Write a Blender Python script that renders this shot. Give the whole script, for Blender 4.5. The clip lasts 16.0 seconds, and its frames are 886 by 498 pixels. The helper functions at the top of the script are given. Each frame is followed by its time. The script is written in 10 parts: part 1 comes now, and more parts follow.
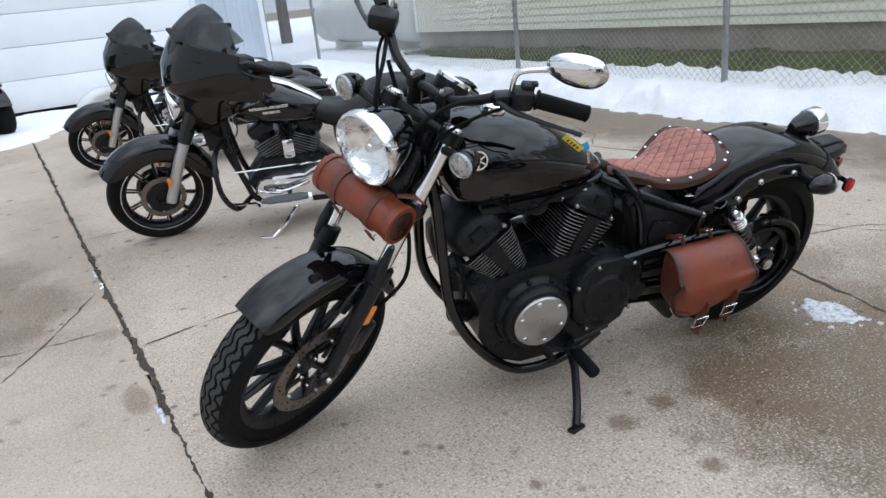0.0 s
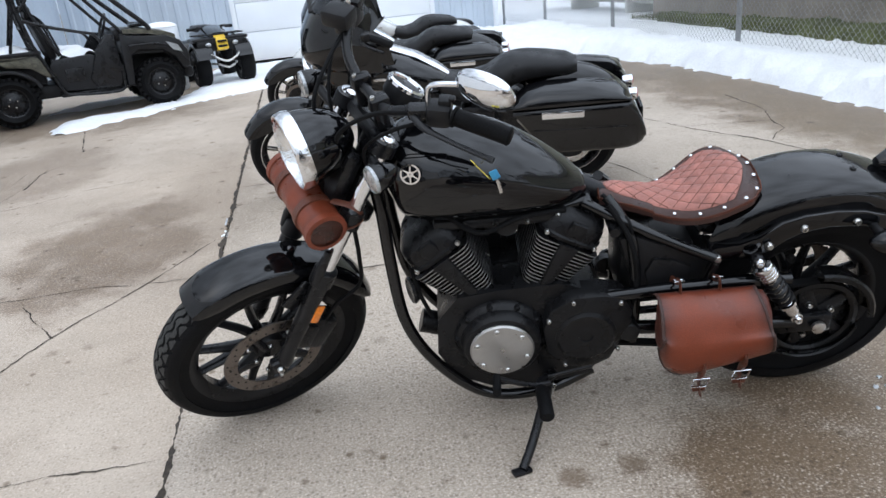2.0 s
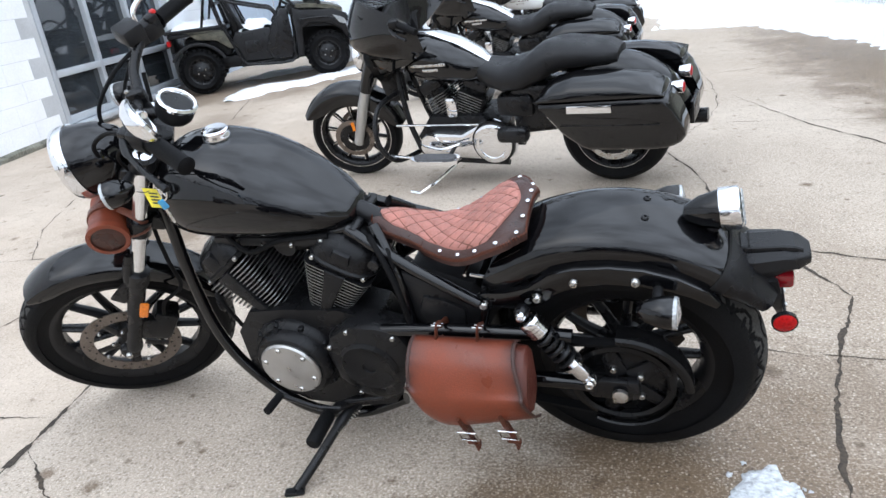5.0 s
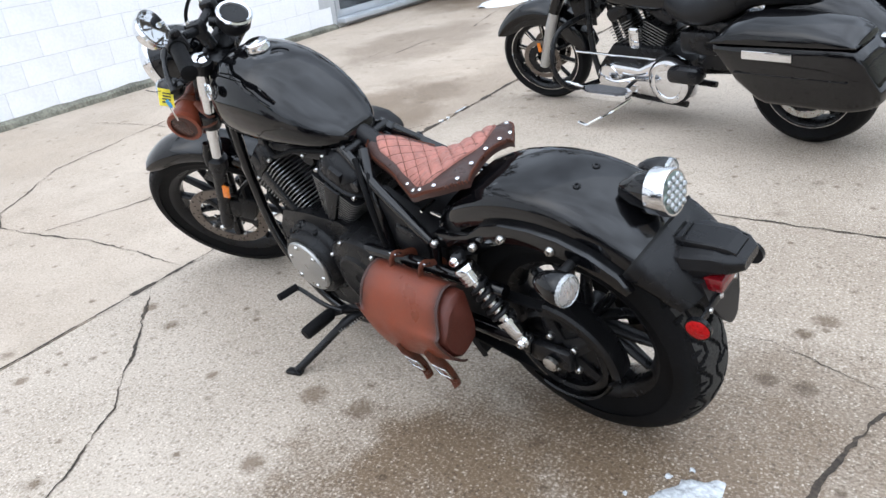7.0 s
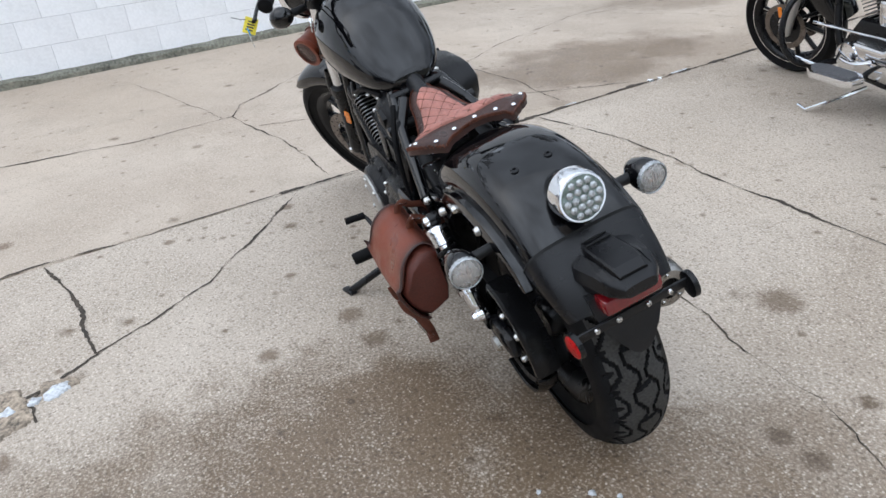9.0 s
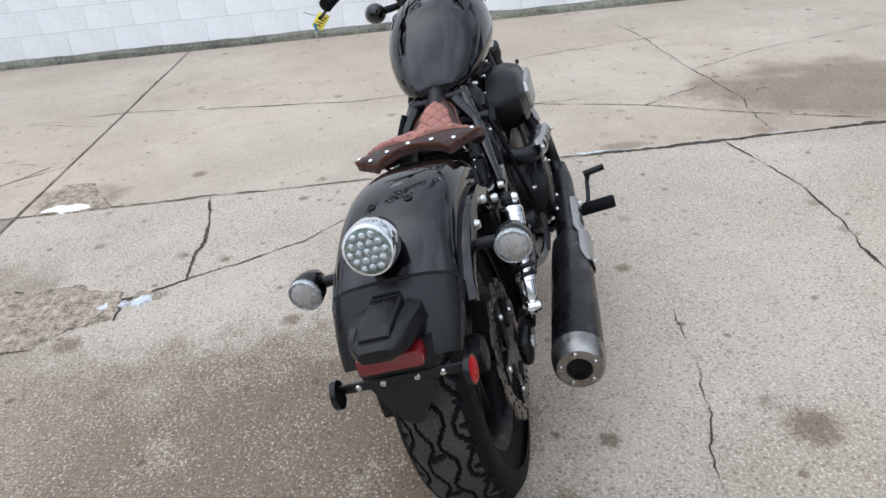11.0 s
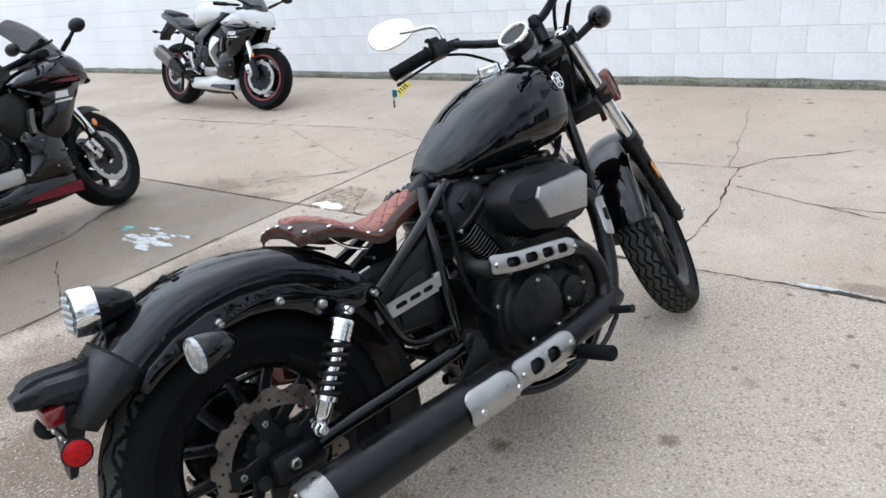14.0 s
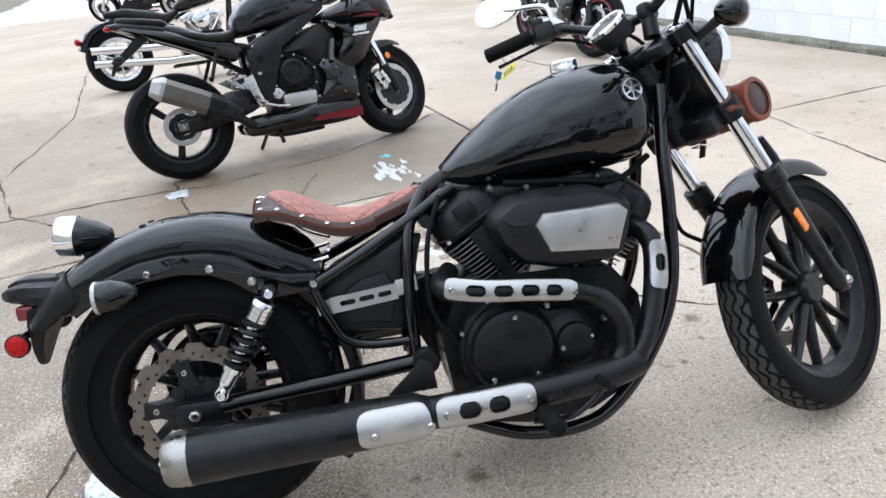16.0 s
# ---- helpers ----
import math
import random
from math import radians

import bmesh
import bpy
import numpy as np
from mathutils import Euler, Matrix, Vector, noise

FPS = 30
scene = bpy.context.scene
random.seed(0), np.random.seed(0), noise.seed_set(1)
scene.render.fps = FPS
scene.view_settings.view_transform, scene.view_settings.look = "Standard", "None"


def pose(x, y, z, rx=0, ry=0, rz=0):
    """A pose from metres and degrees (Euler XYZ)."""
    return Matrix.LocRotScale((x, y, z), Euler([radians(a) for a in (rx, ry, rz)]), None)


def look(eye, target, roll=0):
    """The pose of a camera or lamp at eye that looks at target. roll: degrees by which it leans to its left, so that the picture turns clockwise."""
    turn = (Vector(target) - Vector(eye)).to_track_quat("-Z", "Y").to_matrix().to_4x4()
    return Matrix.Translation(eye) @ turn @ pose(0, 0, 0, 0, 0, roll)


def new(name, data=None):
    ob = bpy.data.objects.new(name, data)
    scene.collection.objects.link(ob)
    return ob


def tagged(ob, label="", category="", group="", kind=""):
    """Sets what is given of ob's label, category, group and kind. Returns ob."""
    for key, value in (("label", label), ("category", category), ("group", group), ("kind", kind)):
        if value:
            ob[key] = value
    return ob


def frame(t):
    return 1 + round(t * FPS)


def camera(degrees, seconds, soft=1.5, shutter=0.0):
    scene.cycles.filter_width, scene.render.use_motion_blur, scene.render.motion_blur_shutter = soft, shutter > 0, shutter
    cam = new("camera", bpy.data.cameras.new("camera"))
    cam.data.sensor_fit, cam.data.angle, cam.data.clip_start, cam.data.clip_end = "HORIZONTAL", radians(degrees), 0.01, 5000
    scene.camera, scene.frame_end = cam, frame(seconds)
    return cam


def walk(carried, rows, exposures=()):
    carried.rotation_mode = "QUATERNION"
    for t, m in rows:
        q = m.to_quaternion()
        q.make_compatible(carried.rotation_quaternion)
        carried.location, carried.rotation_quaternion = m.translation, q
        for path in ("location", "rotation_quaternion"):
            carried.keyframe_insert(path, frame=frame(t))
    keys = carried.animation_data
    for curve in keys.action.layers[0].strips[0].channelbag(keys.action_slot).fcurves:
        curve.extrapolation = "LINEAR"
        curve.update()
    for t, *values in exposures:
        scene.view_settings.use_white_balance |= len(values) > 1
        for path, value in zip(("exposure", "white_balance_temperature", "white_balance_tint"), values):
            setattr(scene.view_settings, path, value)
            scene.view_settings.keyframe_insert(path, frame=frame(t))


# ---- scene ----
cam = camera(64.0, 16.0)
METRES, EYE, TILT, LEAN, TURN = 6.657, 1.245, 0.0, 0.0, 0.0
ROWS = [
    (0.0, 0.0, 0.0, 0.0, -2.1, -19.85, 5.84),
    (0.5, 0.0268, 0.0079, 0.0001, 1.64, -20.08, 4.46),
    (1.0, 0.0597, 0.0096, 0.0026, 7.93, -19.97, 4.39),
    (1.5, 0.0869, 0.0226, 0.0017, 14.05, -20.52, 4.97),
    (2.0, 0.1104, 0.0389, 0.0036, 18.33, -21.18, 5.35),
    (2.5, 0.1407, 0.0443, 0.0043, 21.91, -19.84, 5.91),
    (3.0, 0.1677, 0.0511, 0.0044, 23.57, -20.11, 6.11),
    (3.5, 0.1863, 0.0721, 0.0024, 24.53, -20.46, 5.84),
    (6.0, 0.3018, 0.1666, 0.0024, 49.29, -22.43, 7.6),
    (6.5, 0.3203, 0.1847, 0.0007, 55.41, -23.15, 6.86),
    (7.0, 0.3279, 0.2141, -0.0009, 61.18, -25.95, 6.05),
    (7.5, 0.3399, 0.2377, 0.0004, 66.3, -26.8, 5.87),
    (8.0, 0.359, 0.2608, 0.0016, 73.45, -26.95, 5.17),
    (8.5, 0.3595, 0.2864, -0.0021, 80.41, -27.65, 5.05),
    (11.0, 0.3229, 0.4395, 0.0028, 115.17, -28.35, 4.82),
    (11.5, 0.3065, 0.4699, 0.0055, 122.53, -27.07, 5.42),
    (12.0, 0.2735, 0.4896, 0.004, 128.92, -26.76, 5.16),
    (12.5, 0.2474, 0.5118, 0.0053, 134.54, -25.39, 5.93),
    (13.0, 0.2236, 0.5414, 0.0063, 141.9, -23.66, 6.96),
    (13.5, 0.1953, 0.5521, 0.0045, 149.5, -22.64, 6.75),
    (14.0, 0.1668, 0.5549, 0.0037, 155.07, -22.97, 5.55),
    (14.5, 0.1288, 0.562, 0.005, 163.62, -23.35, 5.51),
    (15.0, 0.0941, 0.5611, 0.0044, 173.13, -23.57, 5.56),
    (15.5, 0.0597, 0.5501, 0.0055, 181.72, -23.6, 5.2),
    (16.0, 0.0267, 0.5481, 0.0055, 188.44, -24.74, 5.2),
]
walk(cam, [(t, pose(0, 0, EYE, TILT, LEAN, TURN) @ pose(METRES * x, METRES * y, METRES * z, 90 + pitch, roll, yaw)) for t, x, y, z, yaw, pitch, roll in ROWS],
     exposures=[(0.0, 0.11), (1.5, 0.15), (2.5, 0.32), (3.5, 0.46), (6.0, 0.69), (7.0, 0.62), (7.5, 0.58), (8.0, 0.42), (8.5, 0.24), (11.0, 0.22), (12.0, 0.25), (13.5, 0.30), (14.5, 0.34), (15.0, 0.43), (16.0, 0.68)])

# ---- overcast daylight ----
SITE = pose(0, 0, 0, 0, 0, 30)
world = bpy.data.worlds.new("overcast_sky")
scene.world = world
world.use_nodes = True
wn, wl = world.node_tree.nodes, world.node_tree.links
sky = wn.new("ShaderNodeTexSky")
sky.sky_type, sky.sun_disc = "NISHITA", False
sky.sun_elevation, sky.sun_rotation = radians(48), radians(200)
sky.air_density, sky.dust_density, sky.ozone_density = 1.0, 6.0, 1.0
veil = wn.new("ShaderNodeHueSaturation")
veil.inputs["Saturation"].default_value = 0.22
wl.new(sky.outputs["Color"], veil.inputs["Color"])
cloud = wn.new("ShaderNodeMix")
cloud.data_type = "RGBA"
cloud.inputs[0].default_value = 0.85
# overcast over snow: as bright near the horizon as overhead, with soft cloud bellies
way = wn.new("ShaderNodeTexCoord")
apart = wn.new("ShaderNodeSeparateXYZ")
wl.new(way.outputs["Generated"], apart.inputs[0])
rise = wn.new("ShaderNodeMapRange")
for k, v in (("From Min", 0.0), ("From Max", 1.0), ("To Min", 0.92), ("To Max", 0.92)):
    rise.inputs[k].default_value = v
wl.new(apart.outputs[2], rise.inputs["Value"])
belly = wn.new("ShaderNodeTexNoise")
belly.inputs["Scale"].default_value, belly.inputs["Detail"].default_value = 2.6, 4
wl.new(way.outputs["Generated"], belly.inputs["Vector"])
thick = wn.new("ShaderNodeMapRange")
for k, v in (("From Min", 0.35), ("From Max", 0.65), ("To Min", 0.72), ("To Max", 1.28)):
    thick.inputs[k].default_value = v
wl.new(belly.outputs["Fac"], thick.inputs["Value"])
glow = wn.new("ShaderNodeMath")
glow.operation = "MULTIPLY"
wl.new(rise.outputs[0], glow.inputs[0])
wl.new(thick.outputs[0], glow.inputs[1])
# the cloud is brighter towards the hidden sun
toward = wn.new("ShaderNodeVectorMath")
toward.operation = "DOT_PRODUCT"
toward.inputs[1].default_value = SITE.to_3x3() @ Vector((7, -5, 14)).normalized()
wl.new(way.outputs["Generated"], toward.inputs[0])
halo = wn.new("ShaderNodeMapRange")
halo.interpolation_type = "SMOOTHERSTEP"
for k, v in (("From Min", 0.05), ("From Max", 1.0), ("To Min", 0.80), ("To Max", 1.95)):
    halo.inputs[k].default_value = v
wl.new(toward.outputs["Value"], halo.inputs["Value"])
bright = wn.new("ShaderNodeMath")
bright.operation = "MULTIPLY"
wl.new(glow.outputs[0], bright.inputs[0])
wl.new(halo.outputs[0], bright.inputs[1])
grey = wn.new("ShaderNodeVectorMath")
grey.operation = "SCALE"
grey.inputs[0].default_value = (8.0, 9.15, 10.9)
wl.new(bright.outputs[0], grey.inputs["Scale"])
wl.new(grey.outputs[0], cloud.inputs[7])
wl.new(veil.outputs["Color"], cloud.inputs[6])
wl.new(cloud.outputs[2], wn["Background"].inputs["Color"])
wn["Background"].inputs["Strength"].default_value = 0.103

sun_data = bpy.data.lights.new("sun", "SUN")
sun_data.energy, sun_data.angle, sun_data.color = 0.4, radians(120), (1.0, 0.98, 0.95)
sun = new("sun", sun_data)
sun.matrix_world = SITE @ look((7, -5, 14), (0, 0, 0))


# ---- materials ----
def mat(name, color, rough=0.5, metal=0.0, var=0.12, scale=6.0, bump=0.0, bscale=120.0, coat=0.0, trans=0.0, rvar=0.08, emit=0.0, spec=0.5):
    """A node material with colour and gloss that vary at two scales, and a fine relief."""
    m = bpy.data.materials.new(name)
    m.use_nodes = True
    n, l = m.node_tree.nodes, m.node_tree.links
    b = n["Principled BSDF"]
    tc = n.new("ShaderNodeTexCoord")
    big = n.new("ShaderNodeTexNoise")
    big.inputs["Scale"].default_value, big.inputs["Detail"].default_value = scale, 5
    fine = n.new("ShaderNodeTexNoise")
    fine.inputs["Scale"].default_value, fine.inputs["Detail"].default_value = bscale, 3
    l.new(tc.outputs["Object"], big.inputs["Vector"])
    l.new(tc.outputs["Object"], fine.inputs["Vector"])
    add = n.new("ShaderNodeMath")
    add.operation = "ADD"
    l.new(big.outputs["Fac"], add.inputs[0])
    l.new(fine.outputs["Fac"], add.inputs[1])
    ramp = n.new("ShaderNodeMapRange")
    ramp.inputs["From Min"].default_value, ramp.inputs["From Max"].default_value = 0.7, 1.3
    ramp.inputs["To Min"].default_value, ramp.inputs["To Max"].default_value = 1 - var, 1 + var
    l.new(add.outputs[0], ramp.inputs["Value"])
    mul = n.new("ShaderNodeVectorMath")
    mul.operation = "SCALE"
    mul.inputs[0].default_value = color
    l.new(ramp.outputs[0], mul.inputs["Scale"])
    l.new(mul.outputs[0], b.inputs["Base Color"])
    rr = n.new("ShaderNodeMapRange")
    rr.inputs["From Min"].default_value, rr.inputs["From Max"].default_value = 0.3, 0.7
    rr.inputs["To Min"].default_value, rr.inputs["To Max"].default_value = max(0.0, rough - rvar * rough * 2), min(1.0, rough + rvar * rough * 2)
    l.new(big.outputs["Fac"], rr.inputs["Value"])
    l.new(rr.outputs[0], b.inputs["Roughness"])
    b.inputs["Metallic"].default_value = metal
    b.inputs["Coat Weight"].default_value = coat
    b.inputs["Coat Roughness"].default_value = 0.04
    b.inputs["Transmission Weight"].default_value = trans
    b.inputs["Specular IOR Level"].default_value = spec
    if bump:
        bp = n.new("ShaderNodeBump")
        bp.inputs["Strength"].default_value, bp.inputs["Distance"].default_value = bump, 0.004
        l.new(fine.outputs["Fac"], bp.inputs["Height"])
        l.new(bp.outputs[0], b.inputs["Normal"])
    if emit:
        b.inputs["Emission Color"].default_value = (*color, 1)
        b.inputs["Emission Strength"].default_value = emit
    return m


M = {}
M["gloss_black"] = mat("gloss_black", (0.0028, 0.0028, 0.0034), 0.010, var=0.3, scale=9, rvar=0.3, spec=0.5)
M["hood_plastic"] = mat("hood_plastic", (0.0075, 0.0075, 0.0085), 0.30, var=0.2, scale=14, bump=0.10, bscale=700, rvar=0.2, spec=0.28)
M["signal_lens"] = mat("signal_lens", (0.78, 0.75, 0.72), 0.28, var=0.15, scale=60, bump=0.3, bscale=200, trans=0.6, spec=0.5)
M["guard_black"] = mat("guard_black", (0.006, 0.006, 0.0065), 0.24, var=0.3, scale=14, bump=0.06, bscale=400, rvar=0.3, spec=0.25)
M["board_rubber"] = mat("board_rubber", (0.10, 0.10, 0.105), 0.6, var=0.4, scale=40, bump=0.6, bscale=160)
M["satin_black"] = mat("satin_black", (0.008, 0.008, 0.009), 0.30, var=0.35, scale=14, bump=0.08, bscale=500, rvar=0.25, spec=0.3)
M["engine_black"] = mat("engine_black", (0.008, 0.008, 0.0088), 0.30, var=0.4, scale=18, bump=0.2, bscale=420, rvar=0.25, spec=0.22)
M["plastic"] = mat("plastic", (0.011, 0.011, 0.012), 0.42, var=0.3, scale=12, bump=0.15, bscale=600, rvar=0.2, spec=0.26)
M["rubber"] = mat("rubber", (0.0065, 0.0065, 0.007), 0.60, var=0.45, scale=10, bump=0.2, bscale=250, spec=0.10)
M["chrome"] = mat("chrome", (0.82, 0.83, 0.85), 0.06, 1.0, var=0.05, rvar=0.5)
M["steel"] = mat("steel", (0.58, 0.57, 0.55), 0.28, 1.0, var=0.12, scale=30, rvar=0.3)
M["fork_grey"] = mat("fork_grey", (0.50, 0.50, 0.49), 0.36, 0.7, var=0.06, scale=8)
M["brushed"] = mat("brushed", (0.45, 0.442, 0.43), 0.40, 0.85, var=0.12, scale=25, bump=0.15, bscale=700, rvar=0.2)
M["fin_edge"] = mat("fin_edge", (0.24, 0.24, 0.24), 0.36, 0.7, var=0.3, scale=40)
M["tread"] = mat("tread_rubber", (0.044, 0.043, 0.041), 0.8, var=0.4, scale=18, bump=0.3, bscale=200, spec=0.3)
M["tip_steel"] = mat("tip_steel", (0.33, 0.32, 0.305), 0.34, 1.0, var=0.2, scale=30, bump=0.1, bscale=500, rvar=0.25)
M["disc"] = mat("disc", (0.19, 0.162, 0.142), 0.38, 0.85, var=0.35, scale=22, bump=0.2, bscale=300, rvar=0.3)
M["leather"] = mat("leather", (0.19, 0.037, 0.014), 0.42, var=0.22, scale=13, bump=0.2, bscale=330, rvar=0.25)
M["leather_dark"] = mat("leather_dark", (0.050, 0.021, 0.016), 0.5, var=0.4, scale=16, bump=0.5, bscale=330, rvar=0.25)
M["leather_strap"] = mat("leather_strap", (0.12, 0.034, 0.017), 0.5, var=0.4, scale=20, bump=0.5, bscale=330, rvar=0.25)
M["seat_leather"] = mat("seat_leather", (0.40, 0.165, 0.130), 0.55, var=0.3, scale=22, bump=0.5, bscale=420, rvar=0.2)
M["orange_lens"] = mat("orange_lens", (0.85, 0.22, 0.01), 0.15, var=0.15, scale=60, coat=0.5)
M["amber_bulb"] = mat("amber_bulb", (0.42, 0.17, 0.06), 0.3, var=0.2)
M["red_lens"] = mat("red_lens", (0.42, 0.004, 0.006), 0.3, var=0.25, scale=80, bump=0.4, bscale=160, spec=0.25)
M["dark_red_lens"] = mat("dark_red_lens", (0.17, 0.005, 0.009), 0.12, var=0.2, coat=0.6)
M["clear_lens"] = mat("clear_lens", (0.46, 0.48, 0.49), 0.1, 0.5, var=0.35, scale=90, bump=0.5, bscale=240, coat=0.7)
M["lens_cell"] = mat("lens_cell", (0.22, 0.27, 0.25), 0.1, 0.4, var=0.3, scale=120, coat=0.6)
M["reflector_bowl"] = mat("reflector_bowl", (0.86, 0.87, 0.88), 0.12, 1.0, var=0.12, scale=45, bump=0.7, bscale=75)
M["mirror"] = mat("mirror", (0.92, 0.93, 0.94), 0.015, 1.0, var=0.02)
M["yellow_tag"] = mat("yellow_tag", (0.82, 0.66, 0.05), 0.5, var=0.1)
M["ink"] = mat("ink", (0.03, 0.03, 0.03), 0.6)
M["blue_key"] = mat("blue_key", (0.04, 0.28, 0.52), 0.4)
M["red_plastic"] = mat("red_plastic", (0.62, 0.02, 0.02), 0.35)
M["dial"] = mat("dial", (0.02, 0.02, 0.025), 0.1, var=0.2, coat=0.8)
M["white_paint"] = mat("white_paint", (0.72, 0.73, 0.72), 0.2, var=0.05, coat=0.5)
M["red_paint"] = mat("red_paint", (0.20, 0.010, 0.018), 0.3, var=0.15, coat=0.4)
M["grey_exhaust"] = mat("grey_exhaust", (0.16, 0.145, 0.13), 0.38, 0.8, var=0.2)
M["smoke_screen"] = mat("smoke_screen", (0.016, 0.018, 0.021), 0.03, var=0.1, spec=0.5)
M["smoke_screen"].node_tree.nodes["Principled BSDF"].inputs["Alpha"].default_value = 0.62
# red-brown bag leather, darkened partly for the shade its sides lie in
M["bag_side"] = mat("bag_side", (0.085, 0.019, 0.011), 0.45, var=0.35, scale=14, bump=0.3, bscale=330, rvar=0.25)
M["metal_flake_grey"] = mat("metal_flake_grey", (0.012, 0.0125, 0.015), 0.10, 0.3, var=0.06, scale=12, coat=0.5, spec=0.35)
M["red_decal"] = mat("red_decal", (0.13, 0.006, 0.012), 0.4, var=0.25, scale=12, spec=0.25)
M["white_smear"] = mat("white_smear", (0.60, 0.61, 0.60), 0.7, var=0.3, scale=40, bump=0.5, bscale=120)
M["cyan_smear"] = mat("cyan_smear", (0.20, 0.52, 0.52), 0.7, var=0.3, scale=40, bump=0.3, bscale=120)
M["galvanised"] = mat("galvanised", (0.36, 0.37, 0.38), 0.45, 0.7, var=0.2, scale=20)
M["camo"] = mat("camo", (0.085, 0.08, 0.058), 0.5, var=0.8, scale=14)
M["black_hole"] = mat("black_hole", (0.006, 0.006, 0.006), 0.9, var=0.2)
M["yellow_plastic"] = mat("yellow_plastic", (0.75, 0.48, 0.02), 0.4)
M["brown_sack"] = mat("brown_sack", (0.2, 0.14, 0.09), 0.8, var=0.3, bump=0.4)


# ---- mesh tools ----
class Geo:
    """Collects vertices and faces of one mesh."""

    def __init__(self):
        self.v, self.f, self.mi = [], [], None

    def add(self, verts, faces, m=None):
        o = len(self.v)
        if m is not None:
            verts = [m @ Vector(p) for p in verts]
        self.v += [tuple(p) for p in verts]
        self.f += [tuple(i + o for i in f) for f in faces]
        return self

    def move(self, fn):
        self.v = [tuple(fn(Vector(p))) for p in self.v]
        return self

    def box(self, c, s, bevel=0.0, m=None):
        hx, hy, hz = s[0] / 2, s[1] / 2, s[2] / 2
        b = min(bevel, hx * 0.95, hy * 0.95, hz * 0.95)
        t = Matrix.Translation(c) if m is None else m @ Matrix.Translation(c)
        if b <= 0:
            vs = [(x, y, z) for x in (-hx, hx) for y in (-hy, hy) for z in (-hz, hz)]
            return self.add(vs, [(0, 1, 3, 2), (4, 6, 7, 5), (0, 4, 5, 1), (2, 3, 7, 6), (0, 2, 6, 4), (1, 5, 7, 3)], t)
        bm = bmesh.new()
        bmesh.ops.create_cube(bm, size=1, matrix=Matrix.Diagonal((s[0], s[1], s[2], 1)))
        bmesh.ops.bevel(bm, geom=bm.edges[:], offset=b, segments=2, affect="EDGES", profile=0.5)
        bm.verts.index_update()
        self.add([v.co for v in bm.verts], [[v.index for v in f.verts] for f in bm.faces], t)
        bm.free()
        return self

    def loft(self, rings, closed=True, caps=True, loop=False):
        n, k = len(rings[0]), len(rings)
        vs = [p for r in rings for p in r]
        fs = []
        for i in range(k if loop else k - 1):
            a, b = i * n, ((i + 1) % k) * n
            for j in range(n if closed else n - 1):
                j2 = (j + 1) % n
                fs.append((a + j, a + j2, b + j2, b + j))
        if caps and closed and not loop:
            fs += [tuple(reversed(range(n))), tuple(range((k - 1) * n, k * n))]
        return self.add(vs, fs)

    def tube(self, path, r, n=10, caps=True, loop=False, flat=1.0):
        path = [Vector(p) for p in path]
        k = len(path)
        rs = r if isinstance(r, (list, tuple)) else [r] * k
        rings, side = [], None
        for i, p in enumerate(path):
            a = path[(i - 1) % k] if (loop or i) else p
            c = path[(i + 1) % k] if (loop or i < k - 1) else p
            d = (c - a).normalized()
            if side is None:
                side = d.cross((0, 0, 1)) if abs(d.z) < 0.9 else d.cross((1, 0, 0))
            side = (side - d * side.dot(d)).normalized()
            up = side.cross(d)
            rings.append([p + rs[i] * (math.cos(q) * side + flat * math.sin(q) * up) for q in [2 * math.pi * j / n for j in range(n)]])
        return self.loft(rings, True, caps, loop)

    def lathe(self, o, axis, prof, n=32, start=None, arc=None, caps=True):
        """prof: (along the axis, radius) pairs."""
        o, axis = Vector(o), Vector(axis).normalized()
        s = Vector(start) if start else (axis.cross((0, 0, 1)) if abs(axis.z) < 0.9 else axis.cross((1, 0, 0)))
        s = (s - axis * s.dot(axis)).normalized()
        t = axis.cross(s)
        full = arc is None
        m = n if full else n + 1
        rings = []
        for a, r in prof:
            rings.append([o + axis * a + r * (math.cos(q) * s + math.sin(q) * t) for q in [(2 * math.pi if full else arc) * j / n for j in range(m)]])
        return self.loft(rings, full, caps)

    def plate(self, poly, y0, y1, bevel=0.0, m=None):
        """A slab with the outline poly, given as (x, z), from y0 to y1; the y1 side has a chamfer."""
        n = len(poly)
        cx, cz = sum(p[0] for p in poly) / n, sum(p[1] for p in poly) / n
        sgn = 1 if y1 > y0 else -1

        def inset(d):
            out = []
            for i in range(n):
                a, p, c = Vector(poly[i - 1]), Vector(poly[i]), Vector(poly[(i + 1) % n])
                e1, e2 = (p - a).normalized(), (c - p).normalized()
                n1, n2 = Vector((-e1.y, e1.x)), Vector((-e2.y, e2.x))
                q = n1 + n2
                q = q / max(0.35, q.length_squared / 2)
                if q.dot(Vector((cx, cz)) - p) < 0 and n < 5:
                    q = -q
                out.append(p + q * d * turn)
            return out
        area = sum(poly[i - 1][0] * poly[i][1] - poly[i][0] * poly[i - 1][1] for i in range(n))
        turn = 1 if area > 0 else -1
        rings = [[(p[0], y0, p[1]) for p in poly]]
        if bevel:
            rings.append([(p[0], y1 - sgn * bevel, p[1]) for p in poly])
            rings.append([(p[0], y1 - sgn * bevel * 0.3, p[1]) for p in inset(bevel * 0.3)])
            rings.append([(p[0], y1, p[1]) for p in inset(bevel)])
        else:
            rings.append([(p[0], y1, p[1]) for p in poly])
        if m is not None:
            rings = [[m @ Vector(p) for p in r] for r in rings]
        return self.loft(rings)

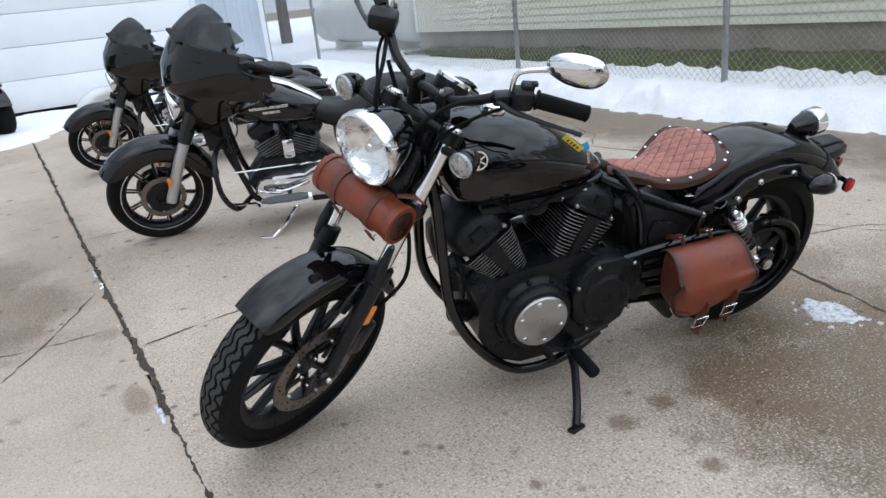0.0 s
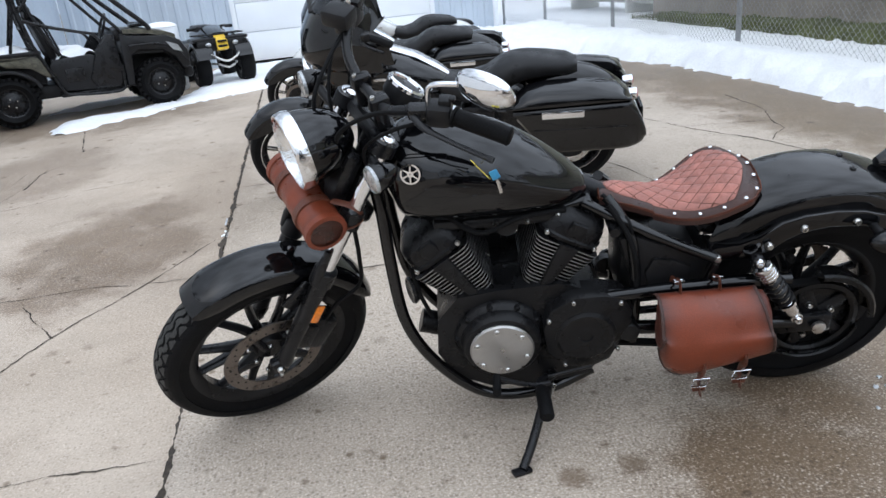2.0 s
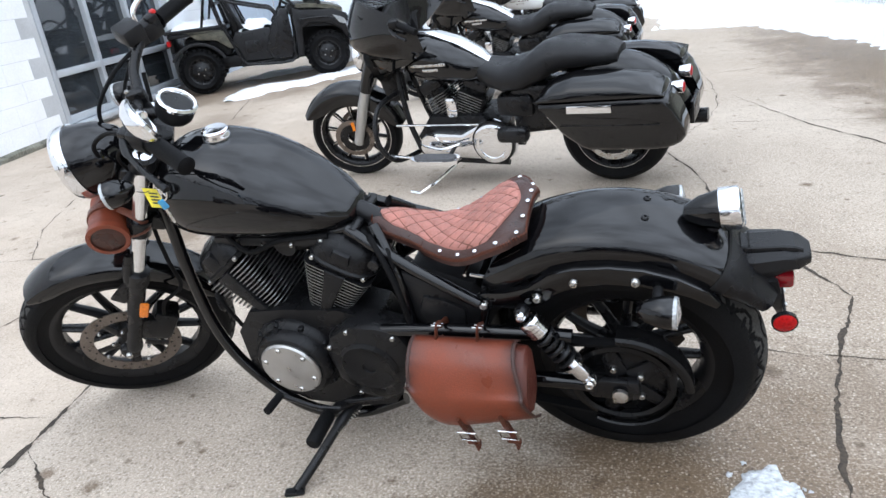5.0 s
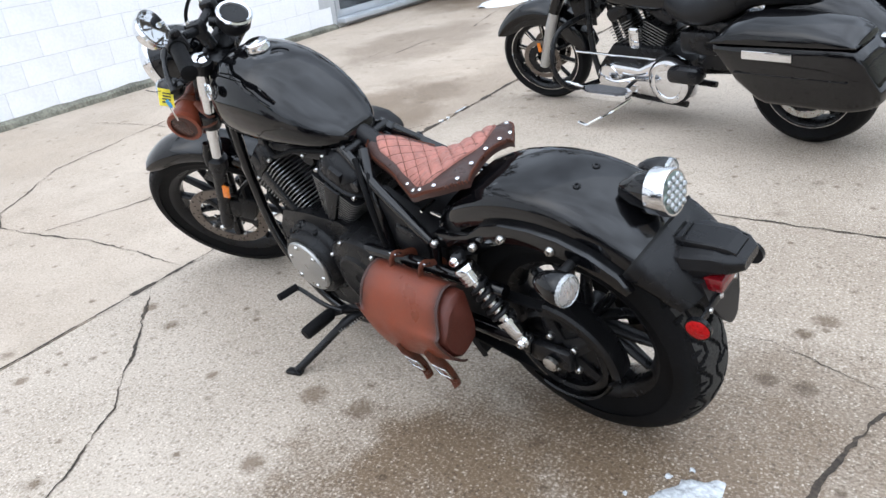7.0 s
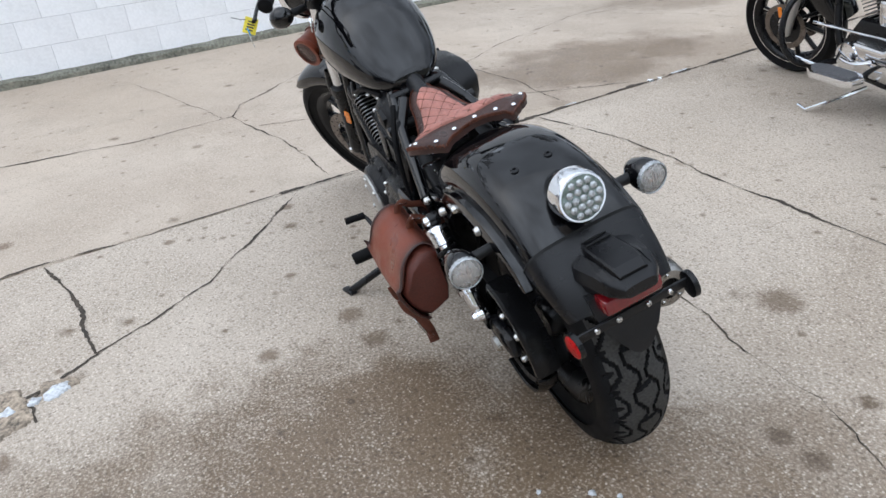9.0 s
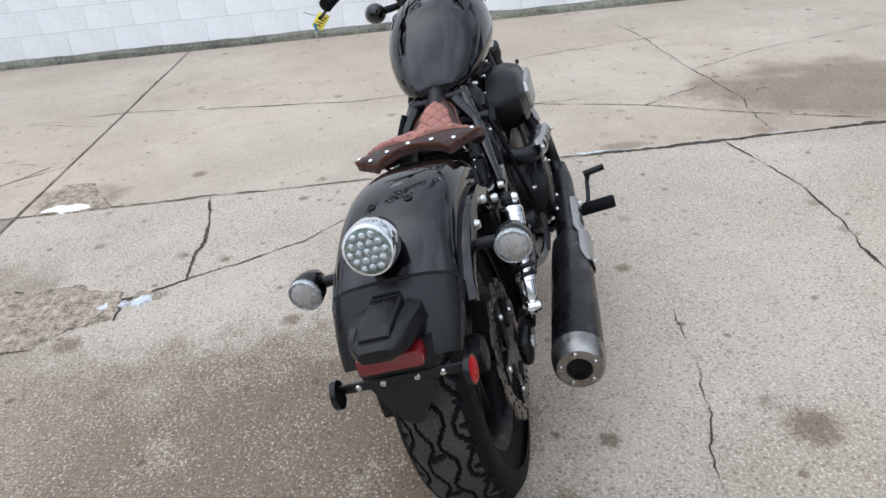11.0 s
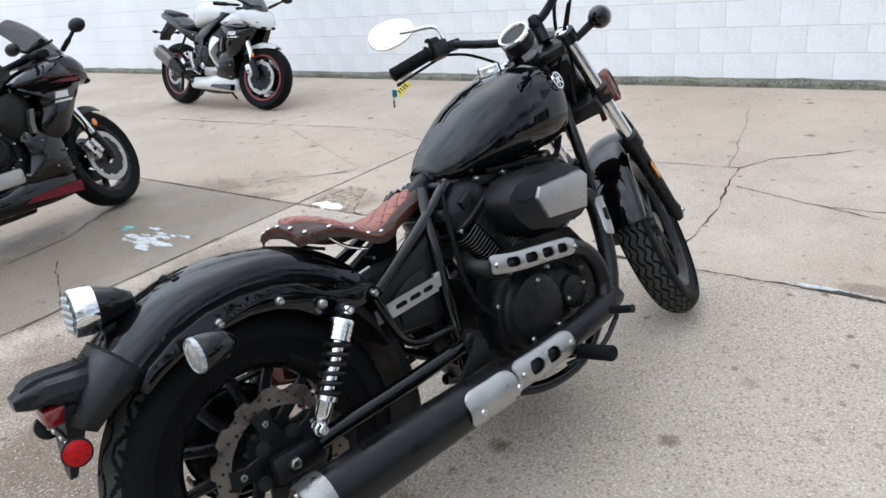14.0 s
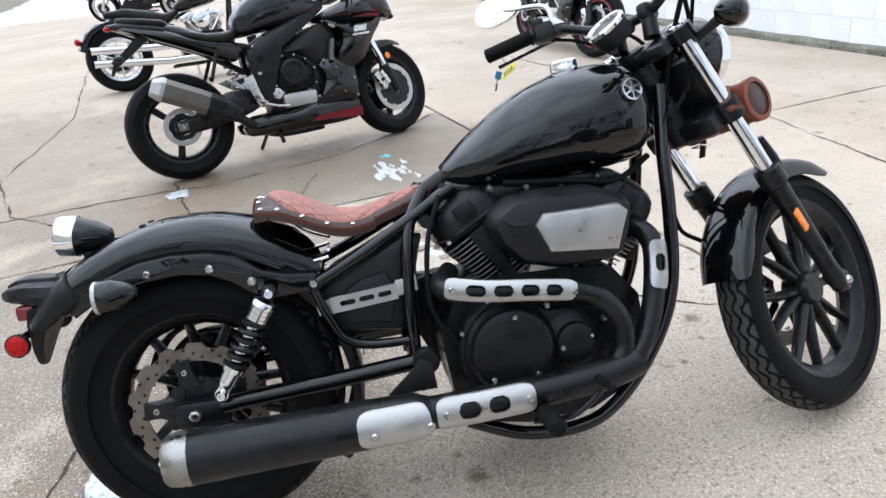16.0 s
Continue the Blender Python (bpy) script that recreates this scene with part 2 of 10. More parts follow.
    def ball(self, c, r, n=12, k=8, m=None):
        rx, ry, rz = r if isinstance(r, (list, tuple)) else (r, r, r)
        rings = []
        for i in range(k + 1):
            a = math.pi * i / k
            w = max(math.sin(a), 0.001)
            rings.append([Vector((c[0] + rx * w * math.cos(2 * math.pi * j / n), c[1] + ry * w * math.sin(2 * math.pi * j / n), c[2] + rz * math.cos(a))) for j in range(n)])
        if m is not None:
            rings = [[m @ p for p in r] for r in rings]
        return self.loft(rings)


def curve(pts, n=6):
    """Points along a smooth curve through pts."""
    pts = [Vector(p) for p in pts]
    out = []
    for i in range(len(pts) - 1):
        a, b, c, d = pts[max(i - 1, 0)], pts[i], pts[i + 1], pts[min(i + 2, len(pts) - 1)]
        for j in range(n):
            t = j / n
            out.append(0.5 * ((2 * b) + (c - a) * t + (2 * a - 5 * b + 4 * c - d) * t * t + (3 * b - a - 3 * c + d) * t ** 3))
    return out + [pts[-1]]


def lerp_table(table, x):
    """Linear look-up in rows whose first number is the key."""
    table = sorted(table)
    if x <= table[0][0]:
        return table[0][1:]
    for a, b in zip(table, table[1:]):
        if x <= b[0]:
            t = (x - a[0]) / (b[0] - a[0])
            return tuple(p + (q - p) * t for p, q in zip(a[1:], b[1:]))
    return table[-1][1:]


def mesh_of(name, geo, material, smooth=40.0):
    me = bpy.data.meshes.new(name)
    me.from_pydata(geo.v, [], geo.f)
    bm = bmesh.new()
    bm.from_mesh(me)
    bmesh.ops.recalc_face_normals(bm, faces=bm.faces)
    bm.to_mesh(me)
    bm.free()
    for m in material if isinstance(material, (list, tuple)) else [material]:
        me.materials.append(M[m] if isinstance(m, str) else m)
    if geo.mi:
        me.polygons.foreach_set("material_index", geo.mi)
    if smooth:
        me.polygons.foreach_set("use_smooth", [True] * len(me.polygons))
        me.set_sharp_from_angle(angle=radians(smooth))
    return me


def leather_burnished():
    """Leather whose rims were rubbed dark, by the mesh's own burnish layer."""
    m = M["leather"].copy()
    m.name = "leather_burnished"
    n, l = m.node_tree.nodes, m.node_tree.links
    b = n["Principled BSDF"]
    src = b.inputs["Base Color"].links[0].from_socket
    at = n.new("ShaderNodeAttribute")
    at.attribute_name = "burnish"
    mx = n.new("ShaderNodeMix")
    mx.data_type = "RGBA"
    mx.inputs[7].default_value = (0.022, 0.008, 0.006, 1)
    l.new(at.outputs["Fac"], mx.inputs[0])
    l.new(src, mx.inputs[6])
    l.new(mx.outputs[2], b.inputs["Base Color"])
    return m


M["leather_burnished"] = leather_burnished()


def burnish(ob, fn):
    """Writes how dark each vertex was rubbed, 0 to 1."""
    at = ob.data.attributes.new("burnish", "FLOAT", "POINT")
    at.data.foreach_set("value", [min(1.0, max(0.0, fn(v.co))) for v in ob.data.vertices])


def part(name, geo, material, parent=None, label="", smooth=40.0):
    """One mesh object, under a thing or a part."""
    ob = new(name, mesh_of(name, geo, material, smooth))
    if parent is not None:
        ob.parent = parent
    return tagged(ob, label) if label else ob


def thing(name, label, category, m=None, group="", kind=""):
    """An Empty that holds the parts of one thing."""
    ob = new(name)
    ob.empty_display_size = 0.1
    if m is not None:
        ob.matrix_world = m
    return tagged(ob, label, category, group, kind)


def solo(name, geo, material, label, category, m=None, group="", kind="", smooth=40.0):
    """A thing of one mesh."""
    ob = new(name, mesh_of(name, geo, material, smooth))
    if m is not None:
        ob.matrix_world = m
    return tagged(ob, label, category, group, kind)


# The yard's own axes: first towards the house, second along the block wall.


# ---- ground materials ----
def concrete():
    m = bpy.data.materials.new("concrete")
    m.use_nodes = True
    n, l = m.node_tree.nodes, m.node_tree.links
    b = n["Principled BSDF"]
    tc = n.new("ShaderNodeTexCoord")

    def tex(kind, **kw):
        t = n.new(kind)
        for k, v in kw.items():
            t.inputs[k].default_value = v
        l.new(tc.outputs["Object"], t.inputs["Vector"])
        return t

    def mix(fac, a, c, mode="MIX"):
        x = n.new("ShaderNodeMix")
        x.data_type, x.blend_type = "RGBA", mode
        for s, i in ((fac, 0), (a, 6), (c, 7)):
            if isinstance(s, (int, float)):
                x.inputs[i].default_value = s
            elif isinstance(s, tuple):
                x.inputs[i].default_value = (*s, 1)
            else:
                l.new(s, x.inputs[i])
        return x.outputs[2]

    def rng(s, a, c, lo=0.0, hi=1.0):
        r = n.new("ShaderNodeMapRange")
        r.interpolation_type = "SMOOTHSTEP"
        for k, v in (("From Min", a), ("From Max", c), ("To Min", lo), ("To Max", hi)):
            r.inputs[k].default_value = v
        l.new(s, r.inputs["Value"])
        return r.outputs[0]

    def calc(op, a, c):
        x = n.new("ShaderNodeMath")
        x.operation = op
        for i, s in enumerate((a, c)):
            if isinstance(s, (int, float)):
                x.inputs[i].default_value = s
            else:
                l.new(s, x.inputs[i])
        return x.outputs[0]

    cloudy = tex("ShaderNodeTexNoise", Scale=0.9, Detail=6.0, Roughness=0.62)
    blot = tex("ShaderNodeTexNoise", Scale=5.0, Detail=5.0, Roughness=0.6)
    sand = tex("ShaderNodeTexNoise", Scale=120.0, Detail=4.0, Roughness=0.7)
    grit = tex("ShaderNodeTexVoronoi", Scale=84.0)
    fleck = tex("ShaderNodeTexNoise", Scale=150.0, Detail=3.0, Roughness=0.7)
    fleck2 = tex("ShaderNodeTexNoise", Scale=62.0, Detail=4.0, Roughness=0.75)
    grit2 = tex("ShaderNodeTexVoronoi", Scale=130.0)
    drop = tex("ShaderNodeTexVoronoi", Scale=5.6)
    warp = tex("ShaderNodeTexNoise", Scale=2.2, Detail=5.0, Roughness=0.65)
    pos = n.new("ShaderNodeSeparateXYZ")
    l.new(tc.outputs["Object"], pos.inputs[0])
    washed = calc("MULTIPLY", calc("GREATER_THAN", pos.outputs[0], 0.2), calc("GREATER_THAN", pos.outputs[1], -0.38))
    open_ = calc("ADD", calc("MULTIPLY", washed, 0.45), 0.55)
    broad = tex("ShaderNodeTexNoise", Scale=0.33, Detail=3.0, Roughness=0.5)
    col = mix(rng(cloudy.outputs["Fac"], 0.32, 0.70), (0.37, 0.328, 0.283), (0.53, 0.49, 0.445))
    col = mix(rng(broad.outputs["Fac"], 0.40, 0.66, 0.0, 0.45), col, (0.42, 0.355, 0.285))
    col = mix(rng(blot.outputs["Fac"], 0.46, 0.72, 0.0, 0.4), col, (0.31, 0.275, 0.235))
    col = mix(calc("MULTIPLY", rng(sand.outputs["Fac"], 0.40, 0.64, 0.0, 0.7), open_), col, (0.64, 0.60, 0.55))
    # exposed aggregate: dark and pale stones
    stone = n.new("ShaderNodeSeparateColor")
    l.new(grit.outputs["Color"], stone.inputs[0])
    speck = calc("MULTIPLY", rng(grit.outputs["Distance"], 0.50, 0.30), rng(stone.outputs[0], 0.55, 0.75))
    col = mix(calc("MULTIPLY", calc("MULTIPLY", speck, 0.5), open_), col, (0.15, 0.122, 0.098))
    col = mix(calc("MULTIPLY", rng(fleck.outputs["Fac"], 0.54, 0.68, 0.0, 0.6), open_), col, (0.19, 0.155, 0.125))
    col = mix(calc("MULTIPLY", rng(fleck2.outputs["Fac"], 0.56, 0.70, 0.0, 0.6), open_), col, (0.22, 0.18, 0.14))
    stone2 = n.new("ShaderNodeSeparateColor")
    l.new(grit2.outputs["Color"], stone2.inputs[0])
    pale = calc("MULTIPLY", rng(grit2.outputs["Distance"], 0.5, 0.3), rng(stone2.outputs[1], 0.78, 0.86))
    col = mix(calc("MULTIPLY", calc("MULTIPLY", pale, 0.7), open_), col, (0.74, 0.71, 0.66))
    tan = mix(1.0, col, (1.065, 0.965, 0.865), "MULTIPLY")
    col = mix(1.0, col, (1.03, 0.95, 0.865), "MULTIPLY")
    col = mix(washed, tan, col)
    # dark drips, in clusters
    flock = rng(warp.outputs["Fac"], 0.38, 0.52)
    sep = n.new("ShaderNodeSeparateColor")
    l.new(drop.outputs["Color"], sep.inputs[0])
    size = calc("ADD", drop.outputs["Distance"], calc("MULTIPLY", calc("SUBTRACT", fleck2.outputs["Fac"], 0.5), 0.5))
    spot = calc("MULTIPLY", rng(size, 0.24, 0.04), rng(sep.outputs[1], 0.50, 0.95))
    col = mix(calc("MULTIPLY", calc("MULTIPLY", spot, 0.9), flock), col, (0.135, 0.092, 0.055))
    fine_drop = tex("ShaderNodeTexVoronoi", Scale=11.0)
    sep2 = n.new("ShaderNodeSeparateColor")
    l.new(fine_drop.outputs["Color"], sep2.inputs[0])
    size2 = calc("ADD", fine_drop.outputs["Distance"], calc("MULTIPLY", calc("SUBTRACT", fleck2.outputs["Fac"], 0.5), 0.35))
    spot2 = calc("MULTIPLY", rng(size2, 0.20, 0.06), rng(sep2.outputs[2], 0.55, 0.80))
    col = mix(calc("MULTIPLY", calc("MULTIPLY", spot2, 0.8), rng(blot.outputs["Fac"], 0.38, 0.54)), col, (0.15, 0.105, 0.066))
    # brown oil drips with pale grains showing through
    oil = None
    for cx, cy, r in ((1.30, 1.31, 0.045), (1.47, 1.31, 0.045), (0.93, 1.255, 0.022), (0.355, 1.47, 0.032), (1.34, 1.02, 0.035), (2.43, 1.87, 0.035), (2.525, 1.865, 0.035), (2.54, 2.225, 0.04), (0.34, 0.97, 0.025), (2.05, 1.87, 0.03), (1.26, 2.15, 0.028), (-0.12, 0.40, 0.04), (1.34, 0.29, 0.05), (2.09, 2.36, 0.07)):
        dx, dy = calc("SUBTRACT", pos.outputs[0], cx), calc("SUBTRACT", pos.outputs[1], cy)
        d = calc("ADD", calc("DIVIDE", calc("ADD", calc("MULTIPLY", dx, dx), calc("MULTIPLY", dy, dy)), r * r), calc("MULTIPLY", calc("SUBTRACT", fleck2.outputs["Fac"], 0.5), 4.5))
        oil = rng(d, 1.5, 0.0) if oil is None else calc("MAXIMUM", oil, rng(d, 1.5, 0.0))
    col = mix(calc("MULTIPLY", oil, 0.75), col, (0.15, 0.10, 0.06))
    # damp patches: ellipses in the yard's axes with ragged rims;
    # the one at (-2.1, 9.3) also paints the shadow under the utility vehicle
    wet = None
    for cx, cy, rx, ry, amount in ((-0.42, 4.0, 0.52, 0.85, 0.8), (1.75, -0.95, 1.25, 0.62, 0.8), (2.08, 1.02, 0.62, 0.66, 1.0), (0.02, -0.16, 0.14, 0.2, 0.7), (2.38, 1.42, 0.36, 0.42, 0.85), (1.82, 0.45, 0.40, 0.62, 0.8), (2.55, 1.65, 0.35, 0.5, 0.7), (1.05, -0.12, 0.45, 0.22, 0.6), (1.62, 0.1, 0.4, 0.2, 0.6), (2.75, 0.35, 0.5, 1.0, 0.75), (2.62, -1.0, 0.6, 0.32, 0.8), (3.6, -2.6, 1.9, 1.7, 0.6), (1.0, -1.0, 0.95, 0.58, 1.0), (2.5, 1.35, 0.8, 0.35, 0.4),
                                   (4.75, 5.0, 0.7, 4.5, 0.9), (-2.1, 9.3, 1.6, 1.0, 0.7), (2.35, 8.3, 1.0, 1.6, 0.55), (-1.6, 6.4, 0.6, 1.0, 0.5), (0.05, 4.5, 0.3, 1.6, 0.35), (0.12, 3.20, 0.07, 0.08, 0.6), (0.13, 2.52, 0.04, 0.11, 0.6), (2.65, 2.6, 0.6, 0.8, 0.3)):
        dx = calc("DIVIDE", calc("SUBTRACT", pos.outputs[0], cx), rx)
        dy = calc("DIVIDE", calc("SUBTRACT", pos.outputs[1], cy), ry)
        d = calc("ADD", calc("ADD", calc("MULTIPLY", dx, dx), calc("MULTIPLY", dy, dy)), calc("ADD", calc("MULTIPLY", calc("SUBTRACT", warp.outputs["Fac"], 0.5), 3.2), calc("ADD", calc("MULTIPLY", calc("SUBTRACT", blot.outputs["Fac"], 0.5), 1.6), calc("MULTIPLY", calc("SUBTRACT", sand.outputs["Fac"], 0.5), 1.8))))
        w = rng(d, 1.75, 0.25, 0.0, amount)
        wet = w if wet is None else calc("MAXIMUM", wet, w)
    # smooth grey repair beyond the cross joint, bounded by a crack
    rim = calc("SUBTRACT", calc("MULTIPLY", calc("MAXIMUM", calc("SUBTRACT", 1.15, pos.outputs[0]), 0.0), -0.68), 1.24)
    inside_ = calc("MULTIPLY", rng(calc("ADD", calc("SUBTRACT", pos.outputs[1], rim), calc("MULTIPLY", calc("SUBTRACT", blot.outputs["Fac"], 0.5), 0.12)), -0.03, 0.03), calc("MULTIPLY", calc("GREATER_THAN", -0.38, pos.outputs[1]), calc("GREATER_THAN", pos.outputs[0], 0.2)))
    inside_ = calc("MULTIPLY", inside_, rng(pos.outputs[0], 2.3, 1.5))
    col = mix(calc("MULTIPLY", inside_, 0.6), col, mix(rng(blot.outputs["Fac"], 0.35, 0.65), (0.31, 0.265, 0.215), (0.25, 0.222, 0.19)))
    wet = calc("MULTIPLY", wet, calc("SUBTRACT", 1.0, calc("MULTIPLY", inside_, 0.45)))
    wet = calc("MAXIMUM", wet, calc("MULTIPLY", inside_, 0.25))
    # light grains stay dry on the damp ground
    dry = calc("ADD", calc("ADD", rng(sand.outputs["Fac"], 0.48, 0.62, 0.0, 0.40), rng(blot.outputs["Fac"], 0.45, 0.70, 0.0, 0.25)), calc("MULTIPLY", pale, 0.5))
    wet = calc("MAXIMUM", calc("MULTIPLY", wet, calc("SUBTRACT", 1.14, dry)), 0.0)
    col = mix(wet, col, mix(1.0, col, (0.37, 0.305, 0.235), "MULTIPLY"))
    l.new(col, b.inputs["Base Color"])
    ro = calc("SUBTRACT", rng(cloudy.outputs["Fac"], 0.3, 0.7, 0.80, 0.92), calc("MULTIPLY", wet, 0.42))
    l.new(ro, b.inputs["Roughness"])
    h = calc("ADD", calc("MULTIPLY", sand.outputs["Fac"], 0.5), calc("MULTIPLY", grit.outputs["Distance"], 0.6))
    bp = n.new("ShaderNodeBump")
    bp.inputs["Strength"].default_value, bp.inputs["Distance"].default_value = 0.38, 0.004
    l.new(h, bp.inputs["Height"])
    l.new(bp.outputs[0], b.inputs["Normal"])
    return m


M["concrete"] = concrete()
M["crack"] = mat("crack_dark", (0.058, 0.045, 0.034), 0.95, var=0.6, scale=9, bump=0.6, bscale=90)
M["spall"] = mat("spalled_concrete", (0.34, 0.272, 0.205), 0.95, var=0.7, scale=28, bump=1.0, bscale=110)
M["joint"] = mat("joint_filler", (0.075, 0.055, 0.045), 0.9, var=0.5, scale=5, bump=0.5, bscale=110)
M["soil"] = mat("soil", (0.20, 0.17, 0.13), 0.95, var=0.3, scale=2)
M["snow"] = mat("snow", (0.91, 0.925, 0.94), 0.75, var=0.07, scale=4, bump=0.9, bscale=45)
M["ice"] = mat("ice", (0.60, 0.62, 0.64), 0.3, var=0.35, scale=60, bump=0.9, bscale=90)
M["grass"] = mat("grass", (0.085, 0.095, 0.035), 0.9, var=0.55, scale=5, bump=0.6, bscale=70)
M["block_paint"] = mat("block_paint", (0.90, 0.91, 0.92), 0.6, var=0.07, scale=1.6, bump=0.5, bscale=60)
M["block_joint"] = mat("block_joint", (0.50, 0.51, 0.52), 0.7, var=0.2, scale=3, bump=0.4, bscale=80)
M["block_base"] = mat("block_base", (0.175, 0.170, 0.135), 0.9, var=0.65, scale=5, bump=0.8, bscale=50)
M["siding"] = mat("siding", (0.72, 0.70, 0.58), 0.55, var=0.06, scale=1.5)
M["foundation"] = mat("foundation", (0.33, 0.29, 0.245), 0.9, var=0.28, scale=2.2, bump=0.5, bscale=50)
M["metal_wall"] = mat("metal_wall", (0.54, 0.61, 0.69), 0.42, 0.2, var=0.10, scale=1.2)
M["door_white"] = mat("door_white", (0.84, 0.87, 0.90), 0.45, var=0.05, scale=1.5, bump=0.15, bscale=180)
M["tank_paint"] = mat("tank_paint", (0.60, 0.60, 0.57), 0.5, var=0.12, scale=3)
M["window_frame"] = mat("window_frame", (0.50, 0.53, 0.56), 0.4, 0.3, var=0.1)
M["glass_dark"] = mat("glass_dark", (0.03, 0.035, 0.04), 0.04, var=0.3, scale=1.5, coat=0.5)

rs = random.Random(4)


# ---- ground and slabs ----
def ragged(a, b, step, amp, seed):
    """A line from a to b that wanders a little from side to side."""
    a, b = Vector(a), Vector(b)
    d = b - a
    k = max(2, int(d.length / step))
    s = Vector((-d.y, d.x)).normalized()
    out = []
    for i in range(k + 1):
        p = a + d * i / k
        w = noise.noise((p.x * 3.1 + seed, p.y * 3.1, seed)) + 0.6 * noise.noise((p.x * 11 + seed, p.y * 11, 2.0)) + 0.32 * noise.noise((p.x * 37 + seed, p.y * 37, 4.0)) + 0.15 * noise.noise((p.x * 95 + seed, p.y * 95, 6.0))
        out.append(p + s * amp * w * min(1, 3 * min(i, k - i) / k + 0.1))
    return out


solo("ground", Geo().add([(-900, -900, -0.06), (900, -900, -0.06), (900, 900, -0.06), (-900, 900, -0.06)], [(0, 1, 2, 3)]), "soil",
     "flat brown ground under and round the concrete yard", "ground", SITE, kind="structure", smooth=0)

# slabs with open joints between them
JV = [-3.42, 0.2, 5.6]
JU = [-30.0, -11.5, -0.38, 14.4]
pavement = thing("pavement", "weathered grey-tan concrete yard with damp stains and joints", "pavement", SITE, kind="structure")
GAP = 0.005
for i in range(len(JV) - 1):
    for j in range(len(JU) - 1):
        x0, x1, y0, y1 = JV[i] + GAP, JV[i + 1] - GAP, JU[j] + GAP, JU[j + 1] - GAP
        g = Geo()
        low = [(x0, y0, -0.09), (x1, y0, -0.09), (x1, y1, -0.09), (x0, y1, -0.09)]
        mid = [(x, y, -0.006) for x, y, z in low]
        e = 0.006
        top = [(x0 + e, y0 + e, 0), (x1 - e, y0 + e, 0), (x1 - e, y1 - e, 0), (x0 + e, y1 - e, 0)]
        g.loft([low, mid, top])
        part("slab", g, "concrete", pavement, smooth=0)
g = Geo().box((1.0, -8.0, -0.05), (9.0, 45.0, 0.05))
part("joint_filler", g, "joint", pavement, smooth=0)


# mortar smeared over the middle of the long joint
for y0, y1 in ((1.34, 2.32), (2.68, 2.96)):
    k = int((y1 - y0) / 0.03)
    lo = [(0.2 - 0.018 - 0.010 * noise.noise((y0 + 0.03 * i, 3.0, 1.0)), y0 + (y1 - y0) * i / k, 0.0016) for i in range(k + 1)]
    hi = [(0.2 + 0.018 + 0.010 * noise.noise((y0 + 0.03 * i, 9.0, 1.0)), y0 + (y1 - y0) * i / k, 0.0016) for i in range(k + 1)]
    part("mortar_strip", Geo().add(lo + hi, [(i, k + 1 + i, k + 2 + i, i + 1) for i in range(k)]), "concrete", pavement, smooth=0)


def crack_strip(name, pts, width, seed):
    """A crack with crumbled rims: a dark strip of uneven width."""
    line = []
    for a, b in zip(pts, pts[1:]):
        seg = ragged(a, b, 0.011, 0.022, seed)
        line += seg if not line else seg[1:]
    left, right = [], []
    for i, p in enumerate(line):
        d = (line[min(i + 1, len(line) - 1)] - line[max(i - 1, 0)]).normalized()
        s = Vector((-d.y, d.x))
        q = noise.noise((p.x * 6 + seed, p.y * 6, 5.0)) + 0.5 * noise.noise((p.x * 23, p.y * 23, seed))
        w = 0.44 * width * max(0.18, 0.85 + 1.7 * q)
        chip = [width * 0.7 * max(0.0, noise.noise((p.x * 19 + e, p.y * 19, seed + e)) - 0.22) + 0.25 * width * noise.noise((p.x * 61 + e, p.y * 61, seed)) for e in (0.0, 7.0)]
        left.append((*(p + s * (w + chip[0])), 0.0025))
        right.append((*(p - s * (w + chip[1])), 0.0025))
    n = len(line)
    g = Geo().add(left + right, [(i, i + 1, n + i + 1, n + i) for i in range(n - 1)])
    part(name, g, "crack", pavement, smooth=0)


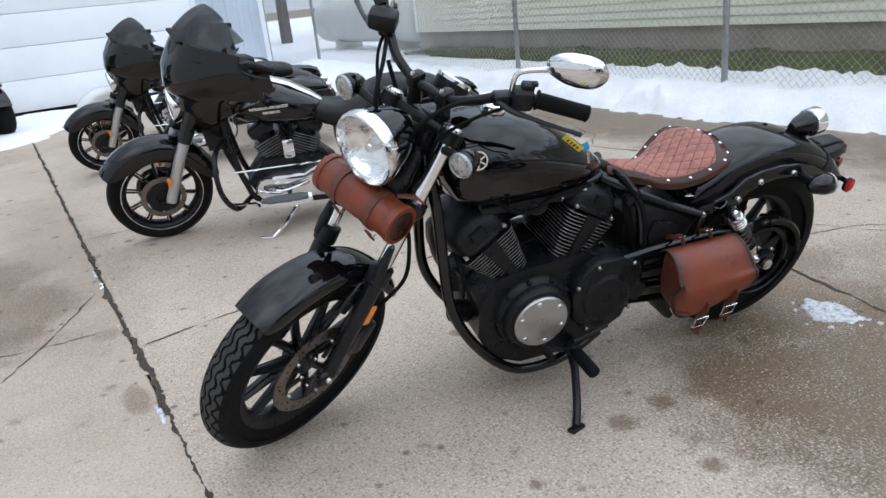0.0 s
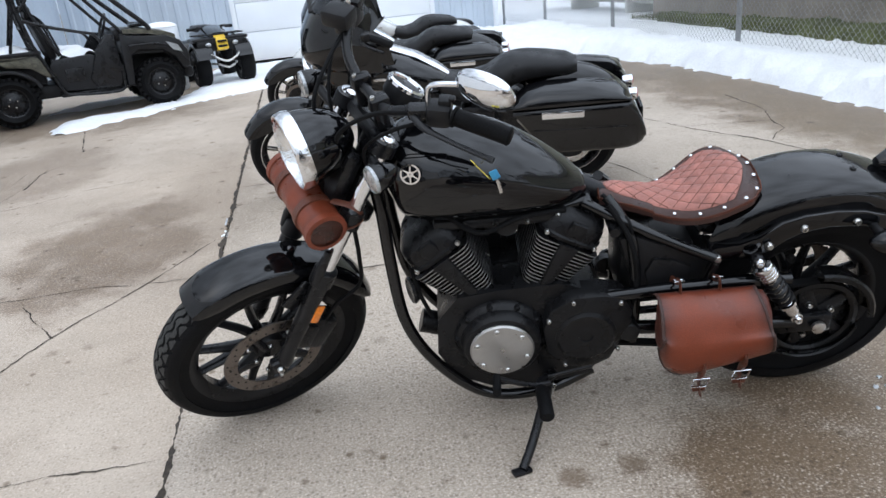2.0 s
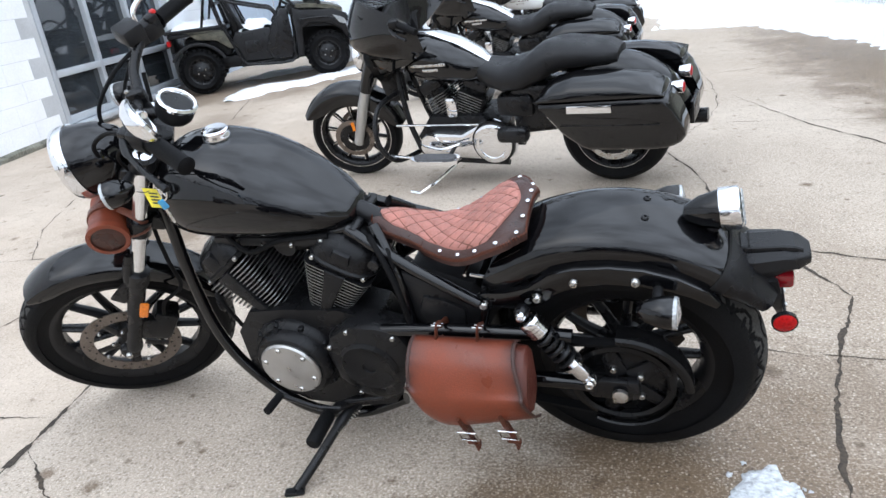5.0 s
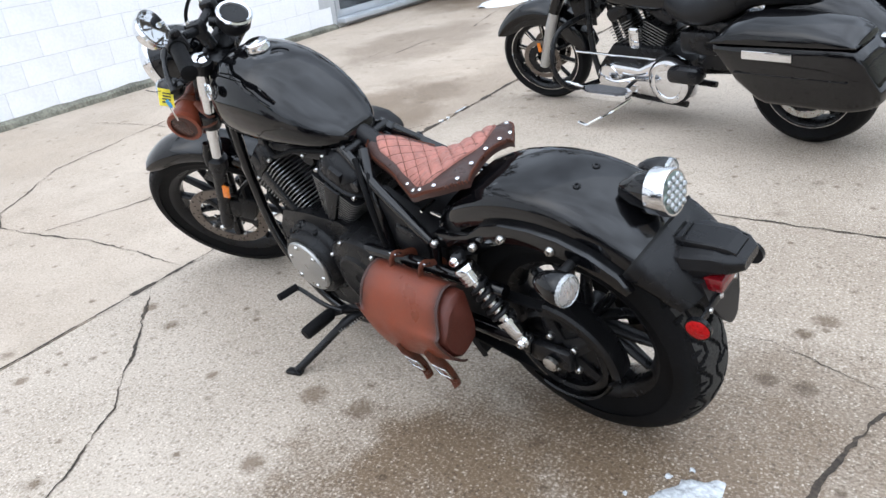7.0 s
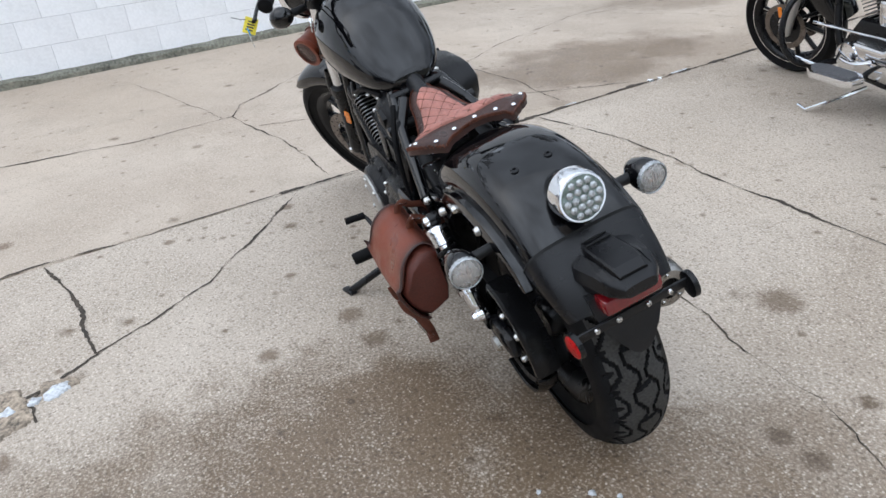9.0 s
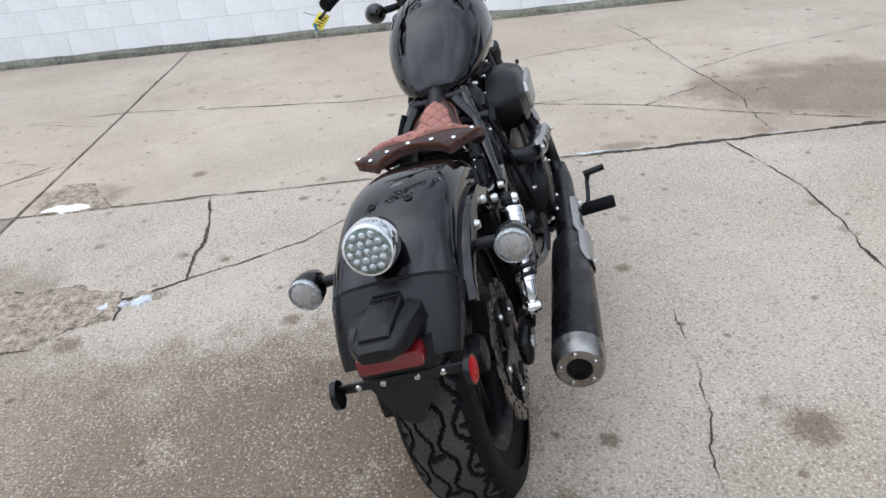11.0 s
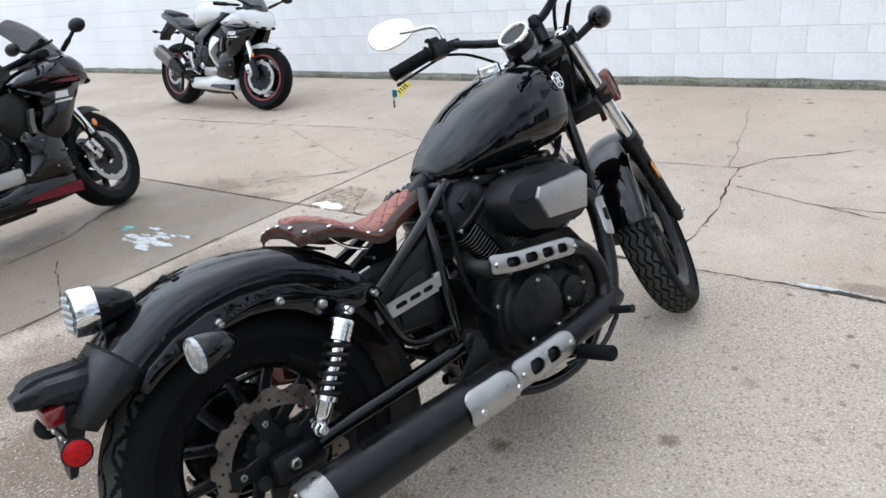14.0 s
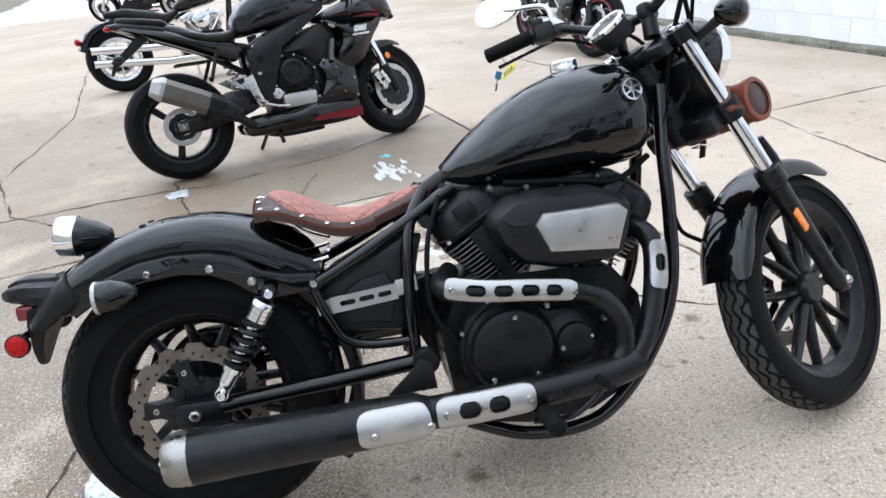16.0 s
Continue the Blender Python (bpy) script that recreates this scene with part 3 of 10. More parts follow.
# cracks in the yard's axes: towards the house, along the wall
for k, (w, pts) in enumerate((
        (0.008, [(-1.17, -5.0), (-1.23, -3.0), (-1.44, -0.37), (-1.23, 0.62), (-1.12, 1.14), (-1.16, 1.72), (-1.37, 1.83), (-1.8, 2.43), (-2.0, 3.44)]),
        (0.007, [(-1.16, 1.72), (-0.5, 1.79), (0.18, 1.76)]),
        (0.010, [(0.22, 0.52), (0.51, 0.58), (0.98, 0.59)]), (0.013, [(0.99, 0.60), (1.07, 0.46), (1.10, 0.30), (1.04, 0.10), (0.93, -0.06)]), (0.012, [(1.08, 0.42), (1.20, 0.32), (1.32, 0.16), (1.5, -0.36)]), (0.008, [(1.02, 0.34), (1.12, 0.38), (1.22, 0.40)]),
        (0.007, [(0.98, 0.59), (0.78, 1.01), (0.49, 1.32), (0.22, 1.58)]),
        (0.004, [(-1.16, 1.66), (-1.9, 1.55), (-2.66, 1.41)]),
        (0.004, [(-0.85, 1.78), (-0.70, 2.14), (-0.68, 2.5)]),
        (0.007, [(-0.68, 2.21), (-0.44, 2.8), (-0.12, 3.29), (0.15, 3.8)]),
        (0.006, [(-2.67, 3.27), (-2.06, 3.33), (-1.02, 3.31), (-0.42, 3.34), (0.09, 3.24)]),
        (0.006, [(-1.02, 3.31), (-1.33, 3.84), (-1.71, 5.02), (-1.67, 6.45)]),
        (0.009, [(0.24, 2.97), (0.80, 3.04), (1.5, 2.95), (2.1, 2.9), (2.7, 2.87), (3.3, 2.5)]),
        (0.005, [(2.62, 4.45), (2.84, 4.8), (3.05, 5.13), (3.22, 5.6), (3.35, 6.41), (3.42, 7.28), (3.27, 7.94)]), (0.005, [(3.42, 6.89), (3.9, 6.95)]), (0.004, [(1.48, 2.22), (1.69, 2.20)]), (0.0035, [(1.80, 2.19), (1.89, 2.16), (2.06, 2.12), (2.26, 2.07), (2.41, 2.06), (2.68, 1.93)]),
        (0.010, [(3.4, 5.8), (3.6, 4.73), (3.82, 4.12), (3.94, 3.27), (4.1, 2.2)]),
        (0.007, [(3.13, 5.01), (4.21, 4.67), (4.4, 5.01), (4.52, 5.8)]),
        (0.007, [(4.21, 4.67), (4.13, 4.4), (3.86, 4.15)]),
        (0.012, [(2.62, 4.45), (2.71, 3.99), (2.72, 3.49), (2.75, 3.23), (2.73, 2.94), (2.80, 2.78), (2.87, 2.54), (2.93, 2.32), (2.77, 1.99), (2.62, 1.6), (2.54, 1.31), (2.47, 1.1), (2.4, 0.3), (2.5, -0.36)]),
        (0.006, [(0.22, 4.91), (0.6, 4.88), (1.5, 4.8)]),
        (0.005, [(0.14, 5.6), (-0.25, 5.62), (-0.9, 5.5), (-1.6, 5.1)]), (0.005, [(-1.6, 5.0), (-1.54, 5.65), (-1.53, 6.52)]),
        (0.010, [(2.2, -0.4), (3.0, -1.3), (3.18, -2.12), (2.87, -3.97), (2.95, -7.86), (3.0, -11.4)]),
        (0.010, [(3.04, -1.24), (2.33, -1.22), (1.92, -1.15), (1.41, -1.21), (1.11, -1.26), (0.64, -1.52), (0.25, -1.86)]), (0.009, [(2.11, -1.35), (2.06, -0.77), (2.0, -0.4)]),
        (0.005, [(-0.04, -0.83), (-0.48, -0.48)]), (0.003, [(-0.48, -0.48), (-0.86, -1.23), (-1.2, -1.9)]), (0.005, [(-2.5, 6.75), (-2.6, 9.0)]), (0.010, [(-1.70, 8.4), (-1.55, 7.75), (-1.40, 7.15)]), (0.005, [(0.12, 7.8), (-0.66, 7.98), (-1.55, 7.73)]), (0.011, [(-1.42, 6.6), (-1.54, 6.3), (-1.5, 5.78)]),
        (0.005, [(-0.43, 2.80), (-0.59, 3.05), (-0.71, 3.29)]), (0.004, [(-1.26, -1.55), (-1.36, -0.93), (-1.19, -0.49)]), (0.005, [(0.17, -1.07), (-0.13, -0.87), (-0.45, -0.40)]), (0.004, [(3.19, 1.90), (3.23, 1.75), (3.32, 1.62)]), (0.004, [(3.84, 2.07), (3.81, 1.88)]), (0.005, [(4.38, 2.47), (4.56, 2.28)]), (0.006, [(1.31, -0.97), (1.45, -0.70), (1.59, -0.42)]),
        (0.004, [(0.8, -3.0), (0.4, -5.0), (0.2, -7.0)]), (0.004, [(4.6, 0.5), (3.3, 1.75), (2.7, 1.95)]))):
    crack_strip("crack", pts, w, k * 1.7)


# ---- snow ----
def heap(name, outline, height, label, material="snow", step=0.05, seed=0.0, edge=0.25, rough=0.5, m=SITE, power=0.6):
    """A low heap of snow with a ragged rim, over the polygon outline."""
    xs, ys = [p[0] for p in outline], [p[1] for p in outline]
    x0, y0 = min(xs), min(ys)
    nx, ny = int((max(xs) - x0) / step) + 2, int((max(ys) - y0) / step) + 2
    poly = np.array(outline)
    gx, gy = np.meshgrid(x0 + step * np.arange(nx + 1) - step / 2, y0 + step * np.arange(ny + 1) - step / 2, indexing="ij")
    inside, dist = np.zeros(gx.shape, bool), np.full(gx.shape, 1e9)
    for a, b in zip(poly, np.roll(poly, -1, 0)):
        cond = ((a[1] > gy) != (b[1] > gy)) & (gx < (b[0] - a[0]) * (gy - a[1]) / (b[1] - a[1] + 1e-12) + a[0])
        inside ^= cond
        e = b - a
        t = np.clip(((gx - a[0]) * e[0] + (gy - a[1]) * e[1]) / (e @ e), 0, 1)
        dist = np.minimum(dist, np.hypot(gx - a[0] - t * e[0], gy - a[1] - t * e[1]))
    sd = np.where(inside, dist, -dist)
    vs, keep = [], np.zeros(gx.shape, bool)
    for i in range(nx + 1):
        for j in range(ny + 1):
            x, y = gx[i, j], gy[i, j]
            w = noise.noise((x * 1.7, y * 1.7, seed)) + 0.7 * noise.noise((x * 5.3, y * 5.3, seed + 3)) + 0.45 * noise.noise((x * 14, y * 14, seed + 6))
            s = sd[i, j] + edge * rough * w
            lump = 1 + 0.22 * w + 0.16 * noise.noise((x * 31, y * 31, seed + 9)) + 0.25 * abs(noise.noise((x * 8, y * 8, seed + 12)))
            z = height * min(1.0, max(0.0, s / edge)) ** power * lump
            keep[i, j] = s > 0
            vs.append((x, y, z + 0.004 if s > 0 else -0.02))
    fs = []
    w = ny + 1
    for i in range(nx):
        for j in range(ny):
            if keep[i, j] or keep[i + 1, j] or keep[i, j + 1] or keep[i + 1, j + 1]:
                fs.append((i * w + j, (i + 1) * w + j, (i + 1) * w + j + 1, i * w + j + 1))
    return solo(name, Geo().add(vs, fs), material, label, "snow", m, kind="stuff", smooth=75)


heap("snow_bank", [(5.15, -4), (5.12, 2.5), (5.12, 5.2), (5.1, 7.8), (4.75, 10.0), (3.6, 10.8), (3.9, 12.2), (3.2, 14.3), (6.6, 14.4), (6.6, -4)], 0.21,
     "ploughed bank of lumpy white snow along the chain-link fence", step=0.075, edge=0.30, rough=0.5, power=0.5)
heap("snow_drift", [(-2.25, 9.3), (-1.35, 9.85), (-0.8, 10.8), (-0.9, 13.9), (3.4, 14.3), (3.3, 13.2), (1.1, 12.6), (0.4, 10.7), (-0.05, 10.15), (-0.85, 9.55), (-1.3, 9.05), (-1.95, 8.45)], 0.05,
     "thin drift of snow before the garage door", step=0.07, edge=0.4, seed=5.0)
heap("snow_strip", [(-2.7, 10.25), (-2.2, 10.35), (-1.45, 10.85), (-1.45, 11.25), (-2.4, 10.75)], 0.05, "strip of melting snow beside the utility vehicle", step=0.06, edge=0.2, seed=8.0)
for k, (cx, cy, rx, ry, hh) in enumerate(((2.365, 1.315, 0.085, 0.115, 0.003), (0.165, -0.17, 0.045, 0.13, 0.008), (2.11, -1.11, 0.055, 0.07, 0.010), 
                                          (0.19, 3.9, 0.012, 0.06, 0.004))):
    ring = [(cx + rx * math.cos(a) * rs.uniform(0.75, 1.2), cy + ry * math.sin(a) * rs.uniform(0.75, 1.2)) for a in [i * math.pi / 8 for i in range(16)]]
    heap("snow_patch", ring, hh, "small patch of half-melted grainy ice on the concrete", "snow" if k in (1, 3) else "ice", step=0.010, seed=k * 2.0, edge=0.05, rough=0.9)
for k, (cx, y0, y1, rx) in enumerate(((0.178, 2.22, 2.52, 0.010), (0.182, 4.05, 4.20, 0.008), (0.180, 3.20, 3.29, 0.006))):
    mid = 8
    left_ = [(cx - rx * rs.uniform(0.4, 1.1), y0 + (y1 - y0) * i / mid) for i in range(mid + 1)]
    right_ = [(cx + rx * rs.uniform(0.3, 0.9), y1 - (y1 - y0) * i / mid) for i in range(mid + 1)]
    heap("snow_patch", left_ + right_, 0.002, "thin strip of dirty old ice lying along the joint", "ice", step=0.008, seed=k * 7.0, edge=0.016, rough=0.8)
for k, ring in enumerate(([(0.215, -0.31), (0.05, -0.30), (-0.15, -0.27), (-0.13, -0.15), (0.02, -0.06), (0.17, 0.07), (0.215, 0.08)], [(0.93, -0.12), (0.97, 0.06), (0.97, 0.18), (1.05, 0.36), (1.17, 0.38), (1.22, 0.26), (1.31, 0.15), (1.33, 0.04), (1.17, 0.05), (1.10, -0.08)], [(1.03, 0.40), (1.13, 0.43), (1.12, 0.53), (1.02, 0.53)])):
    heap("spalled_patch", ring, 0.002, "patch of broken brown concrete with exposed stones", "spall", step=0.010, seed=k * 9.0 + 2, edge=0.05, rough=1.1)
for k in range(44):
    cx, cy, q = 2.365 + rs.gauss(0, 0.05), 1.315 + rs.gauss(0, 0.062), rs.uniform(0.003, 0.010)
    ring = [(cx + q * math.cos(a) * rs.uniform(0.5, 1.5), cy + q * math.sin(a) * rs.uniform(0.5, 1.5)) for a in [i * math.pi / 6 for i in range(12)]]
    heap("ice_scrap", ring, rs.uniform(0.002, 0.005), "lump of grainy half-melted ice on the concrete", "ice", step=0.004, seed=k * 5.0, edge=0.012, rough=0.9)
for k in range(5):
    cx, cy, q = 1.10 + rs.gauss(0, 0.02), 0.44 + rs.gauss(0, 0.04), rs.uniform(0.012, 0.03)
    ring = [(cx + q * math.cos(a) * rs.uniform(0.5, 1.5), cy + q * math.sin(a) * rs.uniform(0.5, 1.5)) for a in [i * math.pi / 6 for i in range(12)]]
    heap("ice_scrap", ring, 0.004, "lump of grainy half-melted ice in broken concrete", "ice", step=0.005, seed=k * 4.0, edge=0.012, rough=0.9)
for k in range(34):
    cx, cy, q = 0.915 + rs.gauss(0, 0.065), -0.76 + rs.gauss(0, 0.075), rs.uniform(0.010, 0.036)
    ring = [(cx + 0.6 * q * math.cos(a) * rs.uniform(0.5, 1.5), cy + 2.2 * q * math.sin(a) * rs.uniform(0.5, 1.5)) for a in [i * math.pi / 8 for i in range(16)]]
    heap("paint_splash", ring, 0.0012, "splash of dried white paint on the damp concrete", "white_smear", step=0.006, seed=k * 3.0, edge=0.02, rough=1.2)
for k in range(4):
    cx, cy, q = 0.84 + 0.015 * k, -1.05 + rs.gauss(0, 0.012), rs.uniform(0.010, 0.016)
    ring = [(cx + 0.8 * q * math.cos(a) * rs.uniform(0.5, 1.5), cy + 2.4 * q * math.sin(a) * rs.uniform(0.5, 1.5)) for a in [i * math.pi / 8 for i in range(16)]]
    heap("paint_splash", ring, 0.0010, "smear of pale cyan paint on the damp concrete", "cyan_smear", step=0.006, seed=k * 3.0 + 90, edge=0.02, rough=1.2)
for k, (wide, pts) in enumerate(((0.024, [(0.2, 1.5), (0.2, 5), (0.2, 14)]), (0.010, [(0.2, -11), (0.2, -0.38), (0.2, 1.5)]), (0.007, [(-3.3, -0.38), (0.2, -0.38), (5.5, -0.38)]))):
    crack_strip("joint_line", pts, wide, 60 + k)
heap("snow_field", [(-3.6, -18), (-3.6, -32), (6, -32), (6, -17)], 0.06, "snow lying beyond the open end of the yard", step=0.35, edge=0.8, seed=3.0)
# raised ground behind the fence
g = Geo()
rows_x = [5.55 + 0.35 * i for i in range(30)] + [18 + 4.5 * i for i in range(16)]
rows_y = [-6 + 0.5 * j for j in range(72)] + [32 + 5 * j for j in range(12)]
for x in rows_x:
    for y in rows_y:
        t = min(1, (x - 5.55) / 0.5)
        g.v.append((x, y, -0.05 + 0.23 * t + 0.03 * noise.noise((x * 1.5, y * 1.5, 2))))
w = len(rows_y)
g.f = [(i * w + j, (i + 1) * w + j, (i + 1) * w + j + 1, i * w + j + 1) for i in range(len(rows_x) - 1) for j in range(w - 1)]
solo("lawn_snow", g, "snow", "snow-covered ground rising behind the fence", "snow", SITE, kind="structure", smooth=75)
heap("bare_verge", [(6.55, 1.0), (6.50, 4), (6.60, 6.5), (6.68, 8.3), (6.9, 11.5), (7.25, 12.4), (7.28, 1.0)], 0.11, "strip of wet brown-green grass along the house wall", "grass", step=0.06, seed=11,
     edge=0.10, rough=0.8, m=SITE @ pose(0, 0, 0.19))
g = Geo()
for i in range(5200):
    x, y = 6.66 + 0.6 * rs.random() ** 1.2, rs.uniform(1.0, 12.3)
    a, hgt, b = rs.uniform(0, 6.28), rs.uniform(0.03, 0.09), rs.uniform(0.003, 0.006)
    dx, dy = math.cos(a), math.sin(a)
    o = len(g.v)
    g.v += [(x - b * dy, y + b * dx, 0.22), (x + b * dy, y - b * dx, 0.22), (x + dx * hgt * 0.6, y + dy * hgt * 0.6, 0.25 + hgt)]
    g.f.append((o, o + 1, o + 2))
solo("verge_grass", g, "grass", "matted brown-green winter grass below the house wall", "grass", SITE, kind="stuff", smooth=0)

# ---- block wall of the shop, with its window ----
BL, BH = 0.406, 0.203
wall = thing("wall_shop", "white painted concrete-block wall with a bare grey footing", "wall", SITE, kind="structure")
WX = -3.35
openings = [(7.2, 9.95, 0.12, 2.3)]
g = Geo()
for y0, y1, z0, z1 in ((-14.0, 7.2, -0.1, 3.4), (9.95, 11.2, -0.1, 3.4), (7.2, 9.95, -0.1, 0.12), (7.2, 9.95, 2.3, 3.4)):
    g.box((WX - 0.0985, (y0 + y1) / 2, (z0 + z1) / 2), (0.2, y1 - y0, z1 - z0))
part("mortar_core", g, "block_joint", wall, smooth=0)
block = mesh_of("block", Geo().box((0, 0, 0), (0.05, BL - 0.003, BH - 0.003), 0.0012), "block_paint", 0)
half_block = mesh_of("block", Geo().box((0, 0, 0), (0.05, BL / 2 - 0.003, BH - 0.003), 0.0012), "block_paint", 0)
far = Geo()
count = 0
for r in range(17):
    z = 0.06 + BH * (r + 0.5)
    y = -14.0 + (BL / 2 if r % 2 else 0)
    while y < 11.2 - BL * 0.5:
        c = y + BL / 2
        if not (7.2 - BL * 0.4 < c < 9.95 + BL * 0.3 and z < 2.3):
            jit = rs.uniform(-0.0012, 0.0012)
            if -4.2 < c < 3.9 and r < 9 and count < 300:
                ob = new("block", block)
                ob.parent = wall
                ob.location = (WX - 0.02 + jit, c, z)
                count += 1
            else:
                far.box((WX - 0.02 + jit, c, z), (0.05, BL - 0.003, BH - 0.003))
        y += BL
tagged(part("upper_blocks", far, "block_paint", wall, smooth=0), kind="stuff")
g = Geo().loft([[(WX - 0.1, -14, -0.08), (WX + 0.07, -14, -0.08), (WX + 0.06, -14, 0.04), (WX + 0.012, -14, 0.07), (WX - 0.1, -14, 0.07)]] +
               [[(WX - 0.1, y, -0.08), (WX + 0.07 + 0.02 * noise.noise((y * 2, 0, 0)), y, -0.08), (WX + 0.06 + 0.02 * noise.noise((y * 3, 1, 0)), y, 0.035 + 0.03 * noise.noise((y * 2.3, 0, 4))),
                 (WX + 0.012, y, 0.065 + 0.02 * noise.noise((y * 4, 0, 7))), (WX - 0.1, y, 0.07)] for y in [-14 + 0.15 * i for i in range(1, 142)]])
part("footing", g, "block_base", wall, "bare dirty concrete footing")

win = thing("window_1", "aluminium shop window with dark panes in the block wall", "window", SITE, kind="structure")
g = Geo()
for y in (7.24, 8.15, 9.03, 9.91):
    g.box((WX - 0.03, y, 1.2), (0.1, 0.07, 2.16), 0.006)
for z in (0.16, 0.66, 2.26):
    g.box((WX - 0.031, 8.575, z), (0.096, 2.7, 0.075), 0.006)
part("window_frame", g, "window_frame", win)
part("window_sill", Geo().box((WX + 0.03, 8.575, 0.085), (0.2, 2.75, 0.06), 0.01), "window_frame", win)
for y0, y1 in ((7.28, 8.11), (8.19, 8.99), (9.07, 9.87)):
    for z0, z1 in ((0.2, 0.62), (0.7, 2.22)):
        part("pane", Geo().box((WX - 0.045, (y0 + y1) / 2, (z0 + z1) / 2), (0.008, y1 - y0 + 0.02, z1 - z0 + 0.02)), "glass_dark", win, smooth=0)

# ---- garage with ribbed metal walls and a sectional door ----
GU = 14.4


def ribbed(x0, x1, z0, z1, pitch=0.23, depth=0.022):
    """A ribbed metal sheet in the x-z plane, facing -y."""
    prof = []
    x = x0
    while x < x1:
        for dx, dy in ((0, 0), (0.5, 0), (0.62, -1), (0.86, -1), (0.98, 0)):
            if x + dx * pitch <= x1:
                prof.append((x + dx * pitch, dy * depth))
        x += pitch
    prof.append((x1, 0))
    front = [[(a, b, z) for a, b in prof] for z in (z0, z1)]
    g = Geo().loft(front, closed=False)
    back = [[(a, b + 0.012, z) for a, b in prof] for z in (z0, z1)]
    return g.loft(back, closed=False)


garage = thing("wall_garage", "bluish ribbed metal wall of the garage", "wall", SITE, kind="structure")
for x0, x1 in ((-3.3, -0.32), (3.5, 4.75)):
    g = ribbed(x0, x1, -0.02, 3.6).move(lambda p: Vector((p.x, p.y + GU, p.z)))
    part("metal_sheet", g, "metal_wall", garage, smooth=0)
g = ribbed(11.2, 14.4, -0.02, 3.6, 0.3, 0.012).move(lambda p: Vector((WX + 0.03 - p.y, p.x, p.z)))
part("metal_sheet", g, "metal_wall", garage, smooth=0)
g = ribbed(14.4, 19.0, -0.02, 3.6).move(lambda p: Vector((4.75 - p.y, p.x, p.z)))
part("metal_sheet", g, "metal_wall", garage, smooth=0)
part("header", Geo().box((1.6, GU + 0.01, 3.1), (3.9, 0.06, 1.0)), "metal_wall", garage, smooth=0)
part("backing", Geo().box((0.7, GU + 0.35, 1.75), (8.0, 0.1, 3.7)), "metal_wall", garage, smooth=0)
for x in (-0.30, 3.49, 4.77):
    part("corner_trim", Geo().box((x, GU - 0.015, 1.8), (0.09, 0.09, 3.6), 0.008), "door_white", garage)
door = thing("door_1", "closed white sectional garage door", "garage door", SITE, kind="structure")
for i in range(5):
    part("panel", Geo().box((1.6, GU + 0.03, 0.05 + 0.535 * (i + 0.5)), (3.7, 0.045, 0.527), 0.006), "door_white", door)
part("bottom_seal", Geo().box((1.6, GU + 0.03, 0.025), (3.7, 0.06, 0.05), 0.01), "rubber", door)

# ---- house, tank and fence ----
house = thing("house", "low cream-sided house on a grey rendered foundation", "house", SITE)
HX, HY0, HY1 = 7.3, -6.0, 12.7
part("foundation", Geo().box((HX + 3, (HY0 + HY1) / 2, 0.28), (5.96, HY1 - HY0 - 0.04, 0.62), 0.01), "foundation", house)
lap = 0.105
plank = None
for i in range(24):
    z = 0.57 + lap * i
    if plank is None:
        pg = Geo().loft([[(0.004, y, 0.0), (0.034, y, 0.0), (0.012, y, lap + 0.006), (0.0, y, lap + 0.006)] for y in (HY0, HY1)])
        pg.move(lambda p: Vector((-p.x, p.y, p.z)))
        plank = mesh_of("siding_board", pg, "siding", 0)
    ob = new("siding_board", plank)
    ob.parent, ob.location = house, (HX, 0, z)
part("wall", Geo().box((HX + 3.01, (HY0 + HY1) / 2, 1.85), (6.0, HY1 - HY0 - 0.02, 2.55)), "siding", house, smooth=0)
part("corner_board", Geo().box((HX - 0.005, HY1 - 0.03, 1.83), (0.07, 0.09, 2.52), 0.006), "door_white", house)
part("eave", Geo().box((HX + 2.8, (HY0 + HY1) / 2, 3.2), (6.9, HY1 - HY0 + 0.7, 0.14), 0.02), "door_white", house)
part("roof", Geo().loft([[(HX - 0.65, y, 3.26), (HX + 3, y, 4.6), (HX + 6.6, y, 3.26)] for y in (HY0 - 0.4, HY1 + 0.4)]), "foundation", house, smooth=0)

tank = thing("fuel_tank", "long pale-grey steel fuel tank with rust stains beyond the fence", "tank", SITE)
prof = [(0, 0.02), (0.03, 0.25), (0.10, 0.42), (0.22, 0.5), (0.3, 0.515), (4.9, 0.515), (5.0, 0.5), (5.12, 0.42), (5.18, 0.25), (5.2, 0.02)]
part("shell", Geo().lathe((7.75, 12.95, 0.86), (0, 1, 0), prof, 40), "tank_paint", tank)
for y in (14.0, 17.0):
    part("foot", Geo().box((7.75, y, 0.26), (0.7, 0.12, 0.5), 0.02), "tank_paint", tank)

FX = 5.7
posts = [-5.0, -1.9, 1.25, 4.35, 7.45, 10.85, 14.05, 17.0]
fence = thing("fence", "galvanised chain-link fence standing in the snow", "fence", SITE, kind="structure")
for y in posts:
    part("post", Geo().lathe((FX, y, -0.1), (0, 0, 1), [(0, 0.03), (1.75, 0.03), (1.78, 0.036), (1.82, 0.03), (1.84, 0.005)], 14), "galvanised", fence)
part("top_rail", Geo().tube([(FX, posts[0], 1.66), (FX, posts[-1], 1.66)], 0.02, 10), "galvanised", fence)
g = Geo()
PITCH, Z0, Z1 = 0.075, 0.12, 1.64
ny = int((17.0 + 1.9) / PITCH)
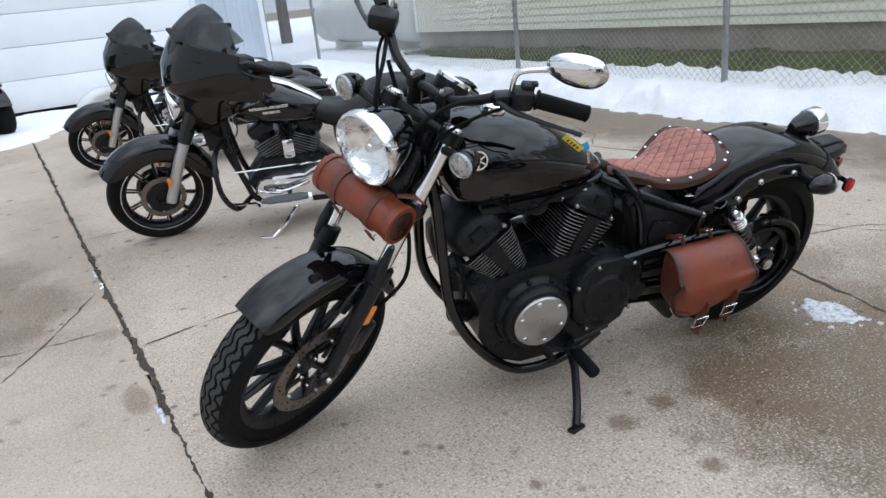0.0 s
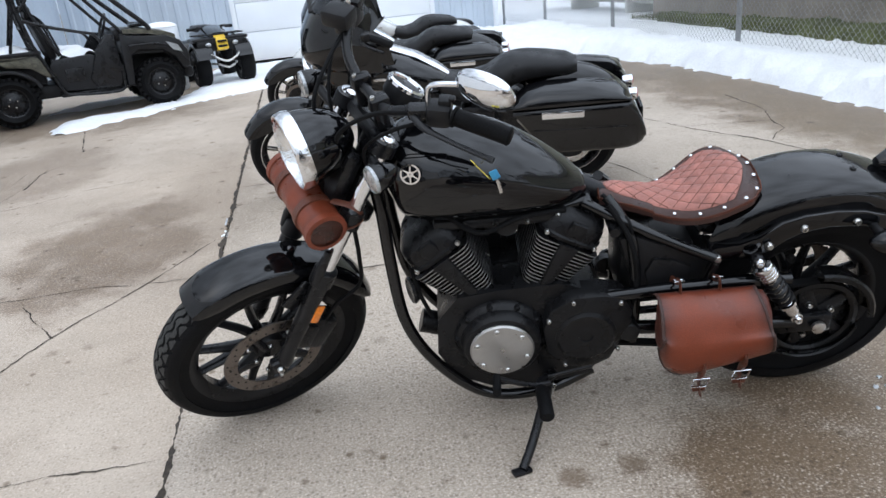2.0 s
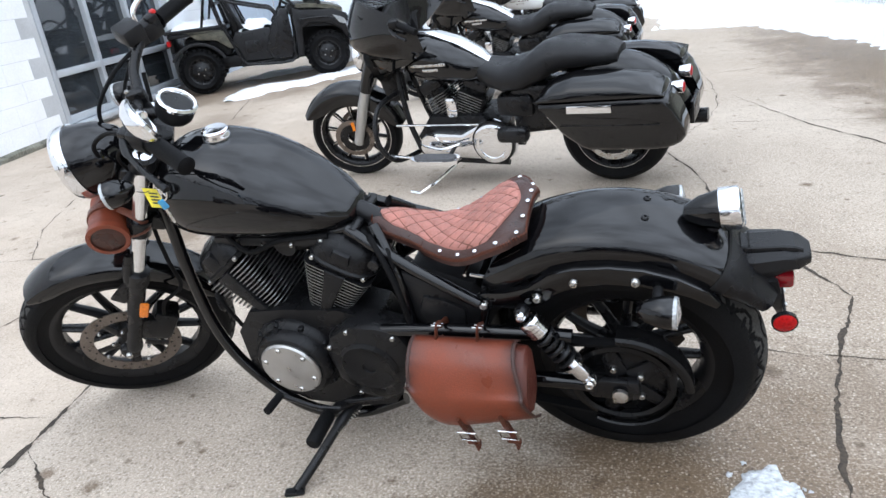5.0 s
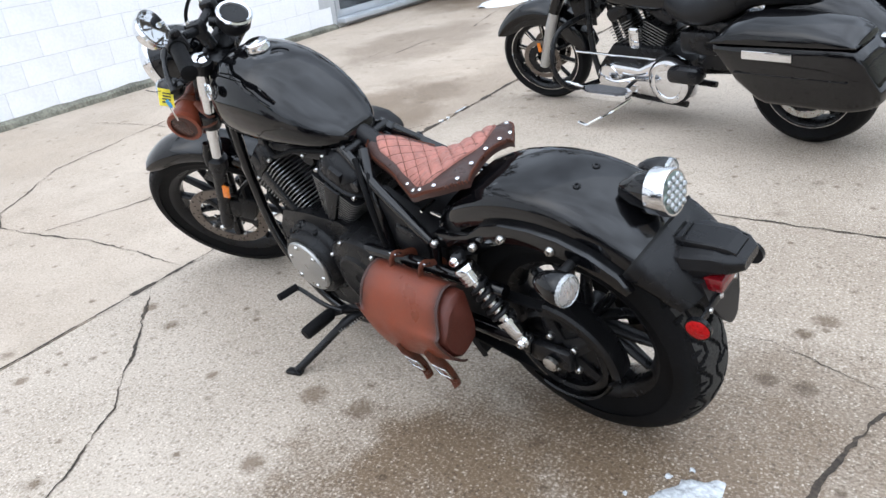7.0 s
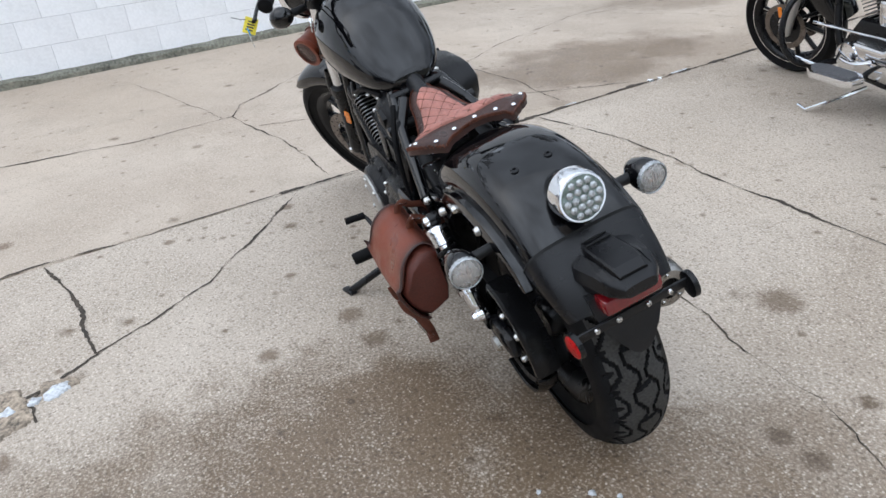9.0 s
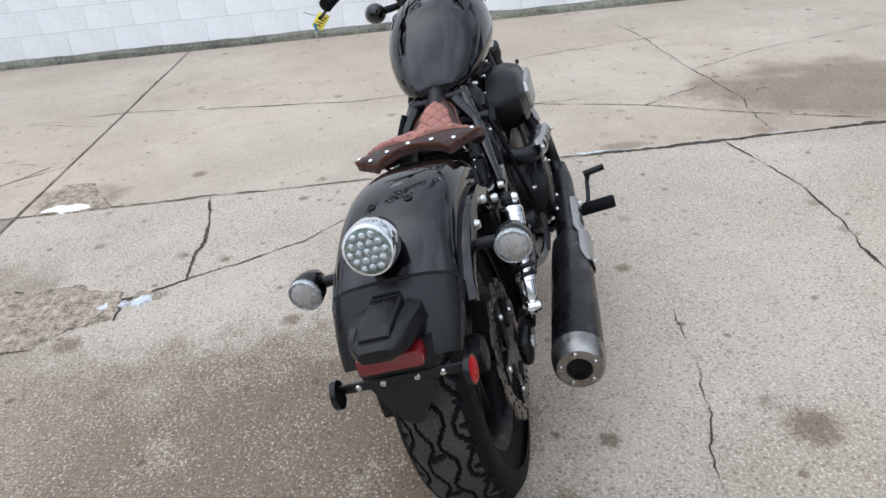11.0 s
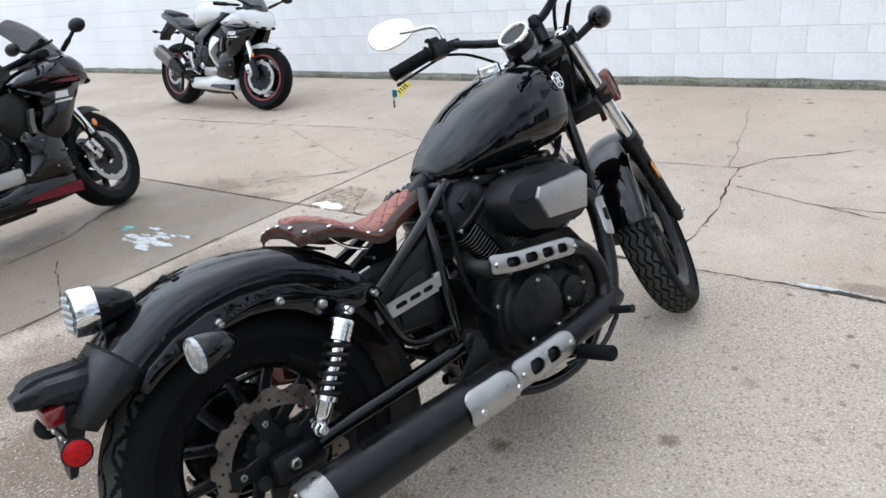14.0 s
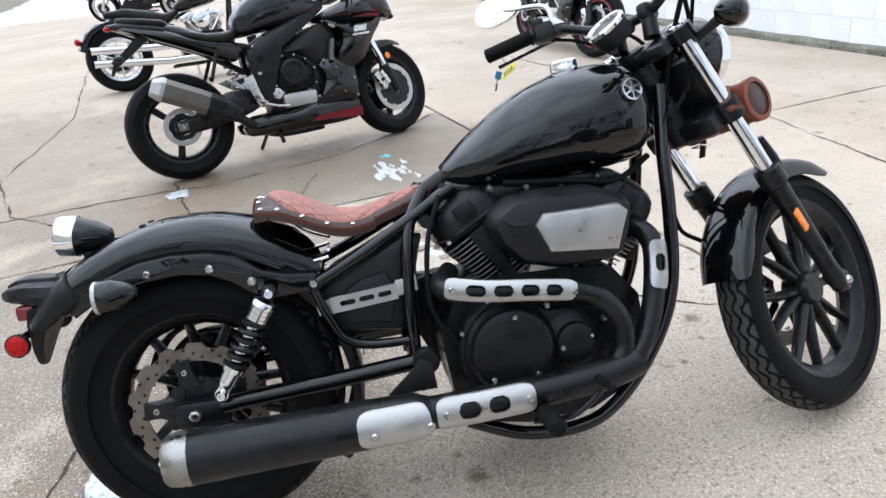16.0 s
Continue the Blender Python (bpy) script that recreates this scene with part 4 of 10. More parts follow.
for k in range(ny):
    y = -1.9 + k * PITCH
    for sgn, off in ((1, 0.0), (-1, 0.002)):
        pts = []
        for i in range(int((Z1 - Z0) / (PITCH / 2)) + 1):
            z = Z0 + i * PITCH / 2
            pts.append((FX - 0.034 + off + (0.0022 if i % 2 else -0.0022), y + sgn * (PITCH / 2 if i % 2 else 0), z))
        g.tube(pts, 0.0021, 3, caps=False)
solo("chain_link_mesh", g, "galvanised", "woven wire mesh of the chain-link fence", "fence mesh", SITE, kind="stuff", smooth=60)


# ---- bare woods behind the house and beyond the yard: out of view, mirrored in gloss paint ----
def woods(name, spots, seed, label):
    rw = random.Random(seed)
    g = Geo()
    for x, y in spots:
        h = rw.uniform(9, 15)
        g.tube([(x, y, -0.1), (x + rw.uniform(-.3, .3), y, h * 0.5), (x + rw.uniform(-.5, .5), y, h)], [0.22, 0.14, 0.03], 5)
        for k in range(26):
            q, z = rw.uniform(0, 6.28), h * rw.uniform(0.25, 0.95)
            reach = rw.uniform(0.6, 1.0) * (h - z) * 0.5 + 0.6
            tip = Vector((x + reach * math.cos(q), y + reach * math.sin(q), z + reach * 0.5))
            g.tube([(x, y, z), tip], [0.05, 0.012], 3)
            for j in range(14):
                c = Vector((x, y, z)).lerp(tip, rw.uniform(0.3, 1.1)) + Vector((rw.gauss(0, .3), rw.gauss(0, .3), rw.gauss(0, .3)))
                d = Vector((rw.gauss(0, .3), rw.gauss(0, .3), rw.gauss(0, .3)))
                e = Vector((rw.gauss(0, .12), rw.gauss(0, .12), rw.gauss(0, .25)))
                g.add([c, c + d, c + e], [(0, 1, 2)])
    solo(name, g, "bark", label, "woods", SITE, kind="stuff", smooth=0)


M["bark"] = mat("bark", (0.075, 0.065, 0.05), 0.9, var=0.4, scale=3)
woods("woods", [(random.Random(i).uniform(19, 27), -34 + 3.1 * i) for i in range(22)], 5, "leafless dark trees standing in a row behind the house")
woods("woods", [(-16 + 3.1 * i, random.Random(i + 40).uniform(21, 27)) for i in range(13)], 7, "leafless dark trees rising behind the garage")
# unseen row, added to darken what the gloss paint mirrors above the shop
woods("woods", [(random.Random(i + 60).uniform(-17, -12), -30 + 3.0 * i) for i in range(17)], 8, "unseen leafless trees added behind the shop for dark reflections")
woods("woods", [(-24 + 3.3 * i, random.Random(i + 90).uniform(-52, -44)) for i in range(15)], 6, "leafless dark trees beyond the open end of the yard")


# ---- the black cruiser: x forwards, y to its left, z up, from the rear tyre's foot ----
BIKE = pose(1.0035, 2.4324, 0, 0, 0, 198.2) @ pose(0, 0, 0, -14.1)
AXLE_F, R_F, R_R = Vector((1.565, 0, 0.322)), 0.321, 0.325
RAKE = radians(29)
PIVOT = Vector((AXLE_F.x - 0.047 * math.cos(RAKE), 0, AXLE_F.z - 0.047 * math.sin(RAKE)))
STEER = Matrix.Translation(PIVOT) @ Matrix.Rotation(radians(31), 4, Vector((-math.sin(RAKE), 0, math.cos(RAKE)))) @ Matrix.Translation(-PIVOT)


def steer(g, m=None):
    m = STEER if m is None else m
    return g.move(lambda p: m @ p)


def tyre_geo(c, r, half, rim, m=None, tread=True, n=504, zig=True):
    """A tyre round the y axis, with zigzag grooves cut into its tread."""
    K = 40
    prof = [(s * half * 0.97, r - (half * 0.50) * abs(s) ** 2.3) for s in [-1 + 2 * i / K for i in range(K + 1)]]
    side = [(half * 1.03, r - half * 0.75), (half * 1.04, r - half * 1.0), (half * 0.94, (r + rim) / 2 - 0.012), (half * 0.80, rim + 0.008), (half * 0.76, rim - 0.004)]
    rings_p = [(-y, q) for y, q in reversed(side)] + prof + side
    vs, fs, cuts = [], [], []
    w = len(rings_p)
    count = 36 if zig else 21
    amp, width = (0.11, 0.0017) if zig else (0.12, 0.0021)
    lines = ((-0.62, 0.0), (-0.21, 0.12), (0.21, 0.24), (0.62, 0.36)) if zig else ((-0.66, 0.25), (-0.24, 0.0), (0.24, 0.5), (0.66, 0.75))
    steep = 7.0
    for j in range(n):
        a = 2 * math.pi * j / n
        ph = count * j / n
        for i, (y, q) in enumerate(rings_p):
            k = i - len(side)
            s = -1 + 2 * k / K
            cut = 0
            if tread and abs(s) < 0.86:
                for s0, off in lines:
                    f = (ph + off) % 1.0
                    tri = 4 * abs(f - 0.5) - 1
                    wave = max(-1.0, min(1.0, tri * steep / 4))
                    slope = amp * half * steep / (2 * math.pi * r / count) if abs(wave) < 1 else 0.0
                    if abs(s - s0 - amp * wave) * half / math.sqrt(1 + slope * slope) < width:
                        cut = 1
                f = (ph + 0.25) % 1.0
                if not zig and abs(s) < 0.2 and abs(f - 0.5 - s * 0.3) < 0.045:
                    cut = 1
                if abs(s) > 0.66 and abs((ph * (1 if zig else 2)) % 1.0 - 0.5 - (abs(s) - 0.7)) < 0.07:
                    cut = 1
            qq = q - (0.005 if cut else 0)
            cuts.append(cut or abs(s) > 0.84)
            vs.append((c[0] + qq * math.cos(a), c[1] + y, c[2] + qq * math.sin(a)))
    for j in range(n):
        j2 = (j + 1) % n
        for i in range(w - 1):
            fs.append((j * w + i, j * w + i + 1, j2 * w + i + 1, j2 * w + i))
    g = Geo().add(vs, fs, m)
    g.mi = [0 if cuts[f[0]] or cuts[f[1]] or cuts[f[2]] or cuts[f[3]] else 1 for f in fs]
    return g


def rim_geo(c, rim, half):
    pr = [(-half, rim - 0.004), (-half, rim + 0.008), (-half + 0.006, rim + 0.008), (-half + 0.010, rim - 0.010), (-half * 0.35, rim - 0.026), (half * 0.35, rim - 0.026),
          (half - 0.010, rim - 0.010), (half - 0.006, rim + 0.008), (half, rim + 0.008), (half, rim - 0.004), (half * 0.9, rim - 0.018), (half * 0.4, rim - 0.036), (-half * 0.4, rim - 0.036), (-half * 0.9, rim - 0.018)]
    g = Geo()
    rings = []
    for k in range(64):
        a = 2 * math.pi * k / 64
        rings.append([(c[0] + q * math.cos(a), c[1] + y, c[2] + q * math.sin(a)) for y, q in pr])
    return g.loft(rings, True, False, True)


def spoke_geo(c, a, r0, r1, w0, w1, d0, d1, y0=0.0, y1=0.0, skew=0.0):
    """A tapered cast spoke at the angle a in a wheel round the y axis."""
    rings = []
    for t in (0, 0.5, 1):
        r, w, d, y = r0 + (r1 - r0) * t, w0 + (w1 - w0) * t, d0 + (d1 - d0) * t, y0 + (y1 - y0) * t
        aa = a + skew * t
        e, s = Vector((math.cos(aa), 0, math.sin(aa))), Vector((-math.sin(aa), 0, math.cos(aa)))
        o = Vector(c) + e * r + Vector((0, y, 0))
        q = 0.35
        ring = []
        for sx, sy in ((-1, -q), (-1, q), (-q, 1), (q, 1), (1, q), (1, -q), (q, -1), (-q, -1)):
            ring.append(o + s * (w * sx) + Vector((0, d * sy, 0)))
        rings.append(ring)
    return Geo().loft(rings)


def wheel_on(parent, c, r, half, rim, spokes, mat_rim="satin_black", m=None, zig=True, label="", n=504, wide=1.0, stripe=None):
    """tyre, rim with spokes, hub."""
    wheel = part("wheel", steer(rim_geo(c, rim, half * 0.74), m) if m else rim_geo(c, rim, half * 0.74), mat_rim, parent, label)
    t = tyre_geo(c, r, half, rim, None, True, n, zig)
    part("tyre", steer(t, m) if m else t, ("rubber", "tread"), wheel)
    for a, sk in spokes:
        g = spoke_geo(c, a, 0.04, rim - 0.022, 0.014 * wide, 0.010 * wide, 0.020, 0.013, skew=sk)
        part("spoke", steer(g, m) if m else g, mat_rim, wheel)
    g = Geo().lathe((c[0], c[1] - half * 0.7, c[2]), (0, 1, 0), [(0, 0.012), (0, 0.038), (0.012, 0.046), (half * 1.4 - 0.012, 0.046), (half * 1.4, 0.038), (half * 1.4, 0.012)], 28)
    part("hub", steer(g, m) if m else g, mat_rim, wheel)
    return wheel


def bolt(parent, p, axis, r=0.007, h=0.006, material="steel", m=None, name="bolt"):
    a = Vector(axis).normalized()
    g = Geo().lathe(p, a, [(-0.004, r * 1.0), (h * 0.5, r), (h, r * 0.72), (h, r * 0.42), (h * 0.35, r * 0.38), (h * 0.35, 0.0006)], 12)
    return part(name, steer(g, m) if m else g, material, parent)


def rotor_geo(c, r, y, ri, wave=0.0, teeth=12, n=120, th=0.005):
    """A brake disc, wavy on its rim."""
    rings = []
    for yy, inner in ((y - th / 2, 0), (y + th / 2, 0), (y + th / 2, 1), (y - th / 2, 1)):
        ring = []
        for j in range(n):
            a = 2 * math.pi * j / n
            q = ri if inner else r + wave * (1 if math.sin(a * teeth) > -0.2 else -1)
            ring.append((c[0] + q * math.cos(a), yy, c[2] + q * math.sin(a)))
        rings.append(ring)
    return Geo().loft(rings, True, False, True)


def coil_geo(a, b, r, wire, turns, n=10):
    a, b = Vector(a), Vector(b)
    d = (b - a).normalized()
    s = d.cross((0, 1, 0)).normalized()
    t = d.cross(s)
    k = int(turns * n)
    return Geo().tube([a + (b - a) * i / k + r * (math.cos(2 * math.pi * i / n) * s + math.sin(2 * math.pi * i / n) * t) for i in range(k + 1)], wire, 6)


bike = thing("cruiser_motorcycle", "gloss black cruiser motorcycle with tan leather seat, leaning on its kickstand", "motorcycle", BIKE)

# wheels
spF = [(2 * math.pi * k / 6 + s * 0.15 + 0.2, s * 0.10) for k in range(6) for s in (-1, 1)]
wf = wheel_on(bike, AXLE_F, R_F, 0.052, 0.241, spF, m=STEER, label="black cast front wheel with paired spokes")
spR = [(2 * math.pi * k / 6 + s * 0.17 + 0.35, s * 0.10) for k in range(6) for s in (-1, 1)]
wr = wheel_on(bike, (0, 0, 0.325), R_R, 0.076, 0.212, spR, zig=False, label="black cast rear wheel with paired spokes")
# front disc on the left, rear disc on the right
d1 = part("brake_disc", steer(rotor_geo(AXLE_F, 0.149, 0.066, 0.110, 0.0)), "disc", wf, "brownish drilled steel brake disc")
for k in range(36):
    a, q = 2 * math.pi * k / 36, (0.119, 0.130, 0.140)[k % 3]
    part("drill_hole", steer(Geo().lathe((AXLE_F.x + q * math.cos(a), 0.0690, AXLE_F.z + q * math.sin(a)), (0, 1, 0), [(-0.002, 0.0034), (0.0006, 0.0034)], 8)), "black_hole", d1)
g = Geo()
for k in range(5):
    g.add(spoke_geo(AXLE_F, 2 * math.pi * k / 5, 0.04, 0.116, 0.013, 0.010, 0.004, 0.004, 0.062, 0.064).v, spoke_geo(AXLE_F, 0, 0.04, 0.1, 0.01, 0.01, 0.004, 0.004).f)
part("disc_carrier", steer(g), "satin_black", wf)
for k in range(10):
    a = 2 * math.pi * k / 10 + 0.3
    bolt(wf, (AXLE_F.x + (0.103 if k % 2 else 0.055) * math.cos(a), 0.069, AXLE_F.z + (0.103 if k % 2 else 0.055) * math.sin(a)), (0, 1, 0), 0.006, 0.005, "steel", STEER)
d2 = part("brake_disc", rotor_geo((0, 0, 0.325), 0.149, -0.108, 0.113, 0.005, 14), "disc", wr, "wavy steel rear brake disc")
for k in range(42):
    a, q = 2 * math.pi * k / 42, (0.122, 0.131, 0.140)[k % 3]
    part("drill_hole", Geo().lathe((q * math.cos(a), -0.1125, 0.325 + q * math.sin(a)), (0, 1, 0), [(0, 0.0034), (0.003, 0.0034)], 8), "black_hole", d2)
g = Geo().lathe((0, -0.116, 0.325), (0, 1, 0), [(0, 0.02), (0, 0.056), (0.012, 0.062), (0.016, 0.03)], 40)
for k in range(5):
    a = 2 * math.pi * k / 5 + 0.5
    d_, n_ = Vector((math.cos(a), 0, math.sin(a))), Vector((-math.sin(a), 0, math.cos(a)))
    c_ = Vector((0, 0, 0.325))
    g.loft([[c_ + d_ * q + n_ * w + Vector((0, y, 0)) for w, y in ((-b_, -0.116), (b_, -0.116), (b_, -0.106), (-b_, -0.106))] for q, b_ in ((0.05, 0.026), (0.085, 0.016), (0.118, 0.020))])
part("disc_carrier", g, "satin_black", wr)
for k in range(5):
    a = 2 * math.pi * k / 5 + 0.5
    bolt(wr, (0.092 * math.cos(a), -0.112, 0.325 + 0.092 * math.sin(a)), (0, -1, 0), 0.008, 0.008)
    part("carrier_window", Geo().lathe((0.06 * math.cos(a + 0.5), -0.119, 0.325 + 0.06 * math.sin(a + 0.5)), (0, -1, 0), [(-0.003, 0.016), (0.0, 0.016), (0.0006, 0.014)], 12), "black_hole", wr)
part("axle_nut", Geo().lathe((0, -0.140, 0.329), (0, -1, 0), [(0, 0.019), (0.012, 0.019), (0.014, 0.015), (0.026, 0.013), (0.028, 0.008), (0.02, 0.006)], 6), "steel", bike)
# pulley and belt on the left
pul = part("belt_pulley", Geo().lathe((0, 0.10, 0.325), (0, 1, 0), [(0, 0.104), (0, 0.118), (0.003, 0.124), (0.006, 0.116), (0.03, 0.116), (0.033, 0.124), (0.036, 0.112), (0.03, 0.104)], 60, caps=False), "guard_black", wr)
part("pulley_web", Geo().lathe((0, 0.106, 0.325), (0, 1, 0), [(0, 0.02), (0, 0.108), (0.004, 0.108), (0.009, 0.07), (0.014, 0.045), (0.014, 0.02)], 48), "guard_black", pul)
for k in range(5):
    a = 2 * math.pi * k / 5
    bolt(wr, (0.055 * math.cos(a), 0.133, 0.325 + 0.055 * math.sin(a)), (0, 1, 0), 0.009, 0.009)
    part("pulley_spoke", spoke_geo((0, 0, 0.325), a, 0.03, 0.108, 0.026, 0.016, 0.010, 0.007, 0.122, 0.118), "engine_black", wr)
part("axle_nut", Geo().lathe((0, 0.168, 0.329), (0, 1, 0), [(0, 0.019), (0.010, 0.019), (0.013, 0.013), (0.014, 0.004)], 12), "steel", bike)
g = Geo()
for x0, z0, x1, z1 in ((0.0, 0.447, 0.62, 0.44), (0.0, 0.203, 0.62, 0.30)):
    g.box(((x0 + x1) / 2, 0.118, (z0 + z1) / 2), (math.hypot(x1 - x0, z1 - z0), 0.026, 0.008), 0, Matrix.Translation(((x0 + x1) / 2, 0, (z0 + z1) / 2)) @ Matrix.Rotation(-math.atan2(z1 - z0, x1 - x0), 4, "Y") @ Matrix.Translation((-(x0 + x1) / 2, 0, -(z0 + z1) / 2)))
part("drive_belt", g, "rubber", bike)

# front fender: an arch over the tyre
def arch(c, a0, a1, prof, n=40, rfun=None):
    """prof: (y, radius) across; swept from the angle a0 to a1 about the y axis through c."""
    rings = []
    for i in range(n + 1):
        t = i / n
        ring = []
        for y, q in prof:
            dy, dq = rfun(t, y, q) if rfun else (y, q)
            s0 = a0(y, q) if callable(a0) else a0
            a = radians(s0 + (a1 - s0) * t)
            ring.append((c[0] + dq * math.cos(a), c[1] + dy, c[2] + dq * math.sin(a)))
        rings.append(ring)
    return rings


def shell(prof, th):
    """A closed cross-section from an open one, th thick."""
    return prof + [(y * 0.97, q - th) for y, q in reversed(prof)]


fprof = [(s * y, q) for s, row in ((-1, ((0.071, 0.302), (0.071, 0.318), (0.068, 0.331), (0.059, 0.341), (0.044, 0.348), (0.022, 0.352), (0.0, 0.3535))), (1, ((0.022, 0.352), (0.044, 0.348), (0.059, 0.341), (0.068, 0.331), (0.071, 0.318), (0.071, 0.302)))) for y, q in row]


def f_front(t, y, q):
    e = min(t, 1 - t)
    k = min(1.0, e / 0.12)
    low = 0.340 - (0.340 - q) * (0.25 + 0.75 * math.sqrt(k)) if q < 0.340 else q
    return y * (0.88 + 0.12 * math.sqrt(k)), low - 0.004 * (1 - k)


ff = part("front_fender", steer(Geo().loft(arch(AXLE_F, 62, 167, shell(fprof, 0.004), 44, f_front))), "gloss_black", bike, "gloss black front fender")

# fork
def fork_pt(z, y):
    return Vector((1.551 - (z - 0.33) * 0.592, y, z))


for s in (-1, 1):
    y = 0.105 * s
    leg = part("fork_leg", steer(Geo().tube([fork_pt(0.31, y), fork_pt(0.345, y), fork_pt(0.37, y), fork_pt(0.60, y), fork_pt(0.605, y), fork_pt(0.645, y), fork_pt(0.65, y)], [0.018, 0.026, 0.022, 0.026, 0.033, 0.033, 0.024], 18)), "satin_black", bike)
    part("fork_tube", steer(Geo().tube([fork_pt(0.64, y), fork_pt(1.0, y)], 0.0205, 20)), "chrome", bike, "bright chrome fork tube")
    part("fork_guard", steer(Geo().tube([fork_pt(0.62, y) + Vector((0.02, 0.012 * s, 0.01)), fork_pt(0.66, y) + Vector((0.024, 0.012 * s, 0.01)), fork_pt(0.71, y) + Vector((0.024, 0.012 * s, 0.01))], [0.014, 0.015, 0.009], 10)), "satin_black", bike)
    part("fork_lug", steer(Geo().box(fork_pt(0.33, y) + Vector((0.012, 0, 0)), (0.05, 0.036, 0.055), 0.012)), "satin_black", bike)
    part("side_reflector", steer(Geo().box((0, 0, 0), (0.012, 0.007, 0.062), 0.003, Matrix.Translation(fork_pt(0.505, y) + Vector((-0.026, 0.022 * s, 0.0))) @ Matrix.Rotation(radians(-31), 4, "Y") @ Matrix.Diagonal((2.1, 1, 1, 1)))), "orange_lens", bike, "amber side reflector")
    bolt(bike, fork_pt(0.33, y) + Vector((0.014, 0.02 * s, 0)), (0, s, 0), 0.011, 0.008, "steel", STEER)
    part("fender_bracket", steer(Geo().box((1.45, 0.082 * s, 0.56), (0.10, 0.012, 0.045), 0.005, Matrix.Translation((1.45, 0, 0.56)) @ Matrix.Rotation(radians(35), 4, "Y") @ Matrix.Translation((-1.45, 0, -0.56)))), "satin_black", bike)
# caliper behind the left leg
g = Geo().box((0, 0, 0), (0.075, 0.075, 0.12), 0.018, Matrix.Translation((1.425, 0.075, 0.385)) @ Matrix.Rotation(radians(-40), 4, "Y"))
g.box((0, 0, 0), (0.05, 0.03, 0.09), 0.01, Matrix.Translation((1.462, 0.10, 0.40)) @ Matrix.Rotation(radians(-31), 4, "Y"))
part("brake_caliper", steer(g), "engine_black", bike)
hose = curve([(1.40, 0.10, 0.43), (1.36, 0.115, 0.50), (1.285, 0.12, 0.55), (1.27, 0.11, 0.66), (1.25, 0.06, 0.78), (1.16, -0.05, 0.92), (1.13, -0.16, 1.06)], 8)
part("brake_hose", steer(Geo().tube(hose, 0.006, 8)), "rubber", bike)
# triple clamps and steering head
for z, h, nm in ((0.80, 0.05, "lower_clamp"), (0.985, 0.035, "upper_clamp")):
    g = Geo()
    c = fork_pt(z, 0)
    rot = Matrix.Translation(c) @ Matrix.Rotation(radians(-31), 4, "Y")
    g.box((-0.03, 0, 0), (0.085, 0.20, h), 0.012, rot)
    for s in (-1, 1):
        g.lathe(rot @ Vector((0, 0.105 * s, -h / 2)), rot.to_3x3() @ Vector((0, 0, 1)), [(0, 0.024), (0, 0.032), (h, 0.032), (h, 0.024)], 20)
    part(nm, steer(g), "satin_black", bike)
for s in (-1, 1):
    part("fork_cap", steer(Geo().lathe(fork_pt(1.0, 0.105 * s), (-0.515, 0, 0.857), [(0, 0.023), (0.007, 0.023), (0.011, 0.018), (0.012, 0.001)], 20)), "chrome", bike)
part("steering_head", Geo().tube([(1.235, 0, 0.76), (1.118, 0, 0.985)], 0.034, 20), "satin_black", bike)
part("clamp_cover", steer(Geo().box((0, 0, 0), (0.05, 0.15, 0.16), 0.015, Matrix.Translation((1.262, 0, 0.88)) @ Matrix.Rotation(radians(-31), 4, "Y"))), "satin_black", bike)

# headlight
HL = Vector((1.365, 0, 0.972))
ax = Vector((1, 0, -0.04)).normalized()
hl = part("headlight", steer(Geo().lathe(HL, ax, [(-0.165, 0.004), (-0.16, 0.03), (-0.14, 0.055), (-0.10, 0.079), (-0.05, 0.090), (-0.03, 0.092)], 48, caps=False)), "gloss_black", bike, "gloss black headlight bowl with chrome rim")
part("rim", steer(Geo().lathe(HL, ax, [(-0.034, 0.088), (-0.034, 0.096), (-0.022, 0.0985), (-0.006, 0.0975), (0.0, 0.0945), (0.001, 0.0905), (-0.005, 0.088)], 56, caps=False)), "chrome", hl, "polished chrome rim")
part("reflector", steer(Geo().lathe(HL, ax, [(-0.005, 0.0885), (-0.03, 0.079), (-0.055, 0.05), (-0.065, 0.02), (-0.066, 0.001)], 40, caps=False)), "reflector_bowl", hl)
part("bulb", steer(Geo().lathe(HL, ax, [(-0.066, 0.016), (-0.03, 0.016), (-0.022, 0.010), (-0.02, 0.001)], 16)), "chrome", hl)
gm = bpy.data.materials.new("clear_glass")
gm.use_nodes = True
gb = gm.node_tree.nodes["Principled BSDF"]
gb.inputs["Base Color"].default_value, gb.inputs["Roughness"].default_value, gb.inputs["Transmission Weight"].default_value, gb.inputs["IOR"].default_value = (0.97, 0.98, 0.98, 1), 0.02, 1.0, 1.06
M["glass"] = gm
fm = bpy.data.materials.new("frosted_glass")
fm.use_nodes = True
fb = fm.node_tree.nodes["Principled BSDF"]
fb.inputs["Base Color"].default_value, fb.inputs["Roughness"].default_value, fb.inputs["Transmission Weight"].default_value, fb.inputs["IOR"].default_value = (0.86, 0.88, 0.88, 1), 0.32, 0.85, 1.3
M["frost_glass"] = fm
gl = part("lens", steer(Geo().lathe(HL, ax, [(-0.004, 0.0885), (0.006, 0.074), (0.013, 0.04), (0.0155, 0.001)], 40, caps=False)), "glass", hl)
gl.visible_shadow = False

